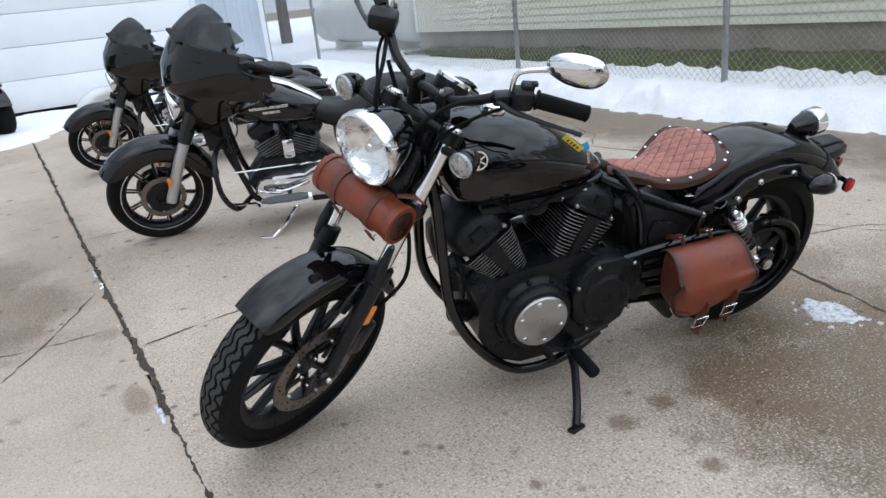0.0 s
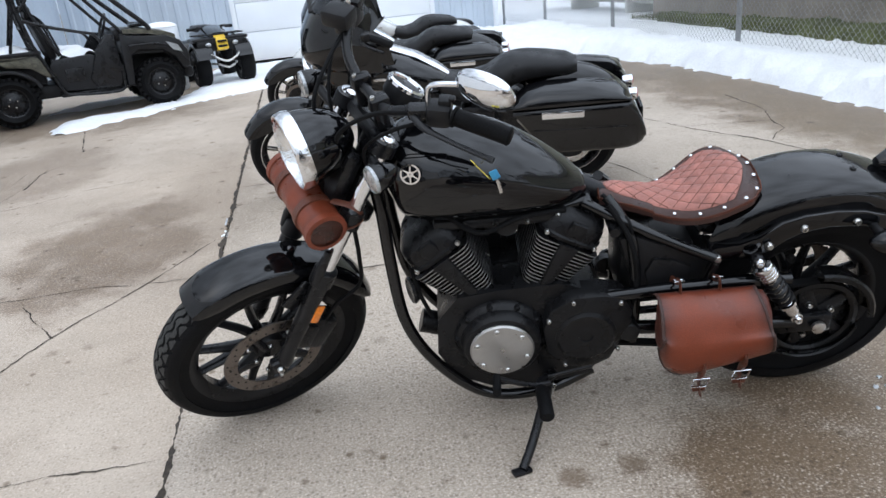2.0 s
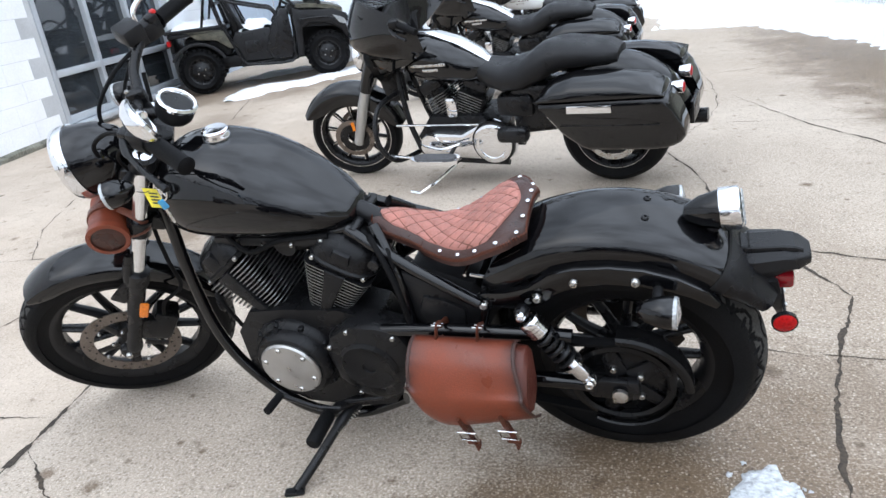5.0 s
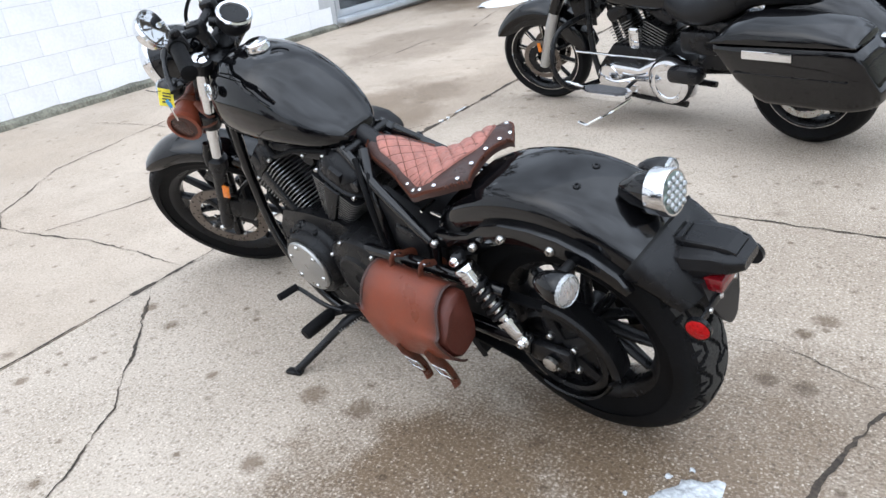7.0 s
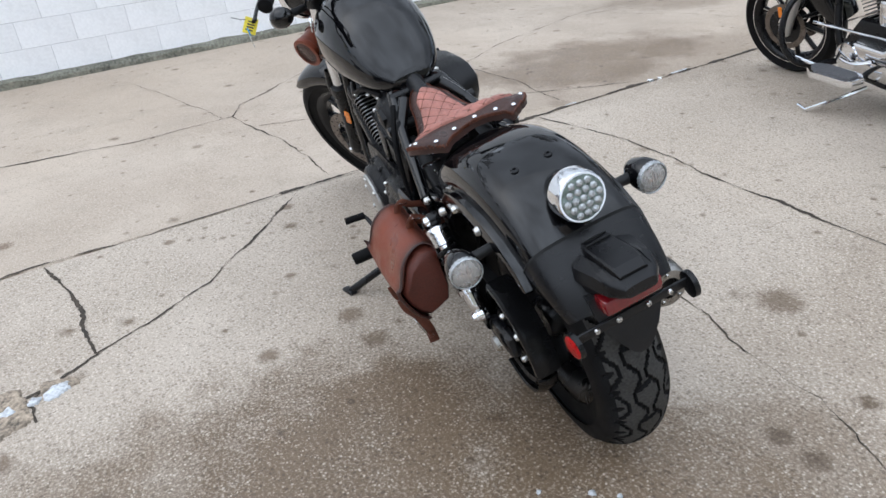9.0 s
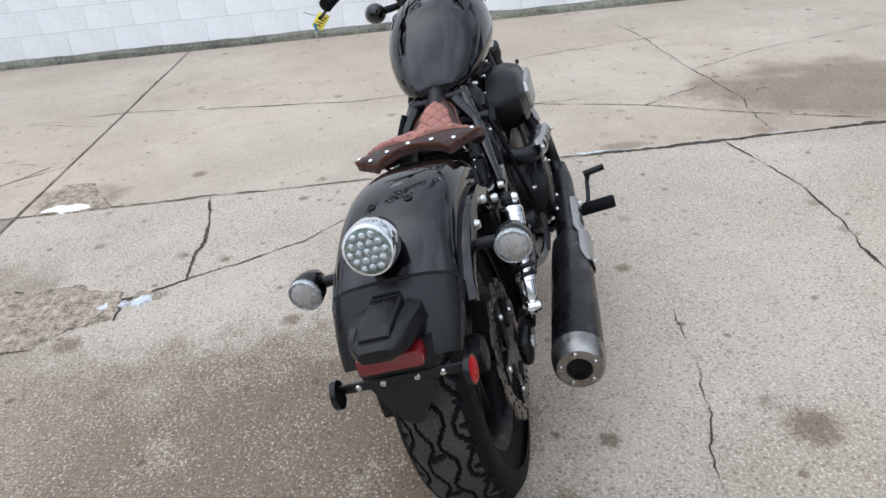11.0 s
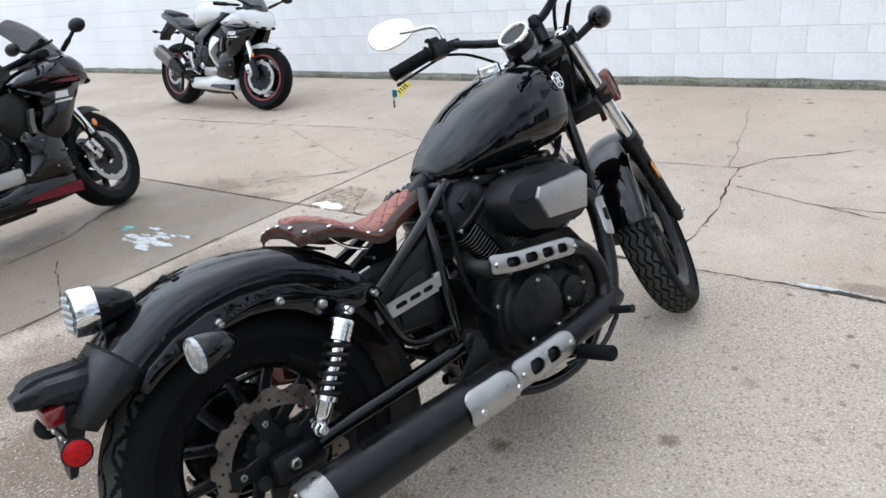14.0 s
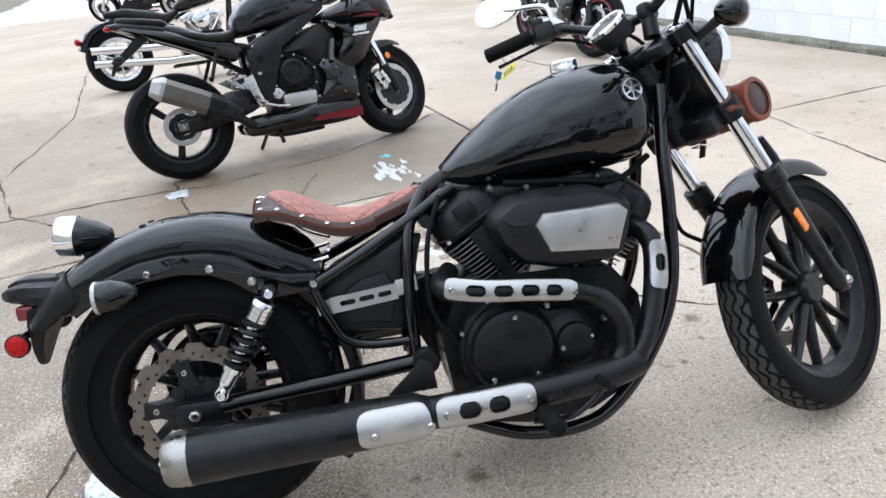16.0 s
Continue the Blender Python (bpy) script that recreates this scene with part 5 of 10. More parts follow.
# front signals
def bullet(parent, c, d, r, ln, stem, m=None, lens="clear_lens"):
    c, d = Vector(c), Vector(d).normalized()
    sg = Geo().lathe(c, d, [(-ln, 0.003), (-ln * 0.93, r * 0.38), (-ln * 0.7, r * 0.72), (-ln * 0.35, r * 0.95), (0, r), (0.002, r * 0.96), (-0.004, r * 0.93)], 24, caps=False)
    s = part("turn_signal", steer(sg, m) if m else sg, "gloss_black", parent)
    bowl = Geo().lathe(c, d, [(0.001, r * 0.93), (-0.008, r * 0.75), (-0.014, r * 0.4), (-0.015, 0.001)], 24, caps=False)
    part("reflector", steer(bowl, m) if m else bowl, "brushed", s)
    bulb = Geo().ball(c - d * 0.002, 0.012, 12, 8)
    part("bulb", steer(bulb, m) if m else bulb, "amber_bulb", s, "amber bulb")
    band = Geo()
    side_ = d.cross((0, 0, 1)).normalized()
    up_ = side_.cross(d)
    band.loft([[c + d * dd + q * r * (1.0 if k % 2 else 0.975) * (math.cos(math.pi * k / 24) * side_ + math.sin(math.pi * k / 24) * up_) for k in range(48)] for dd, q in ((0.0, 0.985), (0.008, 0.97), (0.010, 0.90), (0.008, 0.86))], True, False)
    part("lens_rim", steer(band, m) if m else band, "clear_lens", s, "ribbed clear rim", 20)
    lg = Geo().lathe(c, d, [(0.004, r * 0.90), (0.011, r * 0.7), (0.014, r * 0.3), (0.0145, 0.001)], 24, caps=False)
    for k in range(-4, 5):
        h_ = math.sqrt(max(0.0, 0.80 - (k * 0.19) ** 2)) * r
        rib = Geo().tube([c + side_ * (k * 0.19 * r) + up_ * (h_ * q) + d * (0.0042 + 0.0105 * (1 - (0.19 * k) ** 2 - 0.78 * q * q)) for q in (-1, -0.6, -0.2, 0.2, 0.6, 1)], 0.0014, 5)
        part("lens_rib", steer(rib, m) if m else rib, "signal_lens", s)
    ln_ = part("lens", steer(lg, m) if m else lg, "signal_lens", s, "milky ribbed lens with a faint amber bulb")
    ln_.visible_shadow = False
    kg = Geo().tube([c - d * ln * 0.4, Vector(stem)], [0.013, 0.011], 10)
    part("stem", steer(kg, m) if m else kg, "plastic", s)
    return s


for s in (-1, 1):
    bullet(bike, (1.235, 0.205 * s, 0.995), (1, 0.08 * s, 0.0), 0.034, 0.062, (1.20, 0.12 * s, 0.97), STEER)

# handlebar, grips, controls
bar = curve([(0.985, 0.355, 1.122), (1.045, 0.27, 1.134), (1.095, 0.20, 1.130), (1.135, 0.13, 1.095), (1.14, 0.06, 1.062), (1.14, 0, 1.06), (1.14, -0.06, 1.062), (1.135, -0.13, 1.095), (1.095, -0.20, 1.130), (1.045, -0.27, 1.134), (0.985, -0.355, 1.122)], 6)
hb = part("handlebar", steer(Geo().tube(bar, 0.0125, 14)), "satin_black", bike, "satin black drag handlebar")
for s in (-1, 1):
    a, b = Vector((1.055, 0.255 * s, 1.134)), Vector((0.978, 0.362 * s, 1.121))
    d = b - a
    g = Geo().tube([a, a + d * 0.04, a + d * 0.05, a + d * 0.93, a + d * 0.97, b], [0.024, 0.024, 0.0198, 0.0195, 0.021, 0.016], 18)
    grip = part("grip", steer(g), "rubber", hb, "ribbed black rubber grip")
    sw = Geo().box((0, 0, 0), (0.055, 0.05, 0.052), 0.012, Matrix.Translation((1.075, 0.228 * s, 1.132)) @ Matrix.Rotation(radians(-38 * s), 4, "Z"))
    sw.box((0, 0, 0), (0.03, 0.03, 0.02), 0.006, Matrix.Translation((1.06, 0.228 * s, 1.158)) @ Matrix.Rotation(radians(-38 * s), 4, "Z"))
    part("switch_housing", steer(sw), "plastic", hb)
    part("switch_button", steer(Geo().box((0, 0, 0), (0.014, 0.016, 0.01), 0.003, Matrix.Translation((1.05, 0.24 * s, 1.168)) @ Matrix.Rotation(radians(-38 * s), 4, "Z"))), "red_plastic" if s < 0 else "plastic", hb)
    lev = curve([(1.125, 0.195 * s, 1.128), (1.12, 0.24 * s, 1.12), (1.085, 0.31 * s, 1.112), (1.035, 0.385 * s, 1.10)], 6)
    part("lever", steer(Geo().tube(lev, [0.010] * 8 + [0.007] * 9 + [0.008, 0.009], 10, flat=0.6)), "satin_black", hb)
    part("lever_perch", steer(Geo().box((0, 0, 0), (0.05, 0.035, 0.03), 0.008, Matrix.Translation((1.108, 0.195 * s, 1.128)) @ Matrix.Rotation(radians(-30 * s), 4, "Z"))), "satin_black", hb)
    # mirror: stem and oval head
    st = curve([(1.09, 0.205 * s, 1.135), (1.088, 0.206 * s, 1.185), (1.075, 0.225 * s, 1.205), (1.03, 0.27 * s, 1.215), (1.018, 0.295 * s, 1.225)], 6)
    ms = part("mirror_stem", steer(Geo().tube(st, 0.0065, 10)), "chrome", hb, "thin chrome mirror stem")
    back = Vector((-1, -0.42 * s, 0.25)).normalized()
    side = Vector((0, 1, 0)) - back * back.y
    side.normalize()
    up = back.cross(side)
    c = Vector((1.014, 0.318 * s, 1.236))
    rings = []
    for dd, q in ((0.0, 1.0), (-0.006, 1.03), (-0.018, 0.95), (-0.030, 0.70), (-0.037, 0.35), (-0.038, 0.02)):
        rings.append([c + back * dd + side * (0.070 * q * math.copysign(abs(math.cos(t)) ** 0.85, math.cos(t))) + up * ((0.042 + 0.006 * math.cos(t) * s) * q * math.sin(t)) for t in [2 * math.pi * k / 32 for k in range(32)]])
    mh = part("mirror_head", steer(Geo().loft(rings)), "chrome", ms, "oval chrome mirror head")
    ring = [c + back * 0.0012 + side * (0.064 * math.copysign(abs(math.cos(t)) ** 0.85, math.cos(t))) + up * ((0.036 + 0.006 * math.cos(t) * s) * math.sin(t)) for t in [2 * math.pi * k / 32 for k in range(32)]]
    part("mirror_glass", steer(Geo().loft([ring, [p + back * 0.001 for p in ring]])), "mirror", ms)
    part("riser", steer(Geo().tube([(1.135, 0.05 * s, 1.0), (1.14, 0.05 * s, 1.055)], [0.02, 0.018], 14)), "satin_black", hb)
    part("bar_clamp", steer(Geo().box((1.14, 0.05 * s, 1.064), (0.05, 0.032, 0.04), 0.01)), "satin_black", hb)
    bolt(hb, (1.155, 0.05 * s, 1.084), (0, 0, 1), 0.006, 0.006, "steel", STEER)
    cable = curve([(1.115, 0.185 * s, 1.12), (1.19, 0.12 * s, 1.10), (1.26, 0.07 * s, 1.03), (1.24, 0.05 * s, 0.90), (1.12, 0.055 * s, 0.80)], 8)
    part("cable", steer(Geo().tube(cable, 0.0055, 8)), "rubber", bike)
    cable = curve([(1.08, 0.22 * s, 1.11), (1.16, 0.17 * s, 1.08), (1.21, 0.10 * s, 0.99), (1.19, 0.07 * s, 0.86)], 8)
    part("cable", steer(Geo().tube(cable, 0.0045, 8)), "rubber", bike)
# front master cylinder on the right
g = Geo().box((0, 0, 0), (0.06, 0.075, 0.045), 0.01, Matrix.Translation((1.118, -0.20, 1.155)) @ Matrix.Rotation(radians(35), 4, "Z"))
part("brake_reservoir", steer(g), "plastic", hb)
# speedometer
SP, sd = Vector((1.045, 0, 1.045)), Vector((-0.62, 0, 0.78)).normalized()
sp = part("speedometer", steer(Geo().lathe(SP, sd, [(-0.045, 0.02), (-0.045, 0.038), (-0.03, 0.047), (0.0, 0.049), (0.004, 0.046)], 40)), "plastic", hb, "round speedometer in a black shell")
part("bezel", steer(Geo().lathe(SP, sd, [(-0.002, 0.049), (0.006, 0.0505), (0.011, 0.046), (0.009, 0.040), (0.003, 0.038)], 40, caps=False)), "chrome", sp)
part("dial", steer(Geo().lathe(SP, sd, [(0.0035, 0.0405), (0.0037, 0.022), (0.0038, 0.0005)], 40)), "dial", sp)
part("speedo_bracket", steer(Geo().tube([(1.13, 0, 1.045), (1.06, 0, 1.02)], 0.014, 10)), "satin_black", hb)

# fuel tank: cross-sections along x
TK = [(0.622, 0.775, 0.742, 0.045), (0.645, 0.800, 0.730, 0.072), (0.68, 0.830, 0.724, 0.098), (0.73, 0.868, 0.722, 0.120), (0.79, 0.908, 0.722, 0.138), (0.85, 0.938, 0.722, 0.150), (0.91, 0.958, 0.723, 0.156),
      (0.97, 0.969, 0.724, 0.158), (1.03, 0.971, 0.727, 0.155), (1.075, 0.963, 0.735, 0.143), (1.10, 0.950, 0.750, 0.128), (1.115, 0.930, 0.78, 0.105), (1.122, 0.90, 0.82, 0.07)]
rings = []
xs = [0.622 + 0.5 * i / 40 for i in range(41)]
for x in xs:
    zt, zb, w = lerp_table(TK, x)
    # soften the table
    a, b = lerp_table(TK, x - 0.012), lerp_table(TK, x + 0.012)
    zt, zb, w = (zt + a[0] + b[0]) / 3, (zb + a[1] + b[1]) / 3, (w + a[2] + b[2]) / 3
    h = zt - zb
    sect = []
    for t in range(48):
        q = 2 * math.pi * t / 48
        cy, cz = math.cos(q), math.sin(q)
        if cz >= 0:
            y = w * math.copysign(abs(cy) ** 0.80, cy)
            z = zb + 0.42 * h + 0.58 * h * abs(cz) ** 0.95
        else:
            y = w * math.copysign(abs(cy) ** 0.55, cy) * (1 - 0.16 * abs(cz) ** 1.5)
            z = zb + 0.42 * h - 0.42 * h * abs(cz) ** 0.75
        sect.append((x, y, z))
    rings.append(sect)
tk = part("fuel_tank", Geo().loft(rings), "gloss_black", bike, "gloss black teardrop fuel tank", 60)
part("filler_cap", Geo().lathe((0.952, 0, 0.963), (-0.08, 0, 1), [(0, 0.034), (0.008, 0.035), (0.012, 0.033), (0.022, 0.033), (0.026, 0.029), (0.027, 0.001)], 36), "chrome", tk, "chrome filler cap")
# round emblem: ring and bars
for s in (-1, 1):
    em = Matrix.Translation((1.055, 0.1415 * s, 0.900)) @ Matrix.Rotation(radians(13), 4, "Z" if s < 0 else "Z") if s < 0 else Matrix.Translation((1.055, 0.1415 * s, 0.900)) @ Matrix.Rotation(radians(-13), 4, "Z")
    em = em @ Matrix.Rotation(radians(14 * s), 4, "X") @ Matrix.Diagonal((0.86, 1, 0.86, 1))
    g = Geo()
    rg = []
    for y, q in ((0, 0.0245), (0, 0.0295), (0.004 * s, 0.0295), (0.004 * s, 0.0245)):
        rg.append([em @ Vector((q * math.cos(t), y, q * math.sin(t))) for t in [2 * math.pi * k / 36 for k in range(36)]])
    g.loft(rg, True, False, True)
    for k in range(3):
        t = math.pi * k / 3 + math.pi / 2
        g.box((0, 0.002 * s, 0), (0.050, 0.004, 0.0045), 0, em @ Matrix.Rotation(t, 4, "Y"))
        g.box((0, 0.002 * s, 0), (0.03, 0.0036, 0.0075), 0, em @ Matrix.Rotation(t + math.pi / 6, 4, "Y") @ Matrix.Diagonal((0.6, 1, 0.5, 1)))
    part("emblem", g, "chrome", tk, "round chrome emblem with crossed bars")

# frame
def tube_part(name, pts, r, material="satin_black", n=12, smooth_pts=True, parent=None, label=""):
    return part(name, Geo().tube(curve(pts, 6) if smooth_pts else pts, r, n), material, parent or bike, label)


for s in (-1, 1):
    tube_part("down_tube", [(1.165, 0.045 * s, 0.90), (1.148, 0.075 * s, 0.76), (1.142, 0.10 * s, 0.62), (1.128, 0.12 * s, 0.45), (1.085, 0.135 * s, 0.335), (1.01, 0.14 * s, 0.225), (0.925, 0.14 * s, 0.15), (0.835, 0.14 * s, 0.128), (0.72, 0.13 * s, 0.135), (0.60, 0.11 * s, 0.18)], 0.0165, "gloss_black")
    tube_part("seat_rail", [(0.635, 0.07 * s, 0.735), (0.50, 0.105 * s, 0.665), (0.40, 0.125 * s, 0.617), (0.305, 0.145 * s, 0.577)], 0.0145, material="gloss_black")
    tube_part("seat_post", [(0.57, 0.055 * s, 0.735), (0.525, 0.10 * s, 0.67), (0.505, 0.125 * s, 0.58), (0.497, 0.135 * s, 0.42), (0.495, 0.13 * s, 0.30)], 0.015, material="gloss_black")
    tube_part("loop_tube", [(0.295, 0.145 * s, 0.565), (0.315, 0.145 * s, 0.50), (0.345, 0.14 * s, 0.44), (0.40, 0.135 * s, 0.415), (0.50, 0.135 * s, 0.41)], 0.011, material="gloss_black")
    tube_part("head_gusset", [(1.12, 0.05 * s, 0.84), (0.95, 0.06 * s, 0.73), (0.80, 0.07 * s, 0.71), (0.62, 0.06 * s, 0.735)], 0.014, material="gloss_black")
part("backbone", Geo().tube([(1.14, 0, 0.90), (0.9, 0, 0.78), (0.62, 0, 0.745), (0.54, 0, 0.70)], 0.025, 12), "satin_black", bike)
for x, z in ((0.50, 0.31), (0.56, 0.67), (0.62, 0.73)):
    part("cross_tube", Geo().tube([(x, -0.13 if z < 0.7 else -0.08, z), (x, 0.13 if z < 0.7 else 0.08, z)], 0.014, 10), "satin_black", bike)


# side covers
sc = [(0.318, 0.452), (0.475, 0.428), (0.515, 0.53), (0.548, 0.640), (0.505, 0.648), (0.43, 0.612), (0.34, 0.573), (0.300, 0.545)]
for s in (-1, 1):
    cov = part("side_cover", Geo().plate(sc, 0.07 * s, 0.118 * s, 0.018), "plastic", bike)
    part("cover_bulge", Geo().plate([(0.36, 0.47), (0.455, 0.455), (0.475, 0.53), (0.455, 0.575), (0.40, 0.565), (0.355, 0.54)], 0.115 * s, 0.128 * s, 0.008), "plastic", cov)
    bolt(cov, (0.505, 0.118 * s, 0.622), (0, s, 0), 0.008, 0.006)
    bolt(cov, (0.515, 0.118 * s, 0.595), (0, s, 0), 0.006, 0.005)
# slotted bracket on the right cover
def slotted(x0, x1, h, slots, th=0.006):
    """A band along x with rounded slots cut through it, in the x-z plane."""
    g = Geo()
    xs = sorted({x0, x1} | {a for s in slots for a in s[:2]})
    sh = slots[0][2]

    def bar(a, b, z0, z1):
        g.box(((a + b) / 2, 0, (z0 + z1) / 2), (b - a, th, z1 - z0), 0)
    bar(x0, x1, sh / 2, h / 2)
    bar(x0, x1, -h / 2, -sh / 2)
    for a, b in zip(xs, xs[1:]):
        if not any(abs(a - s[0]) < 1e-6 and abs(b - s[1]) < 1e-6 for s in slots):
            bar(a, b, -sh / 2, sh / 2)
    for a, b, q in slots:
        for cx, sg in ((a, 1), (b, -1)):
            pts = [(cx, -q / 2), (cx, q / 2)]
            for z in (-1, 1):
                # corner fillets make the slot's ends round
                arc = [(cx + sg * q / 2 * (1 - math.cos(t)), z * q / 2 * math.sin(t)) for t in [0, 0.4, 0.8, 1.2, math.pi / 2]]
                poly = [(cx, z * q / 2)] + arc
                fr = [Vector((p[0], -th / 2, p[1])) for p in poly]
                bk = [Vector((p[0], th / 2, p[1])) for p in poly]
                g.loft([fr, bk])
    return g


g = slotted(-0.075, 0.075, 0.036, [(-0.055, -0.020, 0.012), (-0.012, 0.023, 0.012), (0.031, 0.062, 0.012)], 0.005)
g.box((0.088, 0.004, 0.006), (0.028, 0.012, 0.036), 0.003).box((0.11, 0.006, 0.008), (0.024, 0.004, 0.034), 0).box((-0.09, 0.006, -0.002), (0.032, 0.004, 0.032), 0)
mm = Matrix.Translation((0.400, -0.136, 0.523)) @ Matrix.Rotation(radians(-4), 4, "Y")
br = part("slotted_bracket", g.move(lambda p: mm @ p), "brushed", bike, "brushed metal bracket with three slots")
for x, z in ((0.311, 0.518), (0.507, 0.540)):
    bolt(br, (x, -0.131, z), (0, -1, 0), 0.008, 0.007)

# rear fender
def r_prof():
    return [(-0.118, 0.350), (-0.119, 0.366), (-0.117, 0.382), (-0.111, 0.396), (-0.100, 0.407), (-0.084, 0.415), (-0.06, 0.4205), (-0.03, 0.423), (0, 0.424),
            (0.03, 0.423), (0.06, 0.4205), (0.084, 0.415), (0.100, 0.407), (0.111, 0.396), (0.117, 0.382), (0.119, 0.366), (0.118, 0.350)]


def r_start(y, q):
    # the crown ends further back than the side skirts
    k = min(1.0, abs(y) / 0.118)
    return 63 - 23 * k ** 3.2


def f_rear(t, y, q):
    return y * (0.93 + 0.07 * min(1, t / 0.15)), q + 0.014 * (1 - t) ** 3


rf = part("rear_fender", Geo().loft(arch((0.012, 0, 0.325), r_start, 126, shell(r_prof(), 0.004), 56, f_rear)), "gloss_black", bike, "gloss black bobbed rear fender")
g = Geo().loft(arch((0.012, 0, 0.325), 30, 62, shell([(-0.085, 0.352), (-0.086, 0.362), (-0.07, 0.372), (0, 0.375), (0.07, 0.372), (0.086, 0.362), (0.085, 0.352)], 0.004), 20))
part("inner_fender", g, "plastic", bike)
part("mud_guard", Geo().loft(arch((0.012, 0, 0.325), -32, 58, shell([(-0.105, 0.335), (-0.107, 0.350), (-0.09, 0.358), (0, 0.360), (0.09, 0.358), (0.107, 0.350), (0.105, 0.335)], 0.004), 20)), "plastic", bike)
part("tail_skirt", Geo().loft(arch((0.012, 0, 0.325), 125.4, 144, shell([(y * 1.012, q + 0.002) for y, q in r_prof()], 0.005), 12, lambda t, y, q: (y * (1 - 0.12 * t * t), q if q > 0.40 else q + 0.03 * t * (0.41 - q) / 0.06))), "hood_plastic", bike, "matt black plastic fender extension")
part("fender_seam", Geo().loft(arch((0.012, 0, 0.325), 124.7, 125.5, shell([(y * 1.015, q + 0.0028) for y, q in r_prof()], 0.004), 2)), "black_hole", bike)
for x, y in ((-0.061, 0.037), (-0.061, -0.037), (0.106, 0.040), (0.106, -0.040)):
    z = 0.325 + math.sqrt(0.4255 ** 2 - (x - 0.012) ** 2) - 0.0025
    bolt(rf, (x, y, z), ((x - 0.012), y * 0.4, 0.42), 0.0085, 0.005, "satin_black")
# fender struts with bolts
strut = [(0.32, 0.585), (0.30, 0.600), (0.24, 0.606), (0.19, 0.622), (0.14, 0.660), (0.085, 0.676), (0.01, 0.682), (-0.06, 0.676), (-0.13, 0.655), (-0.19, 0.622), (-0.215, 0.59),
         (-0.205, 0.578), (-0.16, 0.603), (-0.11, 0.622), (-0.05, 0.632), (0.02, 0.636), (0.08, 0.626), (0.12, 0.607), (0.16, 0.575), (0.21, 0.555), (0.27, 0.558), (0.31, 0.560)]
for s in (-1, 1):
    sr = part("fender_strut", Geo().plate(strut, 0.118 * s, 0.138 * s, 0.006), "gloss_black", bike)
    for x, z in ((0.297, 0.576), (0.169, 0.602), (0.085, 0.641), (-0.044, 0.648)):
        bolt(sr, (x, 0.137 * s if x < 0.1 else 0.146 * s, z), (0, s, 0), 0.0105, 0.010)
    # shock
    top, bot = Vector((0.203, 0.171 * s, 0.577)), Vector((0.067, 0.170 * s, 0.372))
    d = (bot - top).normalized()
    shk = part("shock_absorber", Geo().tube([top + d * 0.03, bot - d * 0.01], 0.0155, 16), "chrome", bike, "chrome shock absorber with black spring")
    part("spring", coil_geo(top + d * 0.068, bot - d * 0.070, 0.0235, 0.0056, 5.5, 16), "satin_black", shk)
    part("cap", Geo().lathe(top, d, [(0.018, 0.014), (0.020, 0.0245), (0.024, 0.0275), (0.034, 0.0275), (0.035, 0.0255), (0.037, 0.0255), (0.038, 0.0275), (0.044, 0.0275), (0.045, 0.0255), (0.047, 0.0255), (0.048, 0.0275), (0.054, 0.0275), (0.055, 0.0255), (0.057, 0.0255), (0.058, 0.0275), (0.064, 0.0275), (0.066, 0.025), (0.066, 0.012)], 28), "chrome", shk, "ribbed chrome collar")
    part("lower_collar", Geo().lathe(bot, -d, [(0.010, 0.010), (0.016, 0.0165), (0.030, 0.0185), (0.056, 0.0195), (0.058, 0.025), (0.068, 0.025), (0.068, 0.012)], 24), "chrome", shk)
    for p in (top, bot):
        part("eye", Geo().lathe(p - Vector((0, 0.017 * s, 0)), (0, s, 0), [(0, 0.015), (0.003, 0.0165), (0.024, 0.0165), (0.027, 0.014), (0.027, 0.004)], 20), "satin_black" if p is top else "chrome", shk)
        bolt(shk, p + Vector((0, 0.009 * s, 0)), (0, s, 0), 0.0125, 0.012, "chrome")
    bolt(bike, p + Vector((0, 0, 0)), (0, s, 0), 0.009, 0.02)

# swing arm and belt guard
for s in (-1, 1):
    tube_part("swing_arm", [(0.515, 0.145 * s, 0.362), (0.30, 0.155 * s, 0.352), (0.10, 0.150 * s, 0.343), (0.06, 0.150 * s, 0.338)], 0.0195, n=16, smooth_pts=False, material="gloss_black")
    part("axle_block", Geo().box((0.015, 0.146 * s, 0.328), (0.12, 0.028, 0.062), 0.014), "satin_black", bike)
    part("pivot_cap", Geo().lathe((0.515, 0.16 * s, 0.362), (0, s, 0), [(-0.02, 0.03), (0.006, 0.031), (0.012, 0.027), (0.014, 0.012)], 24), "plastic", bike)
tube_part("upper_swing_tube", [(0.60, 0.152, 0.482), (0.40, 0.155, 0.497), (0.20, 0.155, 0.500), (0.10, 0.153, 0.495)], 0.0175, material="gloss_black")
g = Geo().loft(arch((0, 0, 0.325), 88, 178, shell([(0.095, 0.150), (0.096, 0.160), (0.115, 0.164), (0.146, 0.164), (0.152, 0.158), (0.152, 0.146)], 0.004), 24))
part("belt_guard", g, "guard_black", bike)
g = Geo().loft(arch((0, 0, 0.325), 195, 300, shell([(0.10, 0.130), (0.101, 0.138), (0.13, 0.140), (0.146, 0.132)], 0.004), 24))
part("lower_belt_guard", g, "guard_black", bike)

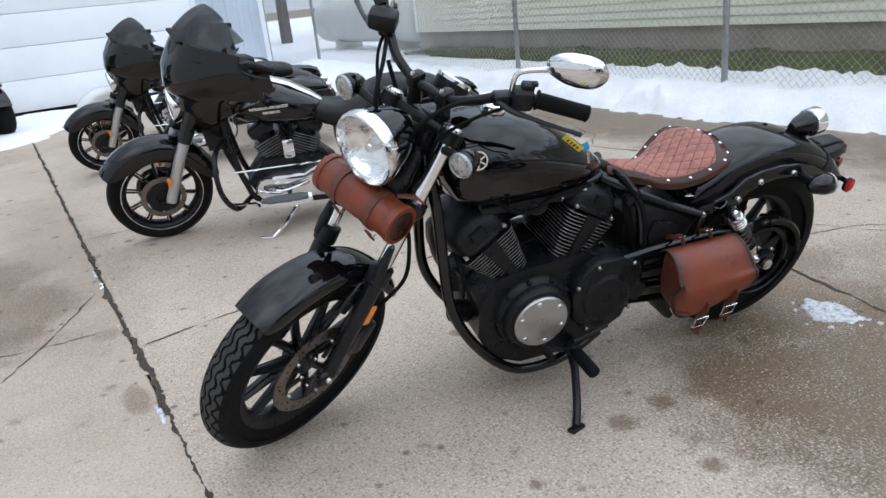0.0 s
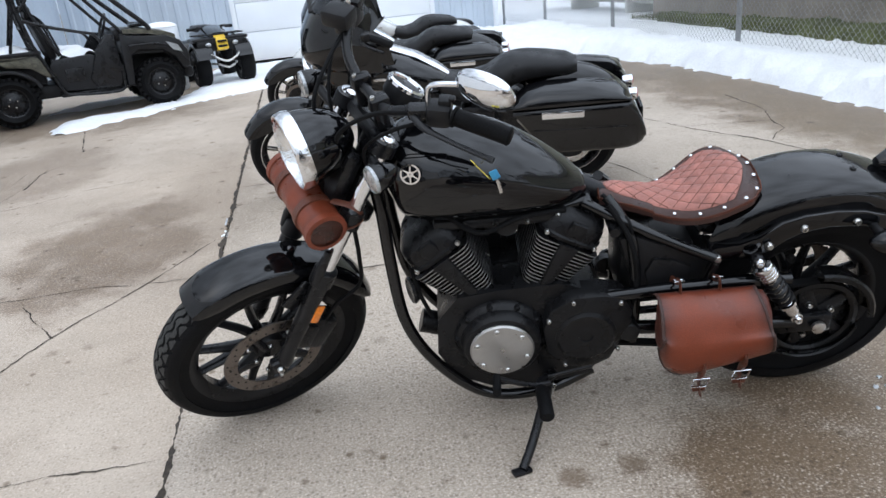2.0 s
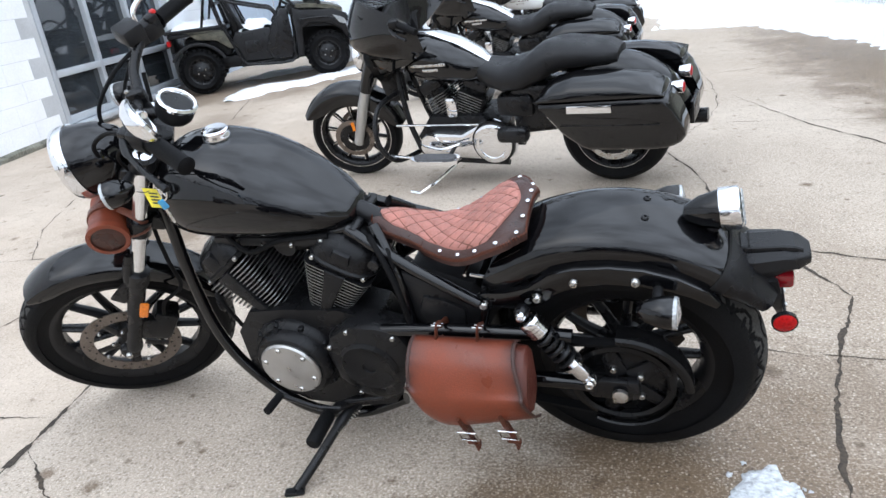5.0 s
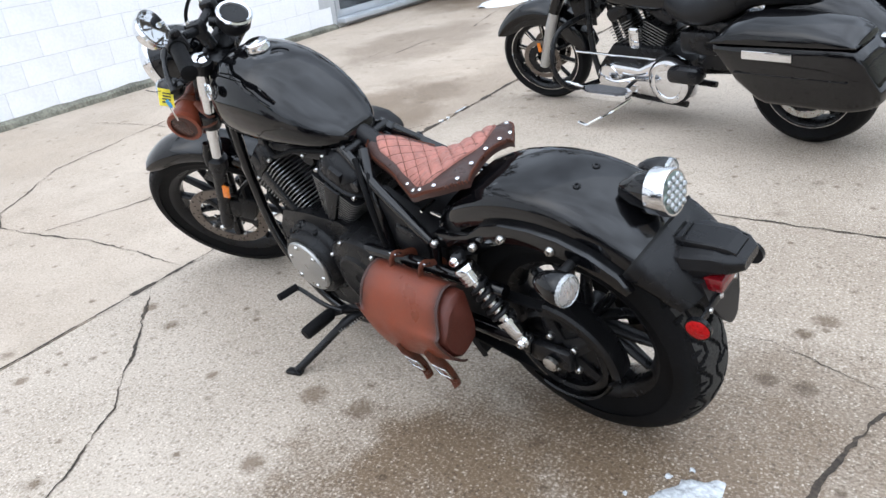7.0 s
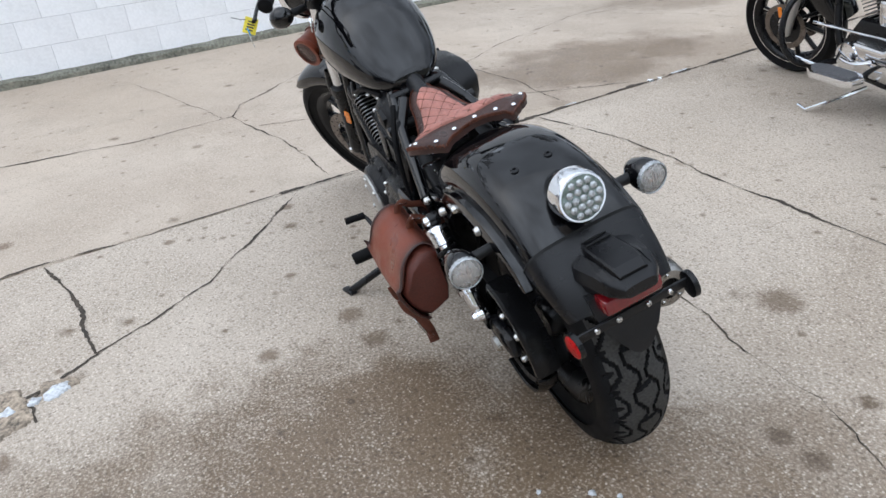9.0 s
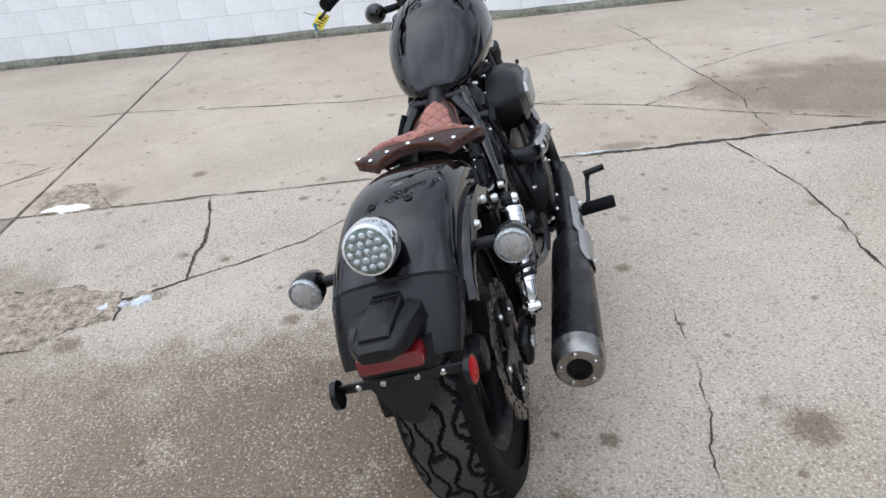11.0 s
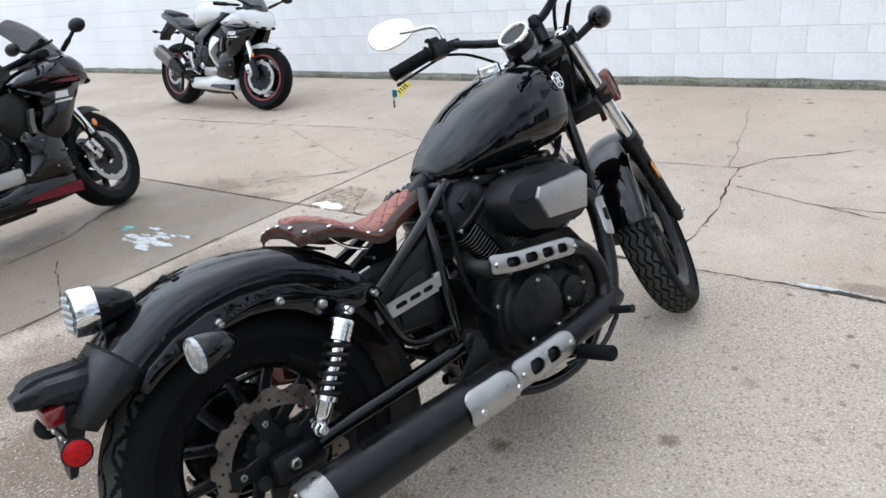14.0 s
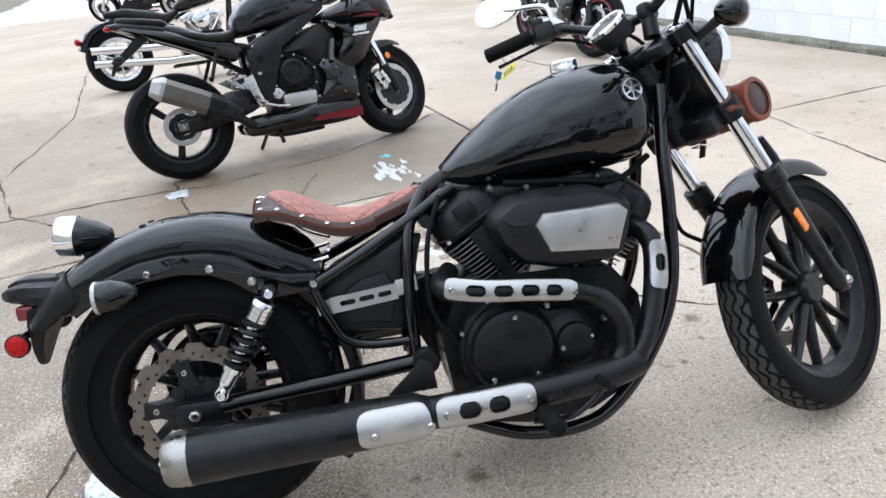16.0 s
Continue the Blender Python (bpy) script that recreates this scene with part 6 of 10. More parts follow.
# tail: round lamp, tail piece, plate bracket, reflectors, signals
TL, td = Vector((-0.250, 0, 0.743)), Vector((-1, 0, 0.14)).normalized()
tl = part("tail_light", Geo().lathe(TL, td, [(-0.115, 0.004), (-0.11, 0.018), (-0.08, 0.034), (-0.045, 0.042), (-0.04, 0.0425)], 36), "gloss_black", bike, "round bullet tail light with chrome collar")
part("collar", Geo().lathe(TL, td, [(-0.042, 0.042), (-0.040, 0.0465), (-0.004, 0.0465), (0.0, 0.044), (0.0, 0.040)], 40, caps=False), "chrome", tl, "chrome collar")
part("lens", Geo().lathe(TL, td, [(-0.004, 0.042), (0.0, 0.0405), (0.003, 0.03), (0.004, 0.001)], 40), "lens_cell", tl, "clear lens over small lamps")
up = Vector((0.14, 0, 1)).normalized()
for i in range(-3, 4):
    for j in range(-2, 3):
        yy, zz = 0.0155 * i + (0.00775 if j % 2 else 0), 0.0140 * j
        if math.hypot(yy, zz) < 0.0355:
            rot = Matrix.Translation(TL + td * 0.0035 + Vector((0, yy, 0)) + up * zz)
            led = part("led", Geo().lathe(rot @ Vector((0, 0, 0)), td, [(0.0, 0.0068), (0.002, 0.0062), (0.0036, 0.0038), (0.0042, 0.0005)], 12), "clear_lens", tl)
part("stalk", Geo().tube([(-0.20, 0, 0.72), (-0.185, 0, 0.675)], [0.016, 0.022], 12), "satin_black", tl)
# tail piece: a tapering plastic hood
rings = []
for x, zt, zb, w in ((-0.235, 0.644, 0.575, 0.060), (-0.262, 0.645, 0.565, 0.064), (-0.285, 0.648, 0.570, 0.064), (-0.305, 0.652, 0.585, 0.061), (-0.335, 0.655, 0.605, 0.056), (-0.368, 0.650, 0.612, 0.047), (-0.388, 0.640, 0.618, 0.030)):
    rings.append([(x, w * math.copysign(abs(math.cos(t)) ** 0.42, math.cos(t)), (zt + zb) / 2 + (zt - zb) / 2 * math.copysign(abs(math.sin(t)) ** 0.55, math.sin(t))) for t in [2 * math.pi * k / 28 for k in range(28)]])
tp = part("tail_piece", Geo().loft(rings), "hood_plastic", bike, "satin black plastic tail hood", 28)
rings = []
for x, zt, w in ((-0.222, 0.655, 0.030), (-0.238, 0.657, 0.032), (-0.290, 0.660, 0.035), (-0.330, 0.664, 0.036), (-0.355, 0.662, 0.034), (-0.372, 0.654, 0.030)):
    rings.append([(x, -w, zt - 0.022), (x, -w * 0.86, zt - 0.002), (x, -w * 0.74, zt), (x, w * 0.74, zt), (x, w * 0.86, zt - 0.002), (x, w, zt - 0.022)])
part("hood_ridge", Geo().loft(rings), "hood_plastic", tp, "", 20)
for x in (-0.252, -0.268):
    part("hood_groove", Geo().box((x, 0, 0.6595 + (-x - 0.25) * 0.08), (0.003, 0.050, 0.002), 0), "black_hole", tp, smooth=0)
for s in (-1, 1):
    part("hood_flank", Geo().loft([[(x, 0.036 * s, zt - 0.004), (x, w * 0.93 * s, zt - 0.012), (x, w * 1.03 * s, zt - 0.034), (x, 0.036 * s, zt - 0.036)] for x, zt, w in ((-0.232, 0.650, 0.062), (-0.285, 0.655, 0.066), (-0.335, 0.660, 0.058), (-0.366, 0.654, 0.048))]), "hood_plastic", tp, "", 20)
part("brake_lens", Geo().box((-0.338, 0, 0.590), (0.04, 0.115, 0.034), 0.008), "dark_red_lens", tp, "dark red lens")
g = Geo().loft([[(x0, -w_, z), (x0, w_, z), (x1, w_ * 0.9, z), (x1, -w_ * 0.9, z)] for z, x0, x1, w_ in ((0.60, -0.325, -0.24, 0.07), (0.565, -0.334, -0.27, 0.068), (0.545, -0.336, -0.305, 0.062), (0.50, -0.345, -0.325, 0.042), (0.468, -0.35, -0.335, 0.020), (0.458, -0.35, -0.338, 0.008))])
part("plate_bracket", g, "plastic", tp)
part("reflector_bar", Geo().box((-0.338, 0, 0.545), (0.006, 0.236, 0.018), 0.002), "satin_black", tp)
for s in (-1, 1):
    part("round_reflector", Geo().lathe((-0.338, 0.120 * s, 0.536), (-0.08, s, 0), [(-0.002, 0.022), (0.004, 0.0225), (0.006, 0.020), (0.007, 0.001)], 28), "red_lens", tp, "round red reflector")
    part("reflector_back", Geo().lathe((-0.338, 0.124 * s, 0.536), (0.08, -s, 0), [(0, 0.0226), (0, 0.0255), (0.010, 0.0255), (0.014, 0.010), (0.014, 0.001)], 24), "satin_black", tp)
    for y in (0.03, 0.075):
        bolt(tp, (-0.341, y * s, 0.545), (-1, 0, 0), 0.006, 0.004)
    bullet(bike, (-0.122, 0.208 * s, 0.628), (-1, 0.06 * s, 0), 0.035, 0.075, (-0.09, 0.135 * s, 0.630))

# engine cases
case = [(0.575, 0.25), (0.62, 0.185), (0.74, 0.16), (0.90, 0.165), (1.00, 0.215), (1.045, 0.31), (1.035, 0.43), (0.975, 0.505), (0.86, 0.52), (0.70, 0.525), (0.60, 0.49), (0.56, 0.40)]
eng = part("crankcase", Geo().plate(case, -0.135, 0.0, 0.02).plate(case, 0.135, 0.0, 0.02), "engine_black", bike, "satin black engine cases")
circle = lambda cx, cz, r, n=28: [(cx + r * math.cos(2 * math.pi * k / n), cz + r * math.sin(2 * math.pi * k / n)) for k in range(n)]
# left: alternator cover with a silver disc, pulley cover
g = Geo().lathe((0.866, 0.108, 0.360), (0, 1, 0), [(0, 0.128), (0.03, 0.128), (0.042, 0.122), (0.05, 0.112), (0.072, 0.108), (0.080, 0.100), (0.080, 0.05)], 56)
alt = part("alternator_cover", g, "engine_black", eng)
part("cover_disc", Geo().lathe((0.866, 0.188, 0.360), (0, 1, 0), [(0, 0.086), (0.006, 0.088), (0.012, 0.084), (0.013, 0.055), (0.015, 0.02), (0.015, 0.001)], 56), "brushed", alt, "worn silver cover disc")
for k in range(6):
    a = math.pi / 3 * k + 0.35
    bolt(alt, (0.866 + 0.071 * math.cos(a), 0.199, 0.360 + 0.071 * math.sin(a)), (0, 1, 0), 0.0085, 0.006)
for k in range(10):
    a = 2 * math.pi * k / 10 + 0.1
    bolt(alt, (0.866 + 0.118 * math.cos(a), 0.148, 0.360 + 0.118 * math.sin(a)), (0, 1, 0), 0.009, 0.010, "engine_black")
pc = [(0.535, 0.33), (0.56, 0.27), (0.62, 0.235), (0.69, 0.25), (0.745, 0.31), (0.755, 0.40), (0.735, 0.46), (0.67, 0.505), (0.59, 0.505), (0.53, 0.49), (0.505, 0.44), (0.51, 0.38)]
pcv = part("pulley_cover", Geo().plate(pc, 0.10, 0.176, 0.022), "engine_black", eng)
part("cover_boss", Geo().lathe((0.635, 0.17, 0.37), (0, 1, 0), [(0, 0.085), (0.008, 0.083), (0.014, 0.074), (0.010, 0.06), (0.010, 0.02), (0.004, 0.018)], 40), "engine_black", pcv)
for x, z in ((0.545, 0.475), (0.67, 0.488), (0.735, 0.43), (0.545, 0.31), (0.69, 0.265)):
    bolt(pcv, (x, 0.172, z), (0, 1, 0), 0.007, 0.007)
# right: clutch cover and small cover
g = Geo().plate([(0.60, 0.30), (0.64, 0.255), (0.72, 0.24), (0.80, 0.262), (0.90, 0.27), (0.935, 0.33), (0.925, 0.41), (0.87, 0.44), (0.80, 0.445), (0.75, 0.478), (0.67, 0.482), (0.61, 0.45), (0.585, 0.38)], -0.11, -0.185, 0.02)
cl = part("clutch_case", g, "engine_black", eng)
cc = part("clutch_cover", Geo().lathe((0.706, -0.18, 0.371), (0, -1, 0), [(0, 0.106), (0.014, 0.103), (0.02, 0.095), (0.024, 0.094), (0.036, 0.090), (0.042, 0.080), (0.042, 0.001)], 56), "engine_black", cl)
for a in (1.45, 4.0, 5.4):
    bolt(cc, (0.706 + 0.078 * math.cos(a), -0.221, 0.371 + 0.078 * math.sin(a)), (0, -1, 0), 0.0075, 0.006)
c2 = part("small_cover", Geo().lathe((0.853, -0.175, 0.363), (0, -1, 0), [(0, 0.070), (0.010, 0.068), (0.014, 0.058), (0.02, 0.046), (0.036, 0.044), (0.04, 0.038), (0.04, 0.001)], 40), "engine_black", cl)
for a in (0.4, 3.3):
    bolt(c2, (0.853 + 0.036 * math.cos(a), -0.214, 0.363 + 0.036 * math.sin(a)), (0, -1, 0), 0.0065, 0.006)
for x, z in ((0.60, 0.42), (0.665, 0.485), (0.80, 0.452), (0.63, 0.25), (0.75, 0.23), (0.92, 0.30), (0.93, 0.40)):
    bolt(cl, (x, -0.183, z), (0, -1, 0), 0.007, 0.007)

# cylinders with cooling fins
def cylinder(base, ang, front):
    rot = Matrix.Translation(base) @ Matrix.Rotation(radians(ang), 4, "Y")
    cyl = part("cylinder", Geo().lathe(rot @ Vector((0, 0, 0)), rot.to_3x3() @ Vector((0, 0, 1)), [(0, 0.042), (0.20, 0.072)], 28), "engine_black", bike, "finned black cylinder")
    for i in range(17):
        k = i / 16
        w, d = 0.088 + 0.092 * k, 0.228 + 0.022 * k
        g = Geo()
        pts = []
        for qx, qy in ((1, 1), (-1, 1), (-1, -1), (1, -1)):
            for t in range(4):
                a = {(1, 1): 0, (-1, 1): 1, (-1, -1): 2, (1, -1): 3}[(qx, qy)] * math.pi / 2 + t * math.pi / 6
                r = 0.022
                pts.append((qx * (w / 2 - r) + r * math.cos(a), qy * (d / 2 - r) + r * math.sin(a)))
        z = 0.016 + 0.0112 * i
        rg = [[rot @ Vector((x * f, y * f, z + dz)) for x, y in pts] for dz, f in ((-0.0017, 1), (0.0017, 1))]
        g.loft(rg)
        part("fin", g, "engine_black", cyl)
        e = Geo().loft([[rot @ Vector((x * f, y * f, z + dz)) for x, y in pts] for dz, f in ((-0.0016, 1.003), (0.0016, 1.003))], True, False)
        part("fin_edge", e, "fin_edge", cyl)
    # head with rocker cover
    g = Geo()
    rg = []
    for z, w, d in ((0.202, 0.165, 0.20), (0.206, 0.192, 0.246), (0.217, 0.196, 0.252), (0.221, 0.188, 0.240), (0.244, 0.184, 0.234), (0.266, 0.170, 0.216), (0.280, 0.142, 0.180), (0.292, 0.09, 0.12), (0.295, 0.03, 0.04)):
        ring = []
        for t in range(28):
            a = 2 * math.pi * t / 28
            ring.append(rot @ Vector((w / 2 * math.copysign(abs(math.cos(a)) ** 0.6, math.cos(a)), d / 2 * math.copysign(abs(math.sin(a)) ** 0.6, math.sin(a)), z)))
        rg.append(ring)
    g.loft(rg)
    head = part("cylinder_head", g, "engine_black", bike)
    for sx in (-1, 1):
        for sy in (-1, 1):
            bolt(head, rot @ Vector((0.052 * sx, 0.088 * sy, 0.256)), rot.to_3x3() @ Vector((0.2 * sx, 0.8 * sy, 1)), 0.0085, 0.010)
    for s in (-1, 1):
        cap = Geo().plate([(-0.020, 0.222), (0.020, 0.222), (0.028, 0.240), (0.022, 0.266), (-0.022, 0.266), (-0.028, 0.240)], 0.07 * s, 0.1225 * s, 0.010)
        part("rocker_cover", cap.move(lambda p: rot @ p), "engine_black", head)
        for x in (-0.070, 0.070):
            bolt(head, rot @ Vector((x, 0.112 * s, 0.212)), rot.to_3x3() @ Vector((0, s, 0)), 0.007, 0.006)
    # smooth V-shaped side panel over the fins' middle
    for s in (-1, 1):
        sp_ = Geo().plate([(-0.008, 0.0), (0.006, 0.0), (0.028, 0.202), (-0.028, 0.202)], 0.09 * s, 0.131 * s, 0.006)
        part("push_rod_cover", sp_.move(lambda p: rot @ p), "engine_black", cyl)


cylinder((0.893, 0.0, 0.458), 36, True)
cylinder((0.772, 0.0, 0.462), -29, False)
# intake between the cylinders, dark hoses and brackets under the tank
part("throttle_body", Geo().tube([(0.83, -0.10, 0.68), (0.83, 0.07, 0.68)], 0.03, 18), "plastic", bike)
part("intake_box", Geo().box((0.84, -0.02, 0.665), (0.10, 0.10, 0.07), 0.02), "plastic", bike)
for k, pts in enumerate(([(0.57, 0.09, 0.73), (0.515, 0.135, 0.63), (0.50, 0.145, 0.48), (0.53, 0.12, 0.35)], [(0.60, -0.09, 0.72), (0.555, -0.14, 0.62), (0.545, -0.165, 0.48), (0.60, -0.175, 0.38), (0.635, -0.19, 0.30)],
                        [(0.98, 0.09, 0.74), (0.90, 0.12, 0.70), (0.80, 0.11, 0.73), (0.68, 0.09, 0.73)], [(1.10, 0.06, 0.62), (1.08, 0.10, 0.52), (1.05, 0.10, 0.42)], [(1.12, -0.05, 0.74), (1.02, -0.10, 0.70), (0.90, -0.12, 0.715), (0.75, -0.10, 0.73)],
                        [(0.58, 0.05, 0.74), (0.535, 0.09, 0.70), (0.515, 0.115, 0.66), (0.51, 0.125, 0.52)])):
    part("hose", Geo().tube(curve(pts, 6), 0.006 if k % 2 else 0.0075, 8), "rubber", bike)
for x, y, z in ((0.70, 0.09, 0.722), (0.78, 0.10, 0.716), (0.86, 0.105, 0.714), (0.94, 0.10, 0.716), (0.72, -0.09, 0.722), (0.80, -0.105, 0.716), (0.88, -0.11, 0.714), (0.97, -0.10, 0.718)):
    bolt(bike, (x, y, z), (0, 1 if y > 0 else -1, -0.3), 0.007, 0.012)
part("under_tank_plate", Geo().box((0.84, 0, 0.71), (0.36, 0.19, 0.03), 0.01), "plastic", bike)
part("oil_filter", Geo().tube([(1.03, 0.03, 0.33), (1.09, 0.03, 0.35)], 0.035, 20), "engine_black", bike)
part("horn", Geo().lathe((1.10, 0.075, 0.50), (1, 0.4, 0), [(-0.02, 0.03), (0.0, 0.04), (0.006, 0.036), (0.004, 0.01)], 24), "engine_black", bike)

# air cleaner on the right
ac = [(0.690, 0.645), (0.700, 0.672), (0.742, 0.700), (0.80, 0.708), (0.93, 0.704), (1.0, 0.676), (1.018, 0.652), (1.012, 0.60), (0.992, 0.545), (0.96, 0.530), (0.845, 0.530), (0.752, 0.553), (0.708, 0.60)]
ob = Geo().plate(ac, -0.115, -0.215, 0.045)
air = part("air_cleaner", ob, "plastic", bike, "matt black air cleaner with a silver panel")
si = [(0.784, 0.640), (0.803, 0.664), (0.972, 0.664), (0.992, 0.645), (0.965, 0.563), (0.812, 0.578)]
part("silver_panel", Geo().plate(si, -0.205, -0.226, 0.007), "brushed", air, "brushed silver panel")
for x, z in ((0.745, 0.665), (0.995, 0.682), (0.93, 0.545), (0.775, 0.563)):
    bolt(air, (x, -0.196, z), (0, -1, 0.1), 0.007, 0.005, "satin_black")

# exhaust
rear_pipe = curve([(0.60, -0.10, 0.545), (0.57, -0.16, 0.535), (0.585, -0.205, 0.525), (0.66, -0.213, 0.515), (0.76, -0.216, 0.503), (0.85, -0.218, 0.487), (0.915, -0.218, 0.455), (0.955, -0.218, 0.40), (0.958, -0.222, 0.345), (0.935, -0.228, 0.305)], 8)
ex = part("exhaust_pipe", Geo().tube(rear_pipe, 0.0235, 18), "satin_black", bike, "satin black exhaust pipe")
front_pipe = curve([(1.0, -0.06, 0.585), (1.045, -0.12, 0.585), (1.068, -0.155, 0.55), (1.060, -0.175, 0.47), (1.035, -0.195, 0.39), (0.995, -0.212, 0.322), (0.93, -0.228, 0.285), (0.84, -0.236, 0.275)], 8)
part("exhaust_pipe", Geo().tube(front_pipe, 0.0245, 18), "satin_black", bike)
low = [(1.0, -0.218, 0.318), (0.97, -0.224, 0.300), (0.90, -0.233, 0.287), (0.72, -0.240, 0.276), (0.52, -0.246, 0.276), (0.48, -0.246, 0.276)]
part("exhaust_collector", Geo().tube(curve(low, 6), [0.018] * 4 + [0.036] * 27, 22), "satin_black", bike)
mu = [(0.52, 0.030), (0.49, 0.042), (0.475, 0.049), (0.36, 0.053), (0.02, 0.057), (0.0, 0.0575)]
muf = part("muffler", Geo().lathe((0, -0.246, 0.274), (1, 0, 0.004), [(x, r) for x, r in mu], 40), "satin_black", bike, "satin black muffler with a steel tip")
part("tip", Geo().lathe((0, -0.246, 0.274), (1, 0, 0), [(0.002, 0.0585), (-0.02, 0.0575), (-0.045, 0.053), (-0.052, 0.047), (-0.052, 0.028), (-0.03, 0.026), (0.02, 0.024)], 40, caps=False), "tip_steel", muf, "brushed steel end cap")
# near-black discs fill the outlet
part("outlet", Geo().lathe((-0.03, -0.246, 0.274), (1, 0, 0), [(0, 0.001), (0, 0.0262), (0.01, 0.0262), (0.01, 0.001)], 24), "black_hole", muf, "near-black outlet")
part("outlet", Geo().lathe((0, -0.246, 0.274), (1, 0, 0), [(-0.028, 0.0265), (-0.0275, 0.001)], 24), "black_hole", muf)
for k in range(5):
    a = 2 * math.pi * k / 5 + 0.3
    bolt(muf, (-0.051, -0.246 + 0.038 * math.cos(a), 0.274 + 0.038 * math.sin(a)), (-1, 0, 0), 0.006, 0.005)


def curved_band(pts, width, slots, th=0.004, rpipe=0.03):
    """A heat shield that follows a pipe, wrapped round its outer side, with round-ended slots."""
    pts = [Vector(p) for p in pts]
    cum = [0.0]
    for a, b in zip(pts, pts[1:]):
        cum.append(cum[-1] + (b - a).length)
    ln = cum[-1]
    n, k = (int(ln / 0.0021), 33) if slots else (40, 17)
    tab = [(c_, *p) for c_, p in zip(cum, pts)]
    line = [Vector(lerp_table(tab, ln * i / n)) for i in range(n + 1)]
    g = Geo()
    half_slot = width * 0.22
    for layer in (0, th):
        o = len(g.v)
        for i, p in enumerate(line):
            d = (line[min(i + 1, n)] - line[max(i - 1, 0)]).normalized()
            out = Vector((0.12, -1, 0.15))
            out = (out - d * out.dot(d)).normalized()
            upv = d.cross(out)
            e = min(i, n - i) / n * ln
            ww = width * (0.45 + 0.55 * math.sqrt(1 - (1 - min(1, e / (width * 0.4))) ** 2))
            for j in range(k):
                q = (j / (k - 1) - 0.5) * ww / rpipe
                edge = 0.0025 * max(0.0, (abs(j / (k - 1) - 0.5) - 0.44) / 0.06)
                g.v.append(tuple(p + (rpipe + layer - edge) * (math.cos(q) * out + math.sin(q) * upv)))
        for i in range(n):
            s_ = (i + 0.5) / n
            for j in range(k - 1):
                w_ = ((j + 0.5) / (k - 1) - 0.5) * width
                hole = False
                for a, b in slots:
                    c0, c1 = a * ln + half_slot, b * ln - half_slot
                    x = s_ * ln
                    dx = max(c0 - x, 0, x - c1)
                    hole = hole or math.hypot(dx, w_) < half_slot
                if not hole:
                    g.f.append((o + i * k + j, o + i * k + j + 1, o + (i + 1) * k + j + 1, o + (i + 1) * k + j))
    return g


up_g = curve([(0.572, -0.203, 0.534), (0.65, -0.212, 0.517), (0.75, -0.216, 0.504), (0.83, -0.218, 0.492), (0.848, -0.218, 0.487)], 14)
hs = part("heat_shield", curved_band(up_g, 0.052, [(0.16, 0.31), (0.37, 0.52), (0.58, 0.72), (0.77, 0.90)]), "brushed", ex, "brushed heat shield with four slots")
for p in (up_g[3], up_g[-4]):
    bolt(hs, p + Vector((0, -0.034, 0.004)), (0, -1, 0), 0.007, 0.006)
lo_g = curve([(0.512, -0.246, 0.276), (0.60, -0.244, 0.276), (0.68, -0.242, 0.277), (0.728, -0.240, 0.278)], 18)
hs = part("heat_shield", curved_band(lo_g, 0.078, [(0.22, 0.44), (0.52, 0.74)], rpipe=0.041), "brushed", ex, "brushed heat shield with two slots")
for p in (lo_g[6], lo_g[-7]):
    bolt(hs, p + Vector((0, -0.045, 0.006)), (0, -1, 0.1), 0.009, 0.006)
mu_g = curve([(0.345, -0.246, 0.274), (0.42, -0.246, 0.274), (0.485, -0.246, 0.275), (0.50, -0.246, 0.276)], 10)
hs = part("muffler_shield", curved_band(mu_g, 0.088, [], rpipe=0.0555), "brushed", muf, "brushed shield at the muffler's front")
for p in (mu_g[5], mu_g[-6]):
    bolt(hs, p + Vector((0, -0.0585, -0.004)), (0, -1, 0), 0.009, 0.006)
fr_g = curve([(1.069, -0.152, 0.555), (1.068, -0.160, 0.52), (1.060, -0.174, 0.475), (1.053, -0.180, 0.45)], 10)
hs = part("heat_shield", curved_band(fr_g, 0.05, [(0.3, 0.68)], rpipe=0.029), "brushed", ex, "brushed heat shield on the front pipe")
part("muffler_hanger", Geo().plate([(0.42, 0.31), (0.53, 0.31), (0.525, 0.37), (0.50, 0.385), (0.48, 0.36)], -0.19, -0.2, 0.002), "plastic", bike)

# pegs, pedal, shifter, stand
for s in (-1, 1):
    x0 = 0.745 if s < 0 else 0.765
    e = 0.385 if s < 0 else 0.35
    fp = part("foot_peg", Geo().tube([(x0 + 0.005, (e - 0.11) * s, 0.245), (x0, (e - 0.10) * s, 0.247), (x0, (e - 0.005) * s, 0.252), (x0, e * s, 0.252)], [0.014, 0.02, 0.02, 0.016], 14), "rubber", bike, "black rubber foot peg")
    part("peg_bracket", Geo().tube([(0.72, 0.14 * s, 0.20), (x0, 0.20 * s, 0.225), (x0 + 0.005, (e - 0.10) * s, 0.245)], [0.015, 0.014, 0.012], 10), "satin_black", bike)
part("brake_pedal", Geo().tube(curve([(0.73, -0.24, 0.21), (0.80, -0.30, 0.235), (0.86, -0.315, 0.285), (0.862, -0.325, 0.31)], 6), 0.007, 8).tube([(0.86, -0.31, 0.312), (0.866, -0.375, 0.318)], 0.0105, 10), "satin_black", bike)
part("shift_lever", Geo().tube(curve([(0.74, 0.22, 0.245), (0.80, 0.235, 0.26), (0.875, 0.245, 0.30), (0.89, 0.255, 0.315)], 6), 0.007, 8), "satin_black", bike)
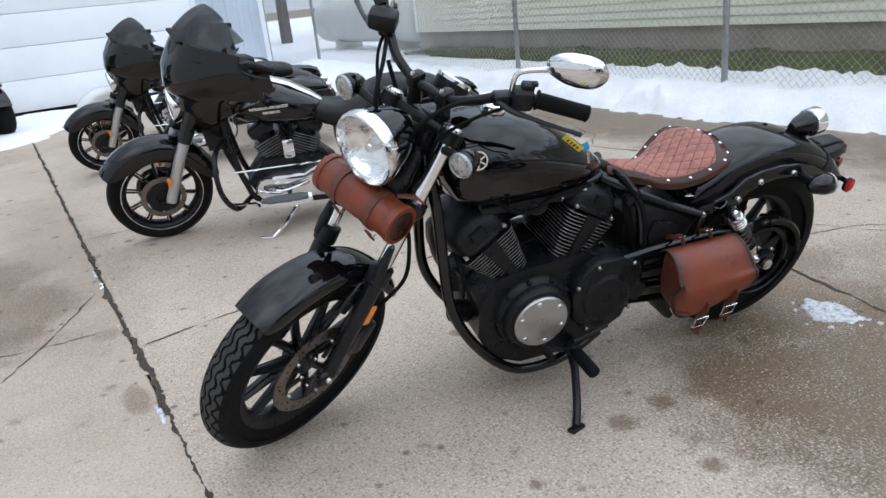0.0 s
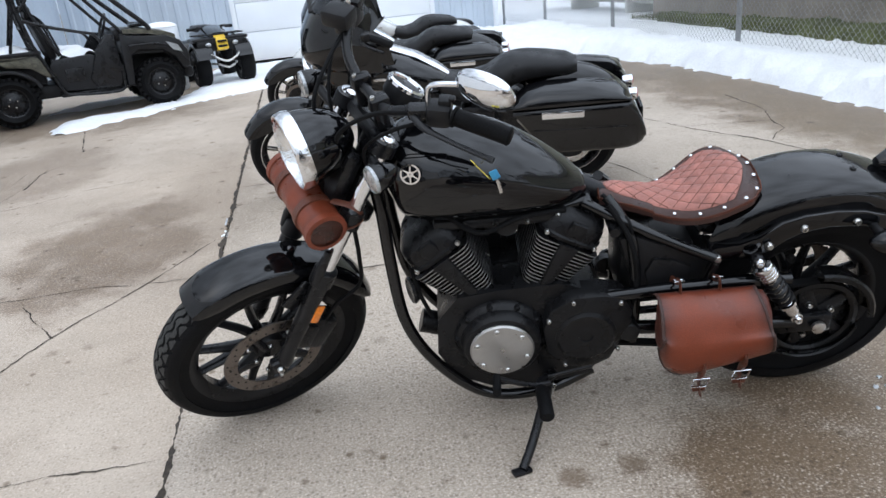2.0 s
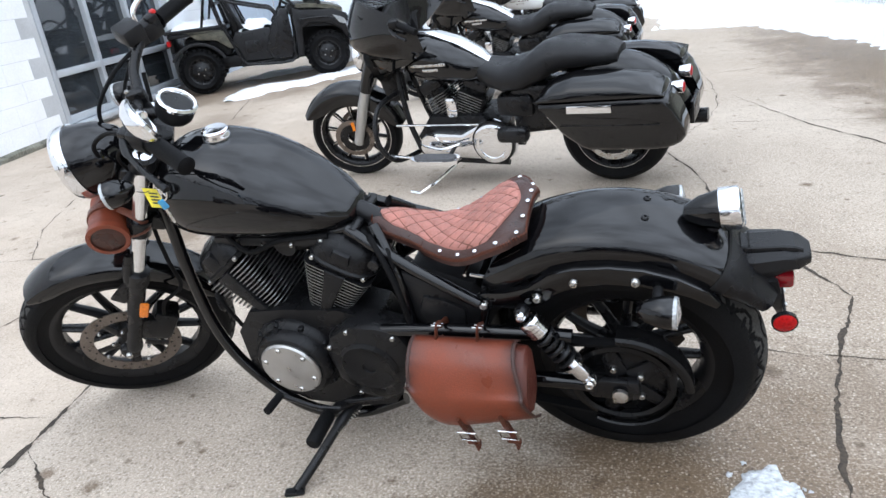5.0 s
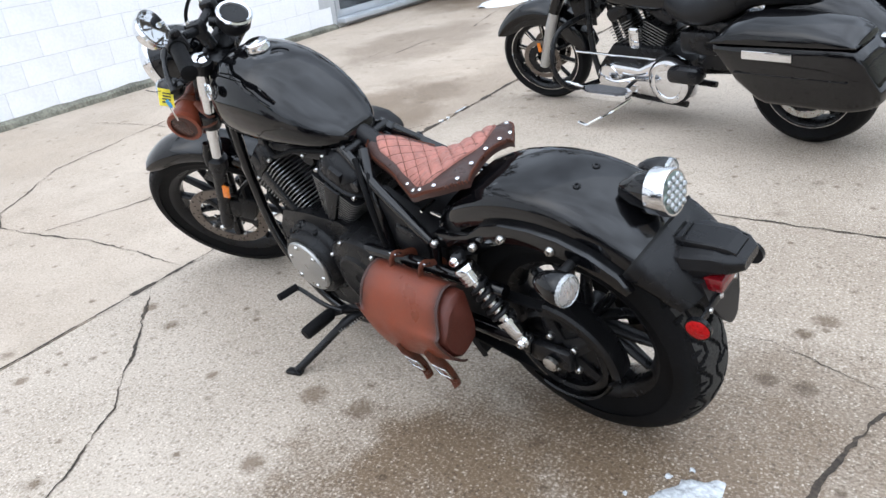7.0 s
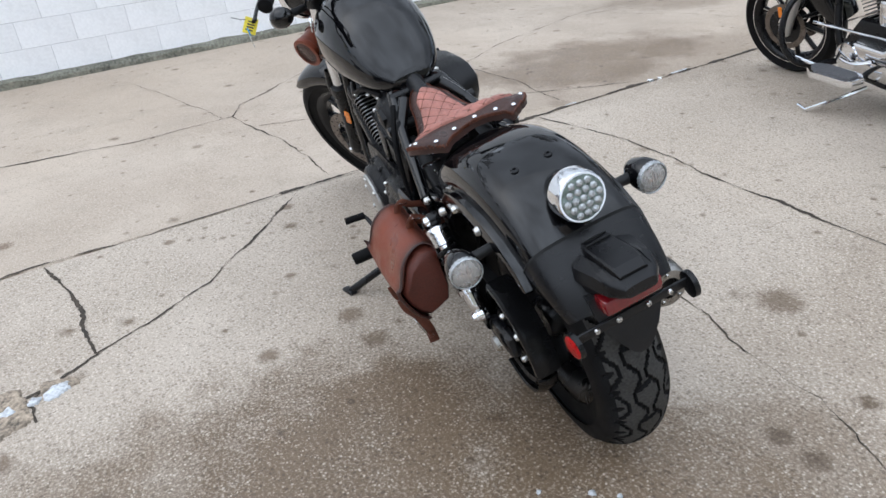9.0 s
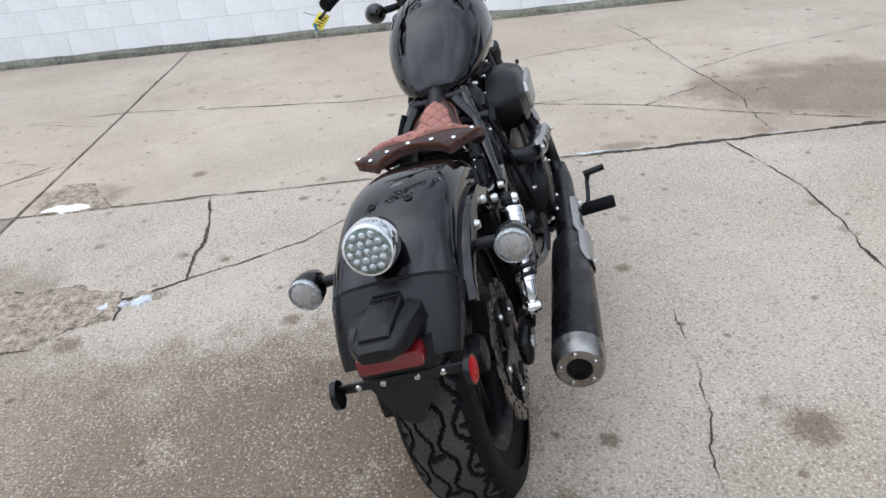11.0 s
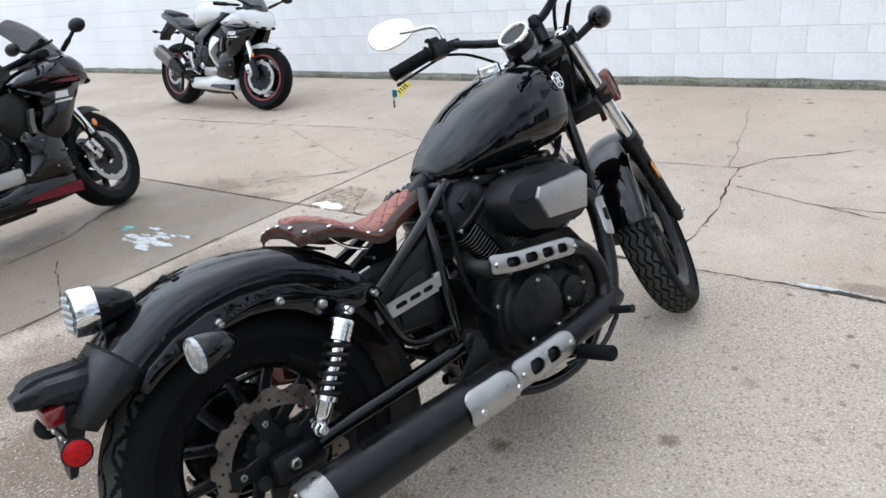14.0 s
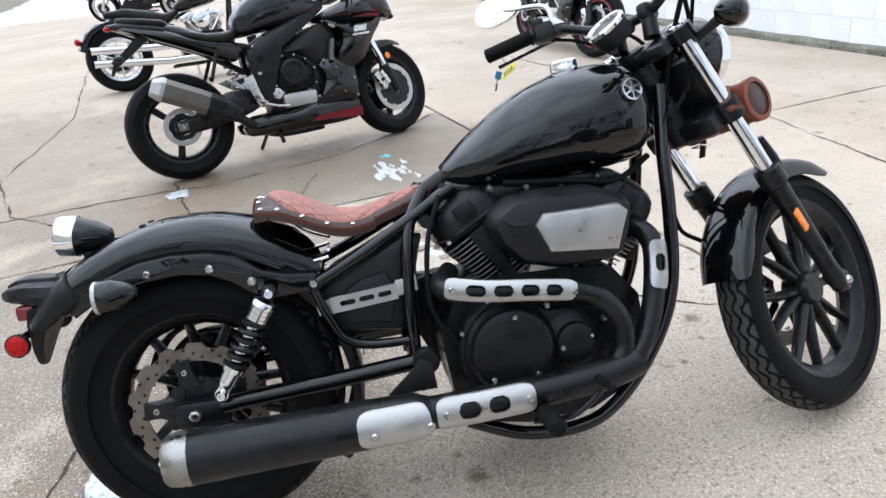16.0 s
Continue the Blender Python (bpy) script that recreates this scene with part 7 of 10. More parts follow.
part("shift_peg", Geo().tube([(0.888, 0.25, 0.314), (0.892, 0.315, 0.322)], 0.0115, 10), "rubber", bike)
part("shift_rod", Geo().tube([(0.74, 0.19, 0.24), (0.62, 0.185, 0.262)], 0.005, 8), "satin_black", bike)
part("kickstand", Geo().tube(curve([(0.735, 0.15, 0.185), (0.755, 0.22, 0.190), (0.80, 0.325, 0.145), (0.838, 0.395, 0.108)], 5), [0.017] * 6 + [0.013] * 10, 10), "satin_black", bike)
part("stand_foot", Geo().box((0, 0, 0), (0.055, 0.028, 0.012), 0.005, Matrix.Translation((0.842, 0.402, 0.108)) @ Matrix.Rotation(radians(14.1), 4, "X") @ Matrix.Rotation(radians(20), 4, "Z")), "satin_black", bike)
part("stand_spring", coil_geo((0.72, 0.17, 0.19), (0.76, 0.25, 0.18), 0.007, 0.0015, 10, 8), "steel", bike)

# ---- seat ----
SEAT_Z = [(0.175, 0.752), (0.21, 0.766), (0.25, 0.764), (0.29, 0.744), (0.33, 0.720), (0.38, 0.699), (0.43, 0.699), (0.48, 0.712), (0.53, 0.727), (0.585, 0.738)]
SEAT_W = [(0.188, 0.060), (0.194, 0.095), (0.206, 0.122), (0.23, 0.145), (0.26, 0.153), (0.29, 0.151), (0.32, 0.142), (0.36, 0.121), (0.40, 0.097), (0.44, 0.078), (0.49, 0.062), (0.54, 0.054), (0.57, 0.046), (0.585, 0.030)]


def smooth_table(tab, x, h=0.012):
    return sum(lerp_table(tab, x + d * h)[0] for d in (-2, -1, 0, 1, 2)) / 5


def seat_z(x, y):
    w = smooth_table(SEAT_W, x)
    q = min(1.0, abs(y) / max(w, 0.02))
    return smooth_table(SEAT_Z, x) - 0.026 * q ** 2.2 * (1.0 if x < 0.45 else 0.75)


def pad_half(x):
    w = smooth_table(SEAT_W, x)
    rimw = 0.021 + 0.009 * max(0, (0.30 - x) / 0.12)
    wi = max(0.004, w - (rimw if x < 0.40 else max(0.017, rimw - (x - 0.40) * 0.15)))
    if x < 0.270:
        wi = max(0.004, wi * math.sqrt(max(0.0, (x - 0.214) / 0.056)))
    if x > 0.53:
        wi = max(0.003, wi * math.sqrt(max(0.0, (0.572 - x) / 0.042)))
    return wi


QX, QY = 0.0225, 1.2


def quilt(x, y):
    a, b = (x + y * QY) / QX, (x - y * QY) / QX
    return min(abs(math.sin(math.pi * a / 2)), abs(math.sin(math.pi * b / 2)))


def pad_z(x, y):
    wi = pad_half(x)
    edge_ = min(wi - abs(y), max(0.0, 0.572 - x), max(0.0, x - 0.214))
    return seat_z(x, y) + 0.0015 + 0.0065 * min(1.0, edge_ / 0.004) + 0.0058 * quilt(x, y) ** 0.7 * min(1.0, edge_ / 0.018)


SX = [0.188 + (0.585 - 0.188) * i / 160 for i in range(161)]
pad, rimg = [], []
NY = 76
for x in SX:
    w, wi = smooth_table(SEAT_W, x), pad_half(x)
    pad.append([(x, wi * (-1 + 2 * j / NY), pad_z(x, wi * (-1 + 2 * j / NY) * 0.9999)) for j in range(NY + 1)])
    base = []
    for j in range(NY + 1):
        y = w * (-1 + 2 * j / NY)
        base.append((x, y, seat_z(x, y) + 0.003 + 0.0035 * math.sin(math.pi * min(1.0, (w - abs(y)) / 0.03))))
    rimg.append(base)
g = Geo().loft(rimg, closed=False)
g.loft([[(x, y, z - 0.017) for x, y, z in r] for r in rimg], closed=False)
n1 = len(rimg)
edge = [r[0] for r in rimg] + [p for p in rimg[-1][1:]] + [r[-1] for r in reversed(rimg[:-1])] + [p for p in reversed(rimg[0][1:-1])]
g.loft([edge, [(x, y, z - 0.017) for x, y, z in edge]], True, False)
seat = part("seat", g, "leather_dark", bike, "solo spring seat in quilted tan leather with a dark studded border", 55)
part("quilted_pad", Geo().loft(pad, closed=False), "seat_leather", seat, "tan leather quilted in diamonds", 80)
stitch = Geo()
for sgn in (-1, 1):
    for k in range(-10, 60):
        run = []
        for i in range(-60, 61):
            y = 0.13 * i / 60
            x = k * 2 * QX - sgn * y * QY
            if 0.218 < x < 0.568 and abs(y) < pad_half(x) - 0.002:
                run.append((x, y, pad_z(x, y) + 0.0004))
            else:
                if len(run) > 2:
                    stitch.tube(run, 0.0015, 4)
                run = []
        if len(run) > 2:
            stitch.tube(run, 0.0015, 4)
tagged(part("stitching", stitch, "leather_strap", seat, "dark stitching of the quilt"), kind="stuff")
lace = Geo()
for i in range(0, len(edge), 2):
    a, b = Vector(edge[i]), Vector(edge[(i + 1) % len(edge)])
    lace.tube([a + Vector((0, 0, 0.001)), (a + b) / 2 + Vector((0, 0, 0.004)), b + Vector((0, 0, -0.004))], 0.0022, 5)
part("edge_lacing", lace, "leather_strap", seat, "laced leather edging")
for s in (-1, 1):
    for x, y in [(x, smooth_table(SEAT_W, x) - 0.012) for x in (0.40, 0.345, 0.295, 0.245)] + [(0.206, 0.098), (0.199, 0.052)]:
        part("stud", Geo().ball((x, y * s, seat_z(x, y * s) + 0.006), (0.0062, 0.0062, 0.0036), 12, 6), "chrome", seat)
part("stud", Geo().ball((0.197, 0, seat_z(0.197, 0) + 0.006), (0.0062, 0.0062, 0.0036), 12, 6), "chrome", seat)
for s in (-1, 1):
    coil = coil_geo((0.338, 0.072 * s, 0.642), (0.338, 0.122 * s, 0.642), 0.020, 0.0042, 3.5, 14)
    sp2 = Geo().add(coil.v, coil.f)
    sp2.tube(curve([(0.345, 0.095 * s, 0.662), (0.29, 0.095 * s, 0.688), (0.25, 0.095 * s, 0.728)], 5), 0.0042, 8).tube(curve([(0.335, 0.095 * s, 0.622), (0.28, 0.095 * s, 0.615), (0.22, 0.085 * s, 0.622)], 5), 0.0042, 8)
    part("seat_spring", sp2, "chrome", seat, "chrome hairpin spring")
part("seat_pivot", Geo().box((0.55, 0, 0.70), (0.05, 0.05, 0.04), 0.008), "satin_black", seat)
part("battery_box", Geo().box((0.43, 0, 0.50), (0.20, 0.15, 0.17), 0.02), "plastic", bike)
part("frame_bridge", Geo().box((0.25, 0, 0.585), (0.12, 0.24, 0.03), 0.008), "satin_black", bike)

# ---- tool roll under the headlight ----
roll = thing("tool_roll", "tan leather tool roll strapped to the fork below the headlight", "tool roll", BIKE)
RC = Vector((1.350, 0.0, 0.812))
rb = part("body", steer(Geo().lathe(RC, (0, 1, 0), [(-0.137, 0.002), (-0.137, 0.046)] + [(-0.134 + 0.268 * i / 24, 0.0505 + 0.002 * math.sin(math.pi * i / 24) + 0.0008 * math.sin(i * 2.1)) for i in range(25)] + [(0.137, 0.046), (0.137, 0.002)], 40)), "leather_burnished", roll, "tan leather body with dark rims")
RCS, RAX = STEER @ RC, (STEER.to_3x3() @ Vector((0, 1, 0)))
burnish(rb, lambda co: 0.85 * math.exp(-((0.137 - abs((co - RCS).dot(RAX))) / 0.014)) + 0.35 * math.exp(-(abs(abs((co - RCS).dot(RAX)) - 0.062) / 0.018) ** 2) + 0.15 * noise.noise(co * 25))
for s in (-1, 1):
    part("end_cap", steer(Geo().lathe(RC + Vector((0, 0.126 * s, 0)), (0, s, 0), [(-0.006, 0.0515), (-0.004, 0.0545), (0.012, 0.0545), (0.014, 0.050), (0.0135, 0.042)], 40, caps=False)), "leather", roll, "dark rolled end binding")
    band = part("strap", steer(Geo().lathe(RC + Vector((0, 0.062 * s, 0)), (0, 1, 0), [(-0.011, 0.0525), (-0.010, 0.0565), (0.010, 0.0565), (0.011, 0.0525)], 40, caps=False)), "leather_strap", roll, "dark brown strap")
    part("buckle", steer(Geo().tube([RC + Vector((0.02 + dx, 0.062 * s + dy, -0.062 + dz)) for dx, dy, dz in ((-0.014, -0.014, 0.001), (0.014, -0.014, -0.001), (0.014, 0.014, -0.001), (-0.014, 0.014, 0.001))], 0.002, 6, loop=True)), "chrome", band)
    part("strap_tail", steer(Geo().box((0, 0, 0), (0.006, 0.018, 0.05), 0.002, Matrix.Translation(RC + Vector((0.03, 0.062 * s, -0.07))) @ Matrix.Rotation(0.5, 4, "Y"))), "leather_strap", band)
    loop_ = curve([RC + Vector((-0.045, 0.075 * s, 0.035)), RC + Vector((-0.085, 0.115 * s, 0.03)), fork_pt(0.80, 0.105 * s) + Vector((-0.026, 0.018 * s, 0)), fork_pt(0.79, 0.105 * s) + Vector((0.0, 0.028 * s, 0)), RC + Vector((-0.02, 0.12 * s, -0.02))], 5)
    part("fork_strap", steer(Geo().tube(loop_, 0.010, 8, flat=0.35)), "leather_strap", roll)

# ---- swing-arm bag on the left ----
bag = thing("saddlebag", "tan leather swing-arm bag with burnished edges, straps and buckles", "bag", BIKE)


BAG_LOW = [(0.16, 0.355), (0.18, 0.342), (0.21, 0.334), (0.26, 0.32), (0.32, 0.303), (0.37, 0.29), (0.4, 0.288), (0.425, 0.298), (0.445, 0.32), (0.458, 0.35), (0.466, 0.39)]


def bag_prof(x):
    """Cross-section of the bag in y and z at x, from the back over the top to the lower rim."""
    zt, zb = 0.530, lerp_table(BAG_LOW, x)[0]
    return [(0.186, zt - 0.022), (0.203, zt - 0.009), (0.232, zt - 0.010), (0.268, zt - 0.033), (0.296, zt - 0.080), (0.309, zt * 0.50 + zb * 0.50), (0.302, zb + 0.055), (0.284, zb + 0.018), (0.262, zb)]


def bag_ring(x, f):
    pts = bag_prof(x) + [(0.24, lerp_table(BAG_LOW, x)[0] + 0.004), (0.20, lerp_table(BAG_LOW, x)[0] + 0.02), (0.187, 0.40)]
    return [(x, 0.235 + (y - 0.235) * f, 0.41 + (z - 0.41) * f) for y, z in pts]


part("body", Geo().loft([bag_ring(x, f) for x, f in ((0.456, 0.80), (0.448, 0.90), (0.38, 0.93), (0.30, 0.93), (0.23, 0.93), (0.195, 0.90), (0.186, 0.80))]), "bag_side", bag, "red-brown leather body, its colour darkened partly for shade")
fl = Geo()
for lay in (0.0, 0.005):
    rows = []
    for i in range(41):
        t = i / 40
        x = 0.466 - (0.466 - 0.168) * t
        p = curve([(x, y + lay, z + lay * 0.5) for y, z in bag_prof(x)], 4)
        top_x = 0.464 - (0.464 - 0.222) * t
        rows.append([Vector((top_x + (q.x - top_x) * min(1.0, max(0.0, (0.535 - q.z) / 0.19)) ** 0.9, q.y, q.z)) for q in p])
    fl.loft(rows, closed=False)
    if lay == 0:
        inner = rows
    else:
        for r0, r1 in (([r[-1] for r in inner], [r[-1] for r in rows]), (inner[0], rows[0]), (inner[-1], rows[-1])):
            fl.loft([r0, r1], closed=False)
flap = part("flap", fl, "leather_burnished", bag, "tan leather flap with rubbed dark rims", 60)
rim_pts = [p for p in rows[0][::2]] + [r[-1] for r in rows] + [p for p in rows[-1][::2]] + [r[2] for r in rows]


def flap_rub(co):
    d = min((co - q).length for q in rim_pts)
    return 0.92 * math.exp(-(d / 0.021) ** 1.3) + 0.12 * noise.noise(co * 22)


burnish(flap, flap_rub)
border = Geo()
for pts in ([r[-1] for r in rows], rows[0], rows[-1]):
    border.tube([p + Vector((0, 0.001, 0)) for p in pts], 0.0045, 8, flat=0.5)
part("bound_edge", border, "leather_dark", flap, "dark bound edge")

for x, dz in ((0.352, 0.0), (0.248, 0.02)):
    st = part("closing_strap", Geo().tube(curve([(x + 0.004, 0.306, 0.365 + dz), (x, 0.302, 0.335 + dz), (x, 0.284, 0.297 + dz), (x - 0.004, 0.274, 0.258 + dz), (x - 0.010, 0.272, 0.230 + dz), (x - 0.013, 0.273, 0.212 + dz)], 4), 0.0130, 8, flat=0.26), "leather_strap", bag, "dark brown closing strap")
    part("buckle", Geo().tube([(x - 0.021, 0.296, 0.296 + dz), (x + 0.021, 0.296, 0.296 + dz), (x + 0.021, 0.286, 0.256 + dz), (x - 0.021, 0.286, 0.256 + dz)], 0.0030, 8, loop=True), "chrome", st)
    part("keeper", Geo().box((x - 0.005, 0.276, 0.238 + dz), (0.035, 0.012, 0.013), 0.003), "leather_strap", st)
for x in (0.405, 0.305):
    ht = part("hanging_strap", Geo().tube(curve([(x, 0.212, 0.515), (x, 0.205, 0.540), (x, 0.190, 0.546), (x, 0.170, 0.530), (x, 0.150, 0.522), (x, 0.134, 0.508), (x, 0.134, 0.490), (x, 0.150, 0.475), (x, 0.172, 0.478), (x, 0.186, 0.50)], 4), 0.0095, 8, flat=0.26), "leather_strap", bag)
    part("buckle", Geo().tube([(x - 0.012, 0.197, 0.549), (x + 0.012, 0.197, 0.549), (x + 0.012, 0.182, 0.544), (x - 0.012, 0.182, 0.544)], 0.0018, 6, loop=True), "chrome", ht)

# ---- key tag on the left lever ----
tag = thing("key_tag", "yellow paper tag with keys hanging from the clutch lever", "key tag", BIKE)
kc = Vector((0.895, 0.322, 0.995))
tm = Matrix.Translation(kc) @ Matrix.Rotation(radians(15.5), 4, "X") @ Matrix.Rotation(radians(98), 4, "Z") @ Matrix.Rotation(radians(40), 4, "X") @ Matrix.Rotation(radians(-28), 4, "Y")
part("tag", Geo().box((0, 0, 0), (0.036, 0.0012, 0.052), 0, tm), "yellow_tag", tag, "yellow paper tag", 0)
for k in range(4):
    for s in (-1, 1):
        part("writing_bar", Geo().box((0.001 * k - 0.002, 0.0011 * s, 0.012 - 0.009 * k), (0.020, 0.0006, 0.004), 0, tm), "ink", tag, smooth=0)
part("string", Geo().tube([(0.889, 0.36, 1.035), (0.892, 0.34, 1.02), kc + Vector((0, 0.004, 0.02))], 0.001, 5), "ink", tag)
part("key", Geo().box((0, 0, 0), (0.018, 0.004, 0.022), 0.003, Matrix.Translation(kc + Vector((-0.028, 0.012, -0.008))) @ Matrix.Rotation(0.4, 4, "Y")), "blue_key", tag, "blue-headed key")
part("key_blade", Geo().box((0, 0, 0), (0.007, 0.002, 0.034), 0.0005, Matrix.Translation(kc + Vector((-0.036, 0.016, -0.034))) @ Matrix.Rotation(0.2, 4, "Y")), "steel", tag)


# ---- other vehicles in the yard ----
def plain_tyre(c, r, half, rim, n=48):
    prof = [(-half * 0.78, rim), (-half * 0.98, rim + (r - rim) * 0.45), (-half, r - half * 0.55), (-half * 0.72, r - half * 0.2), (-half * 0.35, r - 0.006), (0, r), (half * 0.35, r - 0.006), (half * 0.72, r - half * 0.2), (half, r - half * 0.55), (half * 0.98, rim + (r - rim) * 0.45), (half * 0.78, rim)]
    return Geo().loft([[(c[0] + q * math.cos(a), c[1] + y, c[2] + q * math.sin(a)) for y, q in prof] for a in [2 * math.pi * j / n for j in range(n)]], False, False, True)


def simple_wheel(parent, c, r, half, rim, count, rim_mat, spoke_mat, m=None, disc=None, w=1.0, disc_r=0.145, lip=None, disc_mat="steel"):
    f = (lambda g: steer(g, m)) if m else (lambda g: g)
    wh = part("wheel", f(rim_geo(c, rim, half * 0.74)), rim_mat, parent)
    part("tyre", f(plain_tyre(c, r, half, rim)), "rubber", wh)
    for k in range(count):
        part("spoke", f(spoke_geo(c, 2 * math.pi * k / count + 0.3, 0.04, rim - 0.022, 0.012 * w, 0.016 * w, 0.016, 0.011)), spoke_mat, wh)
    part("hub", f(Geo().lathe((c[0], c[1] - half * 0.75, c[2]), (0, 1, 0), [(0, 0.015), (0, 0.05), (half * 1.5, 0.05), (half * 1.5, 0.015)], 20)), spoke_mat, wh)
    if lip:
        g = Geo()
        for s in (-1, 1):
            g.lathe((c[0], c[1] + s * half * 0.74, c[2]), (0, s, 0), [(0, rim - (0.004 if lip == "chrome" else 0.016)), (0.003, rim - (0.003 if lip == "chrome" else 0.015)), (0.003, rim + 0.004), (0, rim + 0.005)], 48, caps=False)
        part("rim_lip", f(g), lip, wh)
    for y in disc or ():
        part("brake_disc", f(rotor_geo(c, disc_r, c[1] + y, disc_r - 0.030, 0.0, n=48)), disc_mat, wh)
        part("disc_carrier", f(rotor_geo(c, disc_r - 0.028, c[1] + y * 0.97, 0.05, 0.006, 5, 48)), "satin_black", wh)
    return wh


def steer_about(x, z, rake, deg):
    a = radians(rake)
    p = Vector((x, 0, z))
    return Matrix.Translation(p) @ Matrix.Rotation(radians(deg), 4, Vector((-math.sin(a), 0, math.cos(a)))) @ Matrix.Translation(-p)


def oval(x, cy, cz, w, h, ex=0.7, n=28, top=1.0):
    return [(x, cy + w * math.copysign(abs(math.cos(t)) ** ex, math.cos(t)), cz + h * (top if math.sin(t) > 0 else 1) * math.copysign(abs(math.sin(t)) ** ex, math.sin(t))) for t in [2 * math.pi * k / n for k in range(n)]]


def v_twin(parent, x, z, chrome_mat, fin_mat, s=1.0):
    """Two finned cylinders with heads, for the far motorcycles."""
    eng_ = part("crankcase", Geo().plate([(x - 0.26, z - 0.20), (x + 0.20, z - 0.22), (x + 0.27, z - 0.08), (x + 0.16, z + 0.05), (x - 0.18, z + 0.05), (x - 0.28, z - 0.05)], -0.13, 0.13, 0.02), "engine_black", parent)
    for ang, dx in ((24, 0.05), (-24, -0.05)):
        rot = Matrix.Translation((x + dx, 0, z)) @ Matrix.Rotation(radians(ang), 4, "Y")
        cyl = part("cylinder", Geo().lathe(rot @ Vector((0, 0, 0)), rot.to_3x3() @ Vector((0, 0, 1)), [(0, 0.06), (0.2, 0.06)], 20), fin_mat, parent)
        for i in range(9):
            part("fin", Geo().box((0, 0, 0.035 + 0.0165 * i), (0.155 + 0.002 * i, 0.185, 0.005), 0, rot), fin_mat, cyl, smooth=0)
            for q in (-1, 1):
                part("fin_edge", Geo().box((0, 0.0935 * q, 0.035 + 0.0165 * i), (0.150, 0.002, 0.004), 0, rot), "fin_edge", cyl, smooth=0)
        part("rocker_box", Geo().box((0, 0, 0.235), (0.155, 0.17, 0.075), 0.025, rot), chrome_mat, parent)
        for q in (-1, 1):
            part("push_rod_tube", Geo().tube([rot @ Vector((-0.02 if ang > 0 else 0.02, -0.10, 0.0)), rot @ Vector((0.03 * q, -0.10, 0.2))], 0.011, 8), "chrome", parent)
    part("horn_cover", Geo().box((x, 0.115, z + 0.10), (0.075, 0.05, 0.125), 0.022), "chrome", parent, "chrome horn cover")
    part("air_filter", Geo().lathe((x - 0.02, -0.12, z + 0.17), (0, -1, 0), [(0, 0.08), (0.05, 0.085), (0.06, 0.07), (0.062, 0.001)], 28), "chrome", parent)
    return eng_


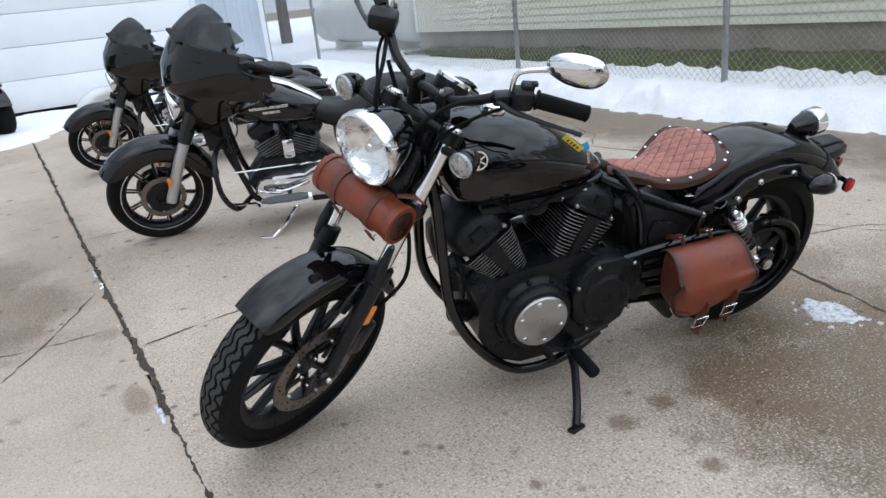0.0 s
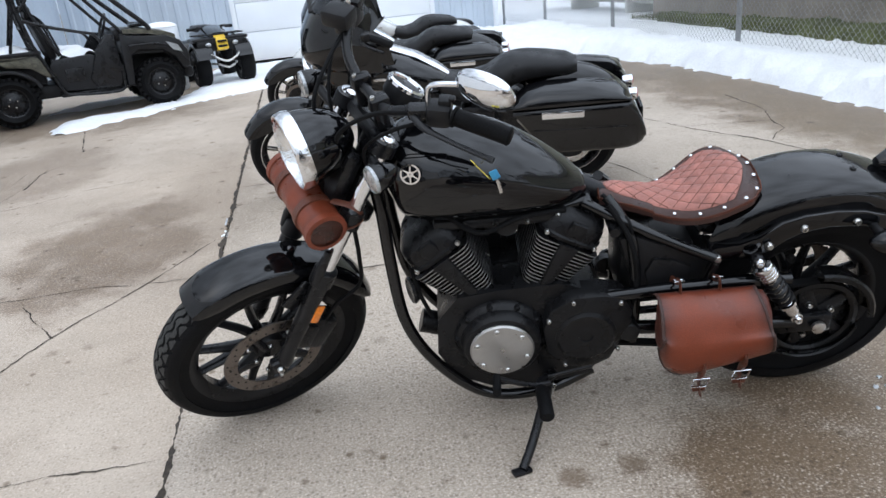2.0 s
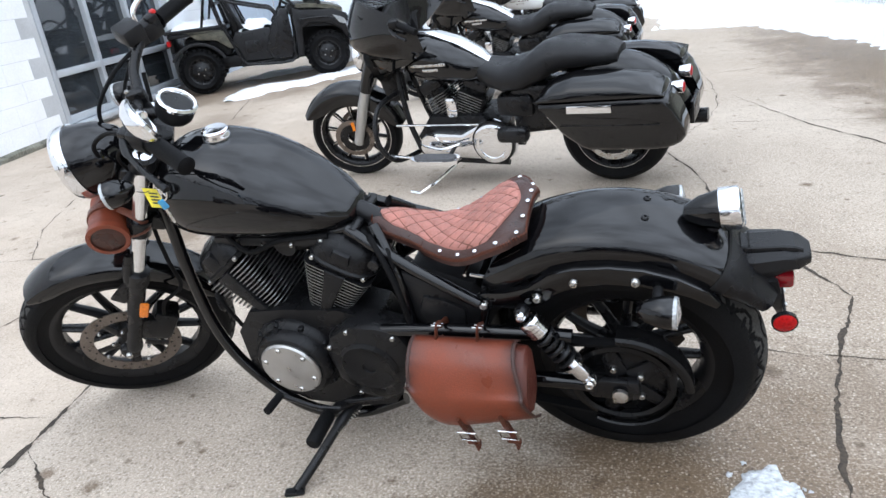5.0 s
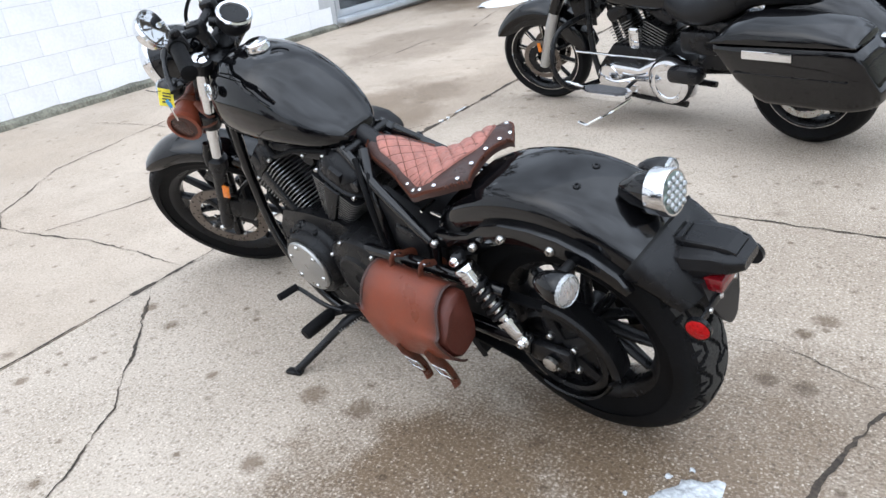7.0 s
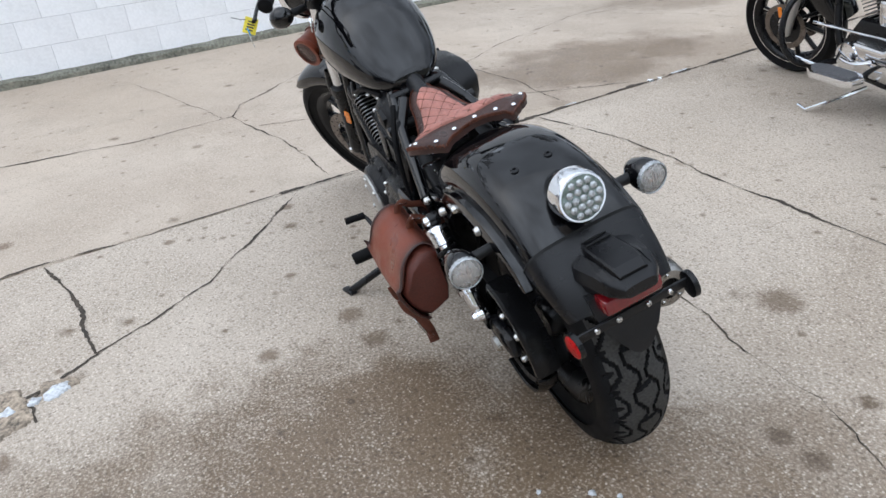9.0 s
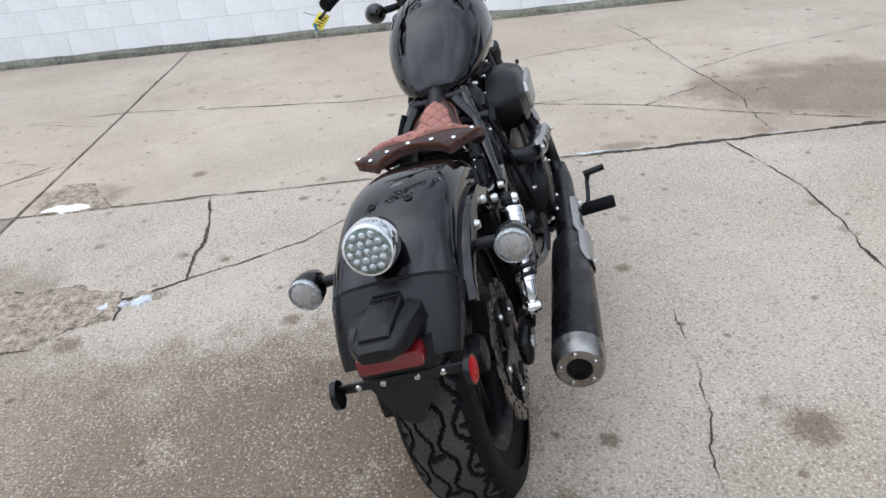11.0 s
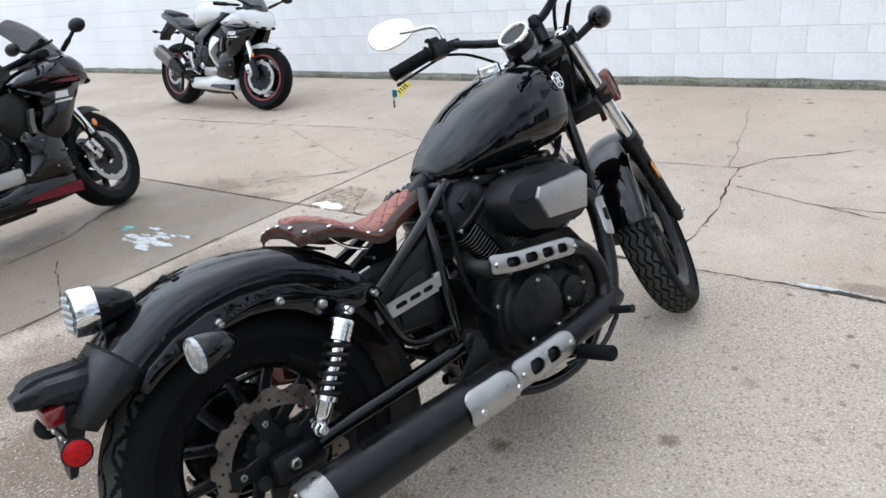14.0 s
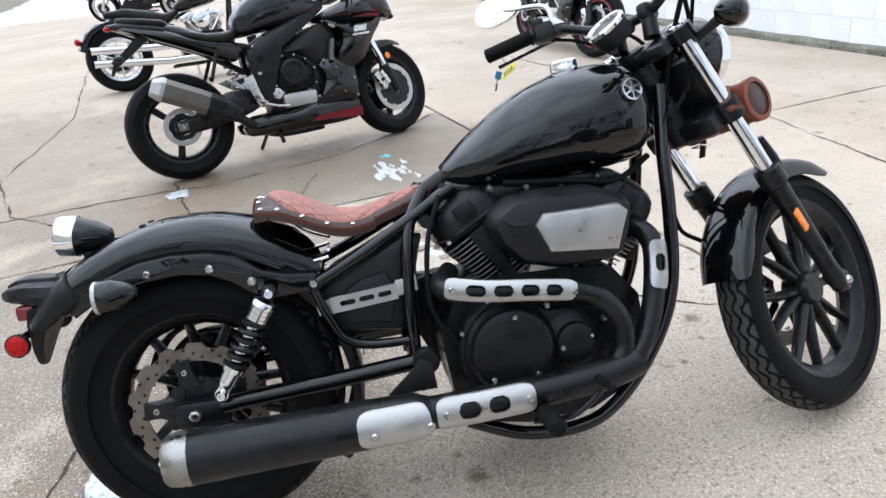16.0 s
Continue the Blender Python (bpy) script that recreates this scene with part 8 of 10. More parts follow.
def touring(m, body, fender, seat_label, label, full=True, tank_mat=None):
    """A bagger: batwing fairing, long tank, two-up seat, hard cases."""
    tm_ = tank_mat or body
    b = thing("touring_motorcycle", label, "motorcycle", m, group="row of parked touring motorcycles")
    WB, RF, RR = 1.71, 0.305, 0.305
    st = steer_about(WB - 0.04, RF, 27, 17)
    wt = simple_wheel(b, (WB, 0, RF), RF, 0.062, 0.235, 10, "satin_black", "satin_black", st, (0.075, -0.075), 0.9, 0.130, lip="chrome", disc_mat="disc")
    simple_wheel(b, (0, 0, RR), RR, 0.085, 0.215, 5, "satin_black", "satin_black", None, (0.10,), 1.5, lip="chrome")
    for k in range(10):
        for s in (-1, 1):
            part("machined_edge", steer(spoke_geo((WB, 0, RF), 2 * math.pi * k / 10 + 0.3 + 0.035, 0.06, 0.205, 0.0025, 0.0035, 0.001, 0.001, 0.0165 * s, 0.0125 * s), st), "steel", wt)
    fp = [(-0.090, 0.245), (-0.092, 0.305), (-0.082, 0.333), (-0.05, 0.352), (0, 0.359), (0.05, 0.352), (0.082, 0.333), (0.092, 0.305), (0.090, 0.245)]

    def ffun(t, y, q):
        e = min(1.0, min(t, 1 - t) / 0.16)
        return y, 0.336 - (0.336 - q) * (0.2 + 0.8 * math.sqrt(e)) if q < 0.336 else q
    part("front_fender", steer(Geo().loft(arch((WB, 0, RF), 34, 172, shell(fp, 0.005), 36, ffun)), st), fender, b, "glossy deep front fender")
    for s in (-1, 1):
        part("fork_leg", steer(Geo().tube([(WB - 0.03, 0.115 * s, RF - 0.02), (WB - 0.14, 0.115 * s, RF + 0.24), (WB - 0.27, 0.115 * s, RF + 0.50)], [0.03, 0.033, 0.026], 14), st), "fork_grey", b, "silver fork leg")
        part("fork_cover", steer(Geo().tube([(WB - 0.185, 0.115 * s, RF + 0.33), (WB - 0.33, 0.10 * s, RF + 0.62)], [0.04, 0.045], 12), st), body, b)
        part("side_reflector", steer(Geo().box((WB - 0.045, 0.15 * s, RF + 0.12), (0.022, 0.008, 0.06), 0.003), st), "orange_lens", b)
    # fairing: upright sections from wing tip to wing tip, with a brow over the lamp
    fr = []
    for k in range(37):
        u = -1 + 2 * k / 36
        q = abs(u)
        xf, yy = 1.545 - 0.42 * q ** 2.3, 0.405 * math.copysign(q ** 0.92, u)
        top, low = 1.225 - 0.085 * q ** 2 - 0.055 * q ** 7, 0.60 + 0.275 * q ** 1.15 + 0.055 * q ** 7
        mid = 0.955 - 0.01 * q
        sec = [(-0.20 * (1 - 0.6 * q), top - 0.03, 0.96), (-0.135 * (1 - 0.5 * q), top, 0.96), (-0.075 * (1 - 0.6 * q), 1.150 - 0.06 * q, 0.985), (-0.022 * (1 - q), 1.065 - 0.04 * q, 1.0), (0.0, mid, 1.0), (-0.006, mid - 0.025, 1.0),
               (-0.026, mid - 0.045, 0.99), (-0.035, 0.62 * mid + 0.38 * low, 0.97), (-0.065, 0.30 * mid + 0.70 * low, 0.92), (-0.115 * (1 - 0.3 * q), low + 0.015, 0.80 + 0.12 * q), (-0.15 * (1 - 0.3 * q), low, 0.76 + 0.14 * q), (-0.23 * (1 - 0.5 * q), low + 0.02, 0.74 + 0.15 * q), (-0.28 * (1 - 0.65 * q), 0.93, 0.95)]
        fr.append([(xf + dx, yy * sy, z) for dx, z, sy in sec])
    fa = part("fairing", steer(Geo().loft(fr), st), body, b, "glossy batwing fairing", 75) if full else None
    if full:
        sc_ = []
        for i in range(9):
            t = i / 8
            sc_.append([(1.545 - 0.42 * abs(u) ** 2.3 - 0.120 * (1 - 0.5 * abs(u)) - 0.19 * t * (1 - 0.1 * abs(u)), 0.405 * math.copysign(abs(u) ** 0.92, u) * (0.97 - 0.26 * t), 1.216 - 0.085 * u * u + (0.115 * math.sin(t * 1.4)) * (1 - abs(u / 0.70) ** 5)) for u in [-0.70 + 1.40 * j / 24 for j in range(25)]])
        g = Geo().loft(sc_, closed=False).loft([[(x - 0.006, y, z) for x, y, z in r] for r in sc_], closed=False)
        part("windscreen", steer(g, st), "smoke_screen", fa, "dark smoked windscreen", 60)
        part("vent", steer(Geo().box((1.430, 0, 1.205), (0.03, 0.26, 0.016), 0.006), st), "black_hole", fa)
        for s in (-1, 1):
            part("side_vent", steer(Geo().loft([[(1.43 - 0.03 * k, (0.155 + 0.05 * k) * s, 1.135 - 0.006 * k + dz) for dz in (-0.010 * (1 - k * 0.3), 0.010 * (1 - k * 0.3))] + [(1.39 - 0.03 * k, (0.15 + 0.05 * k) * s, 1.135 - 0.006 * k)] for k in range(3)]), st), "black_hole", fa, smooth=0)
        part("inner_fairing", steer(Geo().box((1.24, 0, 1.02), (0.05, 0.50, 0.22), 0.03), st), "plastic", fa)
        hl_ = part("headlight", steer(Geo().lathe((1.515, 0, 0.82), (1, 0, -0.05), [(-0.08, 0.06), (-0.02, 0.095), (0.015, 0.10), (0.03, 0.094), (0.03, 0.086), (0.01, 0.082)], 36), st), "chrome", b)
        part("lens", steer(Geo().lathe((1.515, 0, 0.82), (1, 0, -0.05), [(0.012, 0.084), (0.03, 0.06), (0.034, 0.001)], 32), st), "clear_lens", hl_)
        part("chin", steer(Geo().plate([(1.38, 0.56), (1.29, 0.55), (1.28, 0.70), (1.40, 0.70)], -0.11, 0.11, 0.02), st), "satin_black", b)
    for s in (-1, 1):
        hb_ = part("handlebar", steer(Geo().tube(curve([(1.30, 0.06 * s, 1.03), (1.25, 0.22 * s, 1.10), (1.15, 0.36 * s, 1.10), (1.05, 0.43 * s, 1.07)], 5), 0.0125, 10), st), "satin_black", b)
        part("grip", steer(Geo().tube([(1.13, 0.375 * s, 1.095), (1.03, 0.44 * s, 1.065)], 0.019, 12), st), "rubber", hb_)
        part("switch_housing", steer(Geo().box((1.16, 0.355 * s, 1.10), (0.06, 0.06, 0.05), 0.014), st), "satin_black", hb_)
        part("lever", steer(Geo().tube(curve([(1.20, 0.33 * s, 1.09), (1.16, 0.42 * s, 1.07), (1.08, 0.49 * s, 1.05)], 4), 0.008, 8), st), "satin_black", hb_)
    # tank with chrome console
    rg = []
    for x, zt, zb, w in ((0.66, 0.70, 0.66, 0.05), (0.70, 0.745, 0.64, 0.10), (0.78, 0.80, 0.63, 0.15), (0.90, 0.865, 0.64, 0.185), (1.02, 0.905, 0.65, 0.19), (1.12, 0.915, 0.67, 0.17), (1.19, 0.90, 0.70, 0.12), (1.22, 0.86, 0.76, 0.07)):
        rg.append(oval(x, 0, (zt + zb) / 2, w, (zt - zb) / 2, 0.72))
    tk_ = part("fuel_tank", Geo().loft(rg), tm_, b, "", 60)
    rg = []
    for x, zt, w in ((0.68, 0.735, 0.03), (0.74, 0.785, 0.05), (0.86, 0.86, 0.055), (1.0, 0.912, 0.05), (1.12, 0.925, 0.04), (1.16, 0.915, 0.02)):
        rg.append(oval(x, 0, zt - 0.005, w, 0.016, 0.8, 16))
    part("console", Geo().loft(rg), "chrome", tk_, "chrome tank console")
    for s in (-1, 1):
        for k, (x0, ln, dz) in enumerate(((0.88, 0.22, 0.0), (0.93, 0.10, -0.028))):
            part("tank_script", Geo().box((x0 + ln / 2, 0.184 * s, 0.775 + dz), (ln, 0.012, 0.016), 0.004), "steel", tk_, "bar of silver lettering")
    # frame, engine
    for s in (-1, 1):
        part("down_tube", Geo().tube(curve([(1.28, 0.04 * s, 0.86), (1.25, 0.10 * s, 0.55), (1.20, 0.13 * s, 0.32), (1.10, 0.13 * s, 0.19), (0.6, 0.14 * s, 0.16)], 5), 0.018, 10), "satin_black", b)
        part("crash_bar", Geo().tube(curve([(1.27, 0.05 * s, 0.60), (1.33, 0.28 * s, 0.56), (1.33, 0.36 * s, 0.38), (1.27, 0.30 * s, 0.24), (1.20, 0.12 * s, 0.22)], 5), 0.016, 10), "satin_black", b)
    v_twin(b, 0.92, 0.40, "satin_black", "engine_black")
    pr_ = part("primary_cover", Geo().plate([(0.53, 0.30), (0.55, 0.22), (0.64, 0.185), (0.90, 0.20), (1.10, 0.21), (1.16, 0.26), (1.13, 0.33), (1.03, 0.37), (0.86, 0.36), (0.76, 0.41), (0.66, 0.43), (0.57, 0.39)], 0.13, 0.195, 0.03), "chrome", b, "polished primary cover")
    part("front_boss", Geo().lathe((1.07, 0.19, 0.285), (0, 1, 0), [(0, 0.075), (0.010, 0.070), (0.014, 0.05), (0.014, 0.001)], 32), "chrome", pr_)
    part("rim_groove", Geo().lathe((0.66, 0.185, 0.305), (0, 1, 0), [(0, 0.132), (0.016, 0.130), (0.018, 0.115), (0.018, 0.001)], 40), "satin_black", pr_)
    dc_ = part("derby_cover", Geo().lathe((0.66, 0.195, 0.305), (0, 1, 0), [(0, 0.122), (0.016, 0.118), (0.024, 0.104), (0.024, 0.088), (0.019, 0.082), (0.026, 0.05), (0.027, 0.001)], 40), "chrome", pr_, "round chrome derby cover")
    for k in range(5):
        q = 2 * math.pi * k / 5 + 0.3
        bolt(dc_, (0.66 + 0.096 * math.cos(q), 0.219, 0.305 + 0.096 * math.sin(q)), (0, 1, 0), 0.007, 0.004)
    part("heel_lever", Geo().tube(curve([(0.84, 0.25, 0.33), (0.96, 0.26, 0.30), (1.03, 0.26, 0.31)], 4), 0.009, 8), "chrome", b)
    for s in (-1, 1):
        outl = [(0.83, 0.30), (0.87, 0.275), (1.07, 0.275), (1.13, 0.30), (1.15, 0.33), (1.13, 0.365), (1.07, 0.395), (0.87, 0.385), (0.83, 0.36)]
        fb = part("footboard", Geo().loft([[(x, y * s, 0.245) for x, y in outl], [(x, y * s, 0.268) for x, y in outl], [(x * 0.985 + 0.015, (y * 0.97 + 0.01) * s, 0.274) for x, y in outl]]), "chrome", b, "oval chrome footboard", 30)
        part("pad", Geo().loft([[(0.99 + (x - 0.99) * 0.86, (0.335 + (y - 0.335) * 0.72) * s, z) for x, y in outl] for z in (0.270, 0.282)]), "board_rubber", fb, "grey ribbed rubber pad", 30)
        part("passenger_board", Geo().box((0.47, 0.33 * s, 0.415), (0.18, 0.09, 0.085), 0.03), "satin_black", b)
        part("arm", Geo().tube([(0.95, 0.14 * s, 0.20), (0.98, 0.33 * s, 0.245)], 0.014, 8), "satin_black", b)
    part("shift_lever", Geo().tube([(0.98, 0.26, 0.22), (1.30, 0.30, 0.27)], 0.009, 8), "chrome", b)
    part("shift_rod", Geo().tube([(0.72, 0.22, 0.43), (1.25, 0.24, 0.44)], 0.007, 8), "chrome", b)
    part("kickstand", Geo().tube(curve([(0.92, 0.20, 0.17), (1.0, 0.32, 0.12), (1.09, 0.40, 0.07)], 4), 0.012, 8).tube([(1.09, 0.40, 0.07), (1.16, 0.39, 0.075)], 0.010, 8), "chrome", b)
    # seat
    rg = []
    for x, zc, w, h in ((0.82, 0.725, 0.06, 0.03), (0.76, 0.70, 0.10, 0.055), (0.68, 0.665, 0.14, 0.07), (0.58, 0.645, 0.175, 0.075), (0.47, 0.66, 0.185, 0.085), (0.38, 0.705, 0.18, 0.095), (0.30, 0.738, 0.168, 0.085), (0.22, 0.752, 0.16, 0.075), (0.10, 0.750, 0.15, 0.062), (0.0, 0.742, 0.135, 0.052), (-0.06, 0.728, 0.10, 0.038)):
        rg.append(oval(x, 0, zc, w, h, 0.75, 24))
    part("seat", Geo().loft(rg), "plastic", b, seat_label, 60)
    # rear fender, lights
    part("rear_fender", Geo().loft(arch((0, 0, RR), 60, 172, shell([(-0.12, 0.30), (-0.122, 0.38), (-0.10, 0.41), (-0.05, 0.43), (0, 0.436), (0.05, 0.43), (0.10, 0.41), (0.122, 0.38), (0.12, 0.30)], 0.005), 30)), fender, b)
    part("rear_filler", Geo().box((0.40, 0, 0.48), (0.30, 0.24, 0.26), 0.03), "satin_black", b)
    for s in (-1, 1):
        rg = []
        for x, z0, z1, k in ((0.30, 0.56, 0.598, 0.90), (0.285, 0.52, 0.598, 0.95), (0.19, 0.41, 0.60, 1), (0.09, 0.335, 0.604, 1), (0.05, 0.32, 0.606, 1), (-0.20, 0.322, 0.612, 1), (-0.28, 0.323, 0.614, 0.99), (-0.325, 0.326, 0.612, 0.96), (-0.365, 0.335, 0.565, 0.91), (-0.40, 0.35, 0.49, 0.84), (-0.42, 0.375, 0.43, 0.74)):
            rg.append([(x, (0.17 + (y - 0.17) * (k if y > 0.2 else 1)) * s, z) for y, z in ((0.17, z0), (0.17, z1), (0.30, z1), (0.36, z1 - 0.002), (0.374, z1 - 0.012), (0.377, z1 - 0.04), (0.373, 0.5 * (z0 + z1)), (0.362, z0 + 0.035), (0.345, z0 + 0.010), (0.31, z0))])
        case_ = part("saddle_case", Geo().loft(rg), body, b, "glossy hard saddle case", 55)
        part("lid", Geo().loft([[(x, y, z) for y, z in ((0.165 * s, z0), (0.165 * s, z1 - 0.01), (0.20 * s, z1), (0.30 * s, z1 - 0.008), (0.35 * s, z1 - 0.025), (0.378 * s, 0.45 * z1 + 0.55 * z0), (0.386 * s, z0 + 0.006), (0.384 * s, z0))] for x, z0, z1 in ((0.315, 0.606, 0.618), (0.285, 0.606, 0.652), (0.22, 0.608, 0.69), (0.12, 0.61, 0.708), (-0.12, 0.616, 0.705), (-0.26, 0.62, 0.685), (-0.315, 0.622, 0.655), (-0.335, 0.622, 0.632))]), body, case_, "", 60)
        part("latch", Geo().box((0.03, 0.380 * s, 0.565), (0.23, 0.014, 0.042), 0.006), "chrome", case_, "bright latch bar")
        part("groove", Geo().box((-0.06, 0.3725 * s, 0.475), (0.5, 0.006, 0.006), 0.002), "satin_black", case_)
        if s < 0:
            part("exhaust", Geo().tube([(0.80, 0.16 * s, 0.22), (0.45, 0.25 * s, 0.225), (0.35, 0.27 * s, 0.235), (-0.45, 0.27 * s, 0.26)], [0.025, 0.03, 0.042, 0.042], 16), "satin_black", b)
        tl_ = part("tail_lamp", Geo().lathe((-0.38, 0.12 * s, 0.57), (-1, 0, 0), [(-0.06, 0.01), (-0.05, 0.03), (0, 0.036), (0.006, 0.034)], 20), "chrome", b)
        part("lens", Geo().lathe((-0.38, 0.12 * s, 0.57), (-1, 0, 0), [(0.0, 0.034), (0.012, 0.02), (0.014, 0.001)], 20), "red_lens", tl_)
    part("plate_holder", Geo().box((-0.42, 0, 0.42), (0.02, 0.19, 0.12), 0.006), "satin_black", b)
    part("battery_cover", Geo().box((0.52, 0, 0.50), (0.22, 0.30, 0.13), 0.03), "satin_black", b)
    if not full:
        part("headlight", steer(Geo().lathe((1.52, 0, 0.84), (1, 0, 0), [(-0.12, 0.02), (-0.06, 0.08), (0, 0.095), (0.012, 0.09), (0.015, 0.001)], 28), st), "chrome", b)
        for s in (-1, 1):
            part("fork_shroud", steer(Geo().tube([(1.48, 0.11 * s, 0.75), (1.37, 0.11 * s, 1.0)], 0.05, 12), st), body, b)
    return b


def ground_pose(rear, front, lean, x_rear=0.0):
    f = Vector(front) - Vector(rear)
    return pose(rear[0], rear[1], 0, 0, 0, math.degrees(math.atan2(f.y, f.x))) @ pose(0, 0, 0, -lean)


touring(ground_pose((0.02, 4.57), (-1.775, 4.237), 9), "gloss_black", "gloss_black", "black vinyl two-up seat", "gloss black touring motorcycle with batwing fairing on its kickstand")
touring(ground_pose((-1.32, 7.02), (-3.03, 6.60), 9), "gloss_black", "gloss_black", "black vinyl seat", "black touring motorcycle with fairing and chrome fork, second in the row")
touring(ground_pose((-2.2, 9.2), (-3.96, 8.25), 9), "gloss_black", "white_paint", "black vinyl seat", "white and black touring motorcycle, last in the row", True, "white_paint")


def rounded(poly, times=2):
    """The outline poly with its corners cut off, time and again."""
    for _ in range(times):
        out = []
        for i, p in enumerate(poly):
            q = poly[(i + 1) % len(poly)]
            out += [(p[0] * 0.8 + q[0] * 0.2, p[1] * 0.8 + q[1] * 0.2), (p[0] * 0.2 + q[0] * 0.8, p[1] * 0.2 + q[1] * 0.8)]
        poly = out
    return poly


def pillow(poly, y0, y1, times=2, flat=2.6, n=6):
    """A panel with the outline poly in x and z that swells from y0 at its rim to y1 at its middle."""
    poly = rounded(poly, times)
    cx, cz = sum(p[0] for p in poly) / len(poly), sum(p[1] for p in poly) / len(poly)
    rings = [[(x, y0 * 0.5, z) for x, z in poly]]
    for k in range(n + 1):
        f = 1 - 0.97 * (k / n) ** 1.3
        rings.append([(cx + (x - cx) * f, y0 + (y1 - y0) * (1 - f ** flat), cz + (z - cz) * f) for x, z in poly])
    return Geo().loft(rings)


def sport(m, body, side, accent, wheel_lip, label, screen="smoke_screen", frame_mat="satin_black", steer_deg=18, WB=1.365, belly=None, muffler="grey_exhaust"):
    """A fully faired sport motorcycle."""
    b = thing("sport_motorcycle", label, "motorcycle", m)
    RF, RR = 0.30, 0.315
    st = steer_about(WB - 0.02, RF, 24, steer_deg)

    def slim(g):
        # the body narrows towards its nose
        return g.move(lambda p: Vector((p.x, p.y * (1 - 0.62 * max(0.0, (p.x - 1.10) / 0.36) ** 1.6), p.z)))
    wf_ = simple_wheel(b, (WB, 0, RF), RF, 0.06, 0.215, 3, "satin_black", "satin_black", st, (0.07, -0.07), 1.5, 0.155, lip=wheel_lip, disc_mat="brushed")
    wr_ = simple_wheel(b, (0, 0, RR), RR, 0.09, 0.215, 3, "satin_black", "satin_black", None, (-0.10,), 1.4, 0.11, lip=wheel_lip, disc_mat="brushed")
    for s in (-1, 1):
        for k in range(10):
            a = 2 * math.pi * k / 10
            bolt(wf_, (WB + 0.122 * math.cos(a), 0.073 * s, RF + 0.122 * math.sin(a)), (0, s, 0), 0.009, 0.005, "steel", st)
    bolt(wr_, (0, -0.13, RR), (0, -1, 0), 0.026, 0.02, "steel")
    part("axle_plate", Geo().box((0, -0.132, RR), (0.055, 0.012, 0.045), 0.006), "brushed", b)
    part("front_fender", steer(Geo().loft(arch((WB, 0, RF), 62, 138, shell([(-0.068, 0.27), (-0.070, 0.295), (-0.058, 0.318), (0, 0.33), (0.058, 0.318), (0.070, 0.295), (0.068, 0.27)], 0.004), 24, lambda t, y, q: (y * (0.7 + 0.3 * math.sin(math.pi * min(1, t * 1.6 + 0.1))), q if q > 0.3 else 0.30 - (0.30 - q) * math.sin(math.pi * t)))), st), body, b)
    for s in (-1, 1):
        part("fork_leg", steer(Geo().tube([(WB - 0.005, 0.105 * s, RF - 0.03), (WB - 0.01, 0.105 * s, RF + 0.02), (WB - 0.08, 0.105 * s, RF + 0.18)], [0.024, 0.03, 0.027], 12), st), "satin_black", b)
        part("fork_tube", steer(Geo().tube([(WB - 0.07, 0.105 * s, RF + 0.15), (WB - 0.22, 0.105 * s, RF + 0.52)], 0.027, 14), st), "chrome", b)
        cal = part("caliper", steer(Geo().box((0, 0, 0), (0.055, 0.05, 0.13), 0.014, Matrix.Translation((WB - 0.115, 0.088 * s, RF + 0.055)) @ Matrix.Rotation(radians(-30), 4, "Y")).box((0, 0, 0), (0.035, 0.03, 0.10), 0.008, Matrix.Translation((WB - 0.09, 0.11 * s, RF + 0.07)) @ Matrix.Rotation(radians(-30), 4, "Y")), st), "steel", b, "bare metal brake caliper")
        for dz in (-0.035, 0.0, 0.035):
            bolt(cal, (WB - 0.115 + dz * 0.55, 0.114 * s, RF + 0.055 + dz), (0, s, 0), 0.011, 0.006, "satin_black", st)
        part("brake_hose", steer(Geo().tube(curve([(WB - 0.11, 0.11 * s, RF + 0.12), (WB - 0.13, 0.14 * s, RF + 0.22), (WB - 0.19, 0.12 * s, RF + 0.36)], 5), 0.006, 6), st), "rubber", b)
        part("fork_reflector", steer(Geo().ball((WB - 0.045, 0.138 * s, RF + 0.20), (0.020, 0.008, 0.022), 12, 6), st), "orange_lens", b)
        # upper fairing with a dark lower half
        part("upper_fairing", slim(pillow([(0.93, 0.800), (1.005, 0.845), (1.19, 0.907), (1.33, 0.905), (1.42, 0.830), (1.37, 0.770), (1.20, 0.760), (1.05, 0.775)], 0.165 * s, 0.225 * s, 2, 2.0)), body, b, "upper fairing panel")
        part("cheek_panel", slim(pillow([(0.945, 0.790), (1.08, 0.772), (1.37, 0.768), (1.34, 0.720), (1.27, 0.650), (1.19, 0.53), (1.07, 0.475), (0.995, 0.56), (1.06, 0.66), (1.04, 0.74)], 0.168 * s, 0.218 * s, 1, 2.2)), side, b, "cheek panel")
        if belly:
            part("side_stripe", pillow([(0.79, 0.69), (0.93, 0.665), (0.86, 0.60), (0.815, 0.53), (0.83, 0.46), (0.90, 0.40), (0.84, 0.395), (0.77, 0.46), (0.745, 0.54), (0.75, 0.63)], 0.165 * s, 0.216 * s, 1, 2.2), body, b, "white swoosh on the side")
        for k, (x0, z0, x1, z1, h_) in enumerate(((1.05, 0.800, 1.36, 0.815, 0.016), (1.14, 0.780, 1.33, 0.778, 0.012))):
            part("stripe", slim(Geo().plate([(x0, z0), (x1, z1 - h_), (x1 + 0.01, z1 + h_ * 0.6), ((x0 + x1) / 2, (z0 + z1) / 2 + h_ * 0.9)], 0.19 * s, 0.2275 * s)), accent, b, smooth=0)
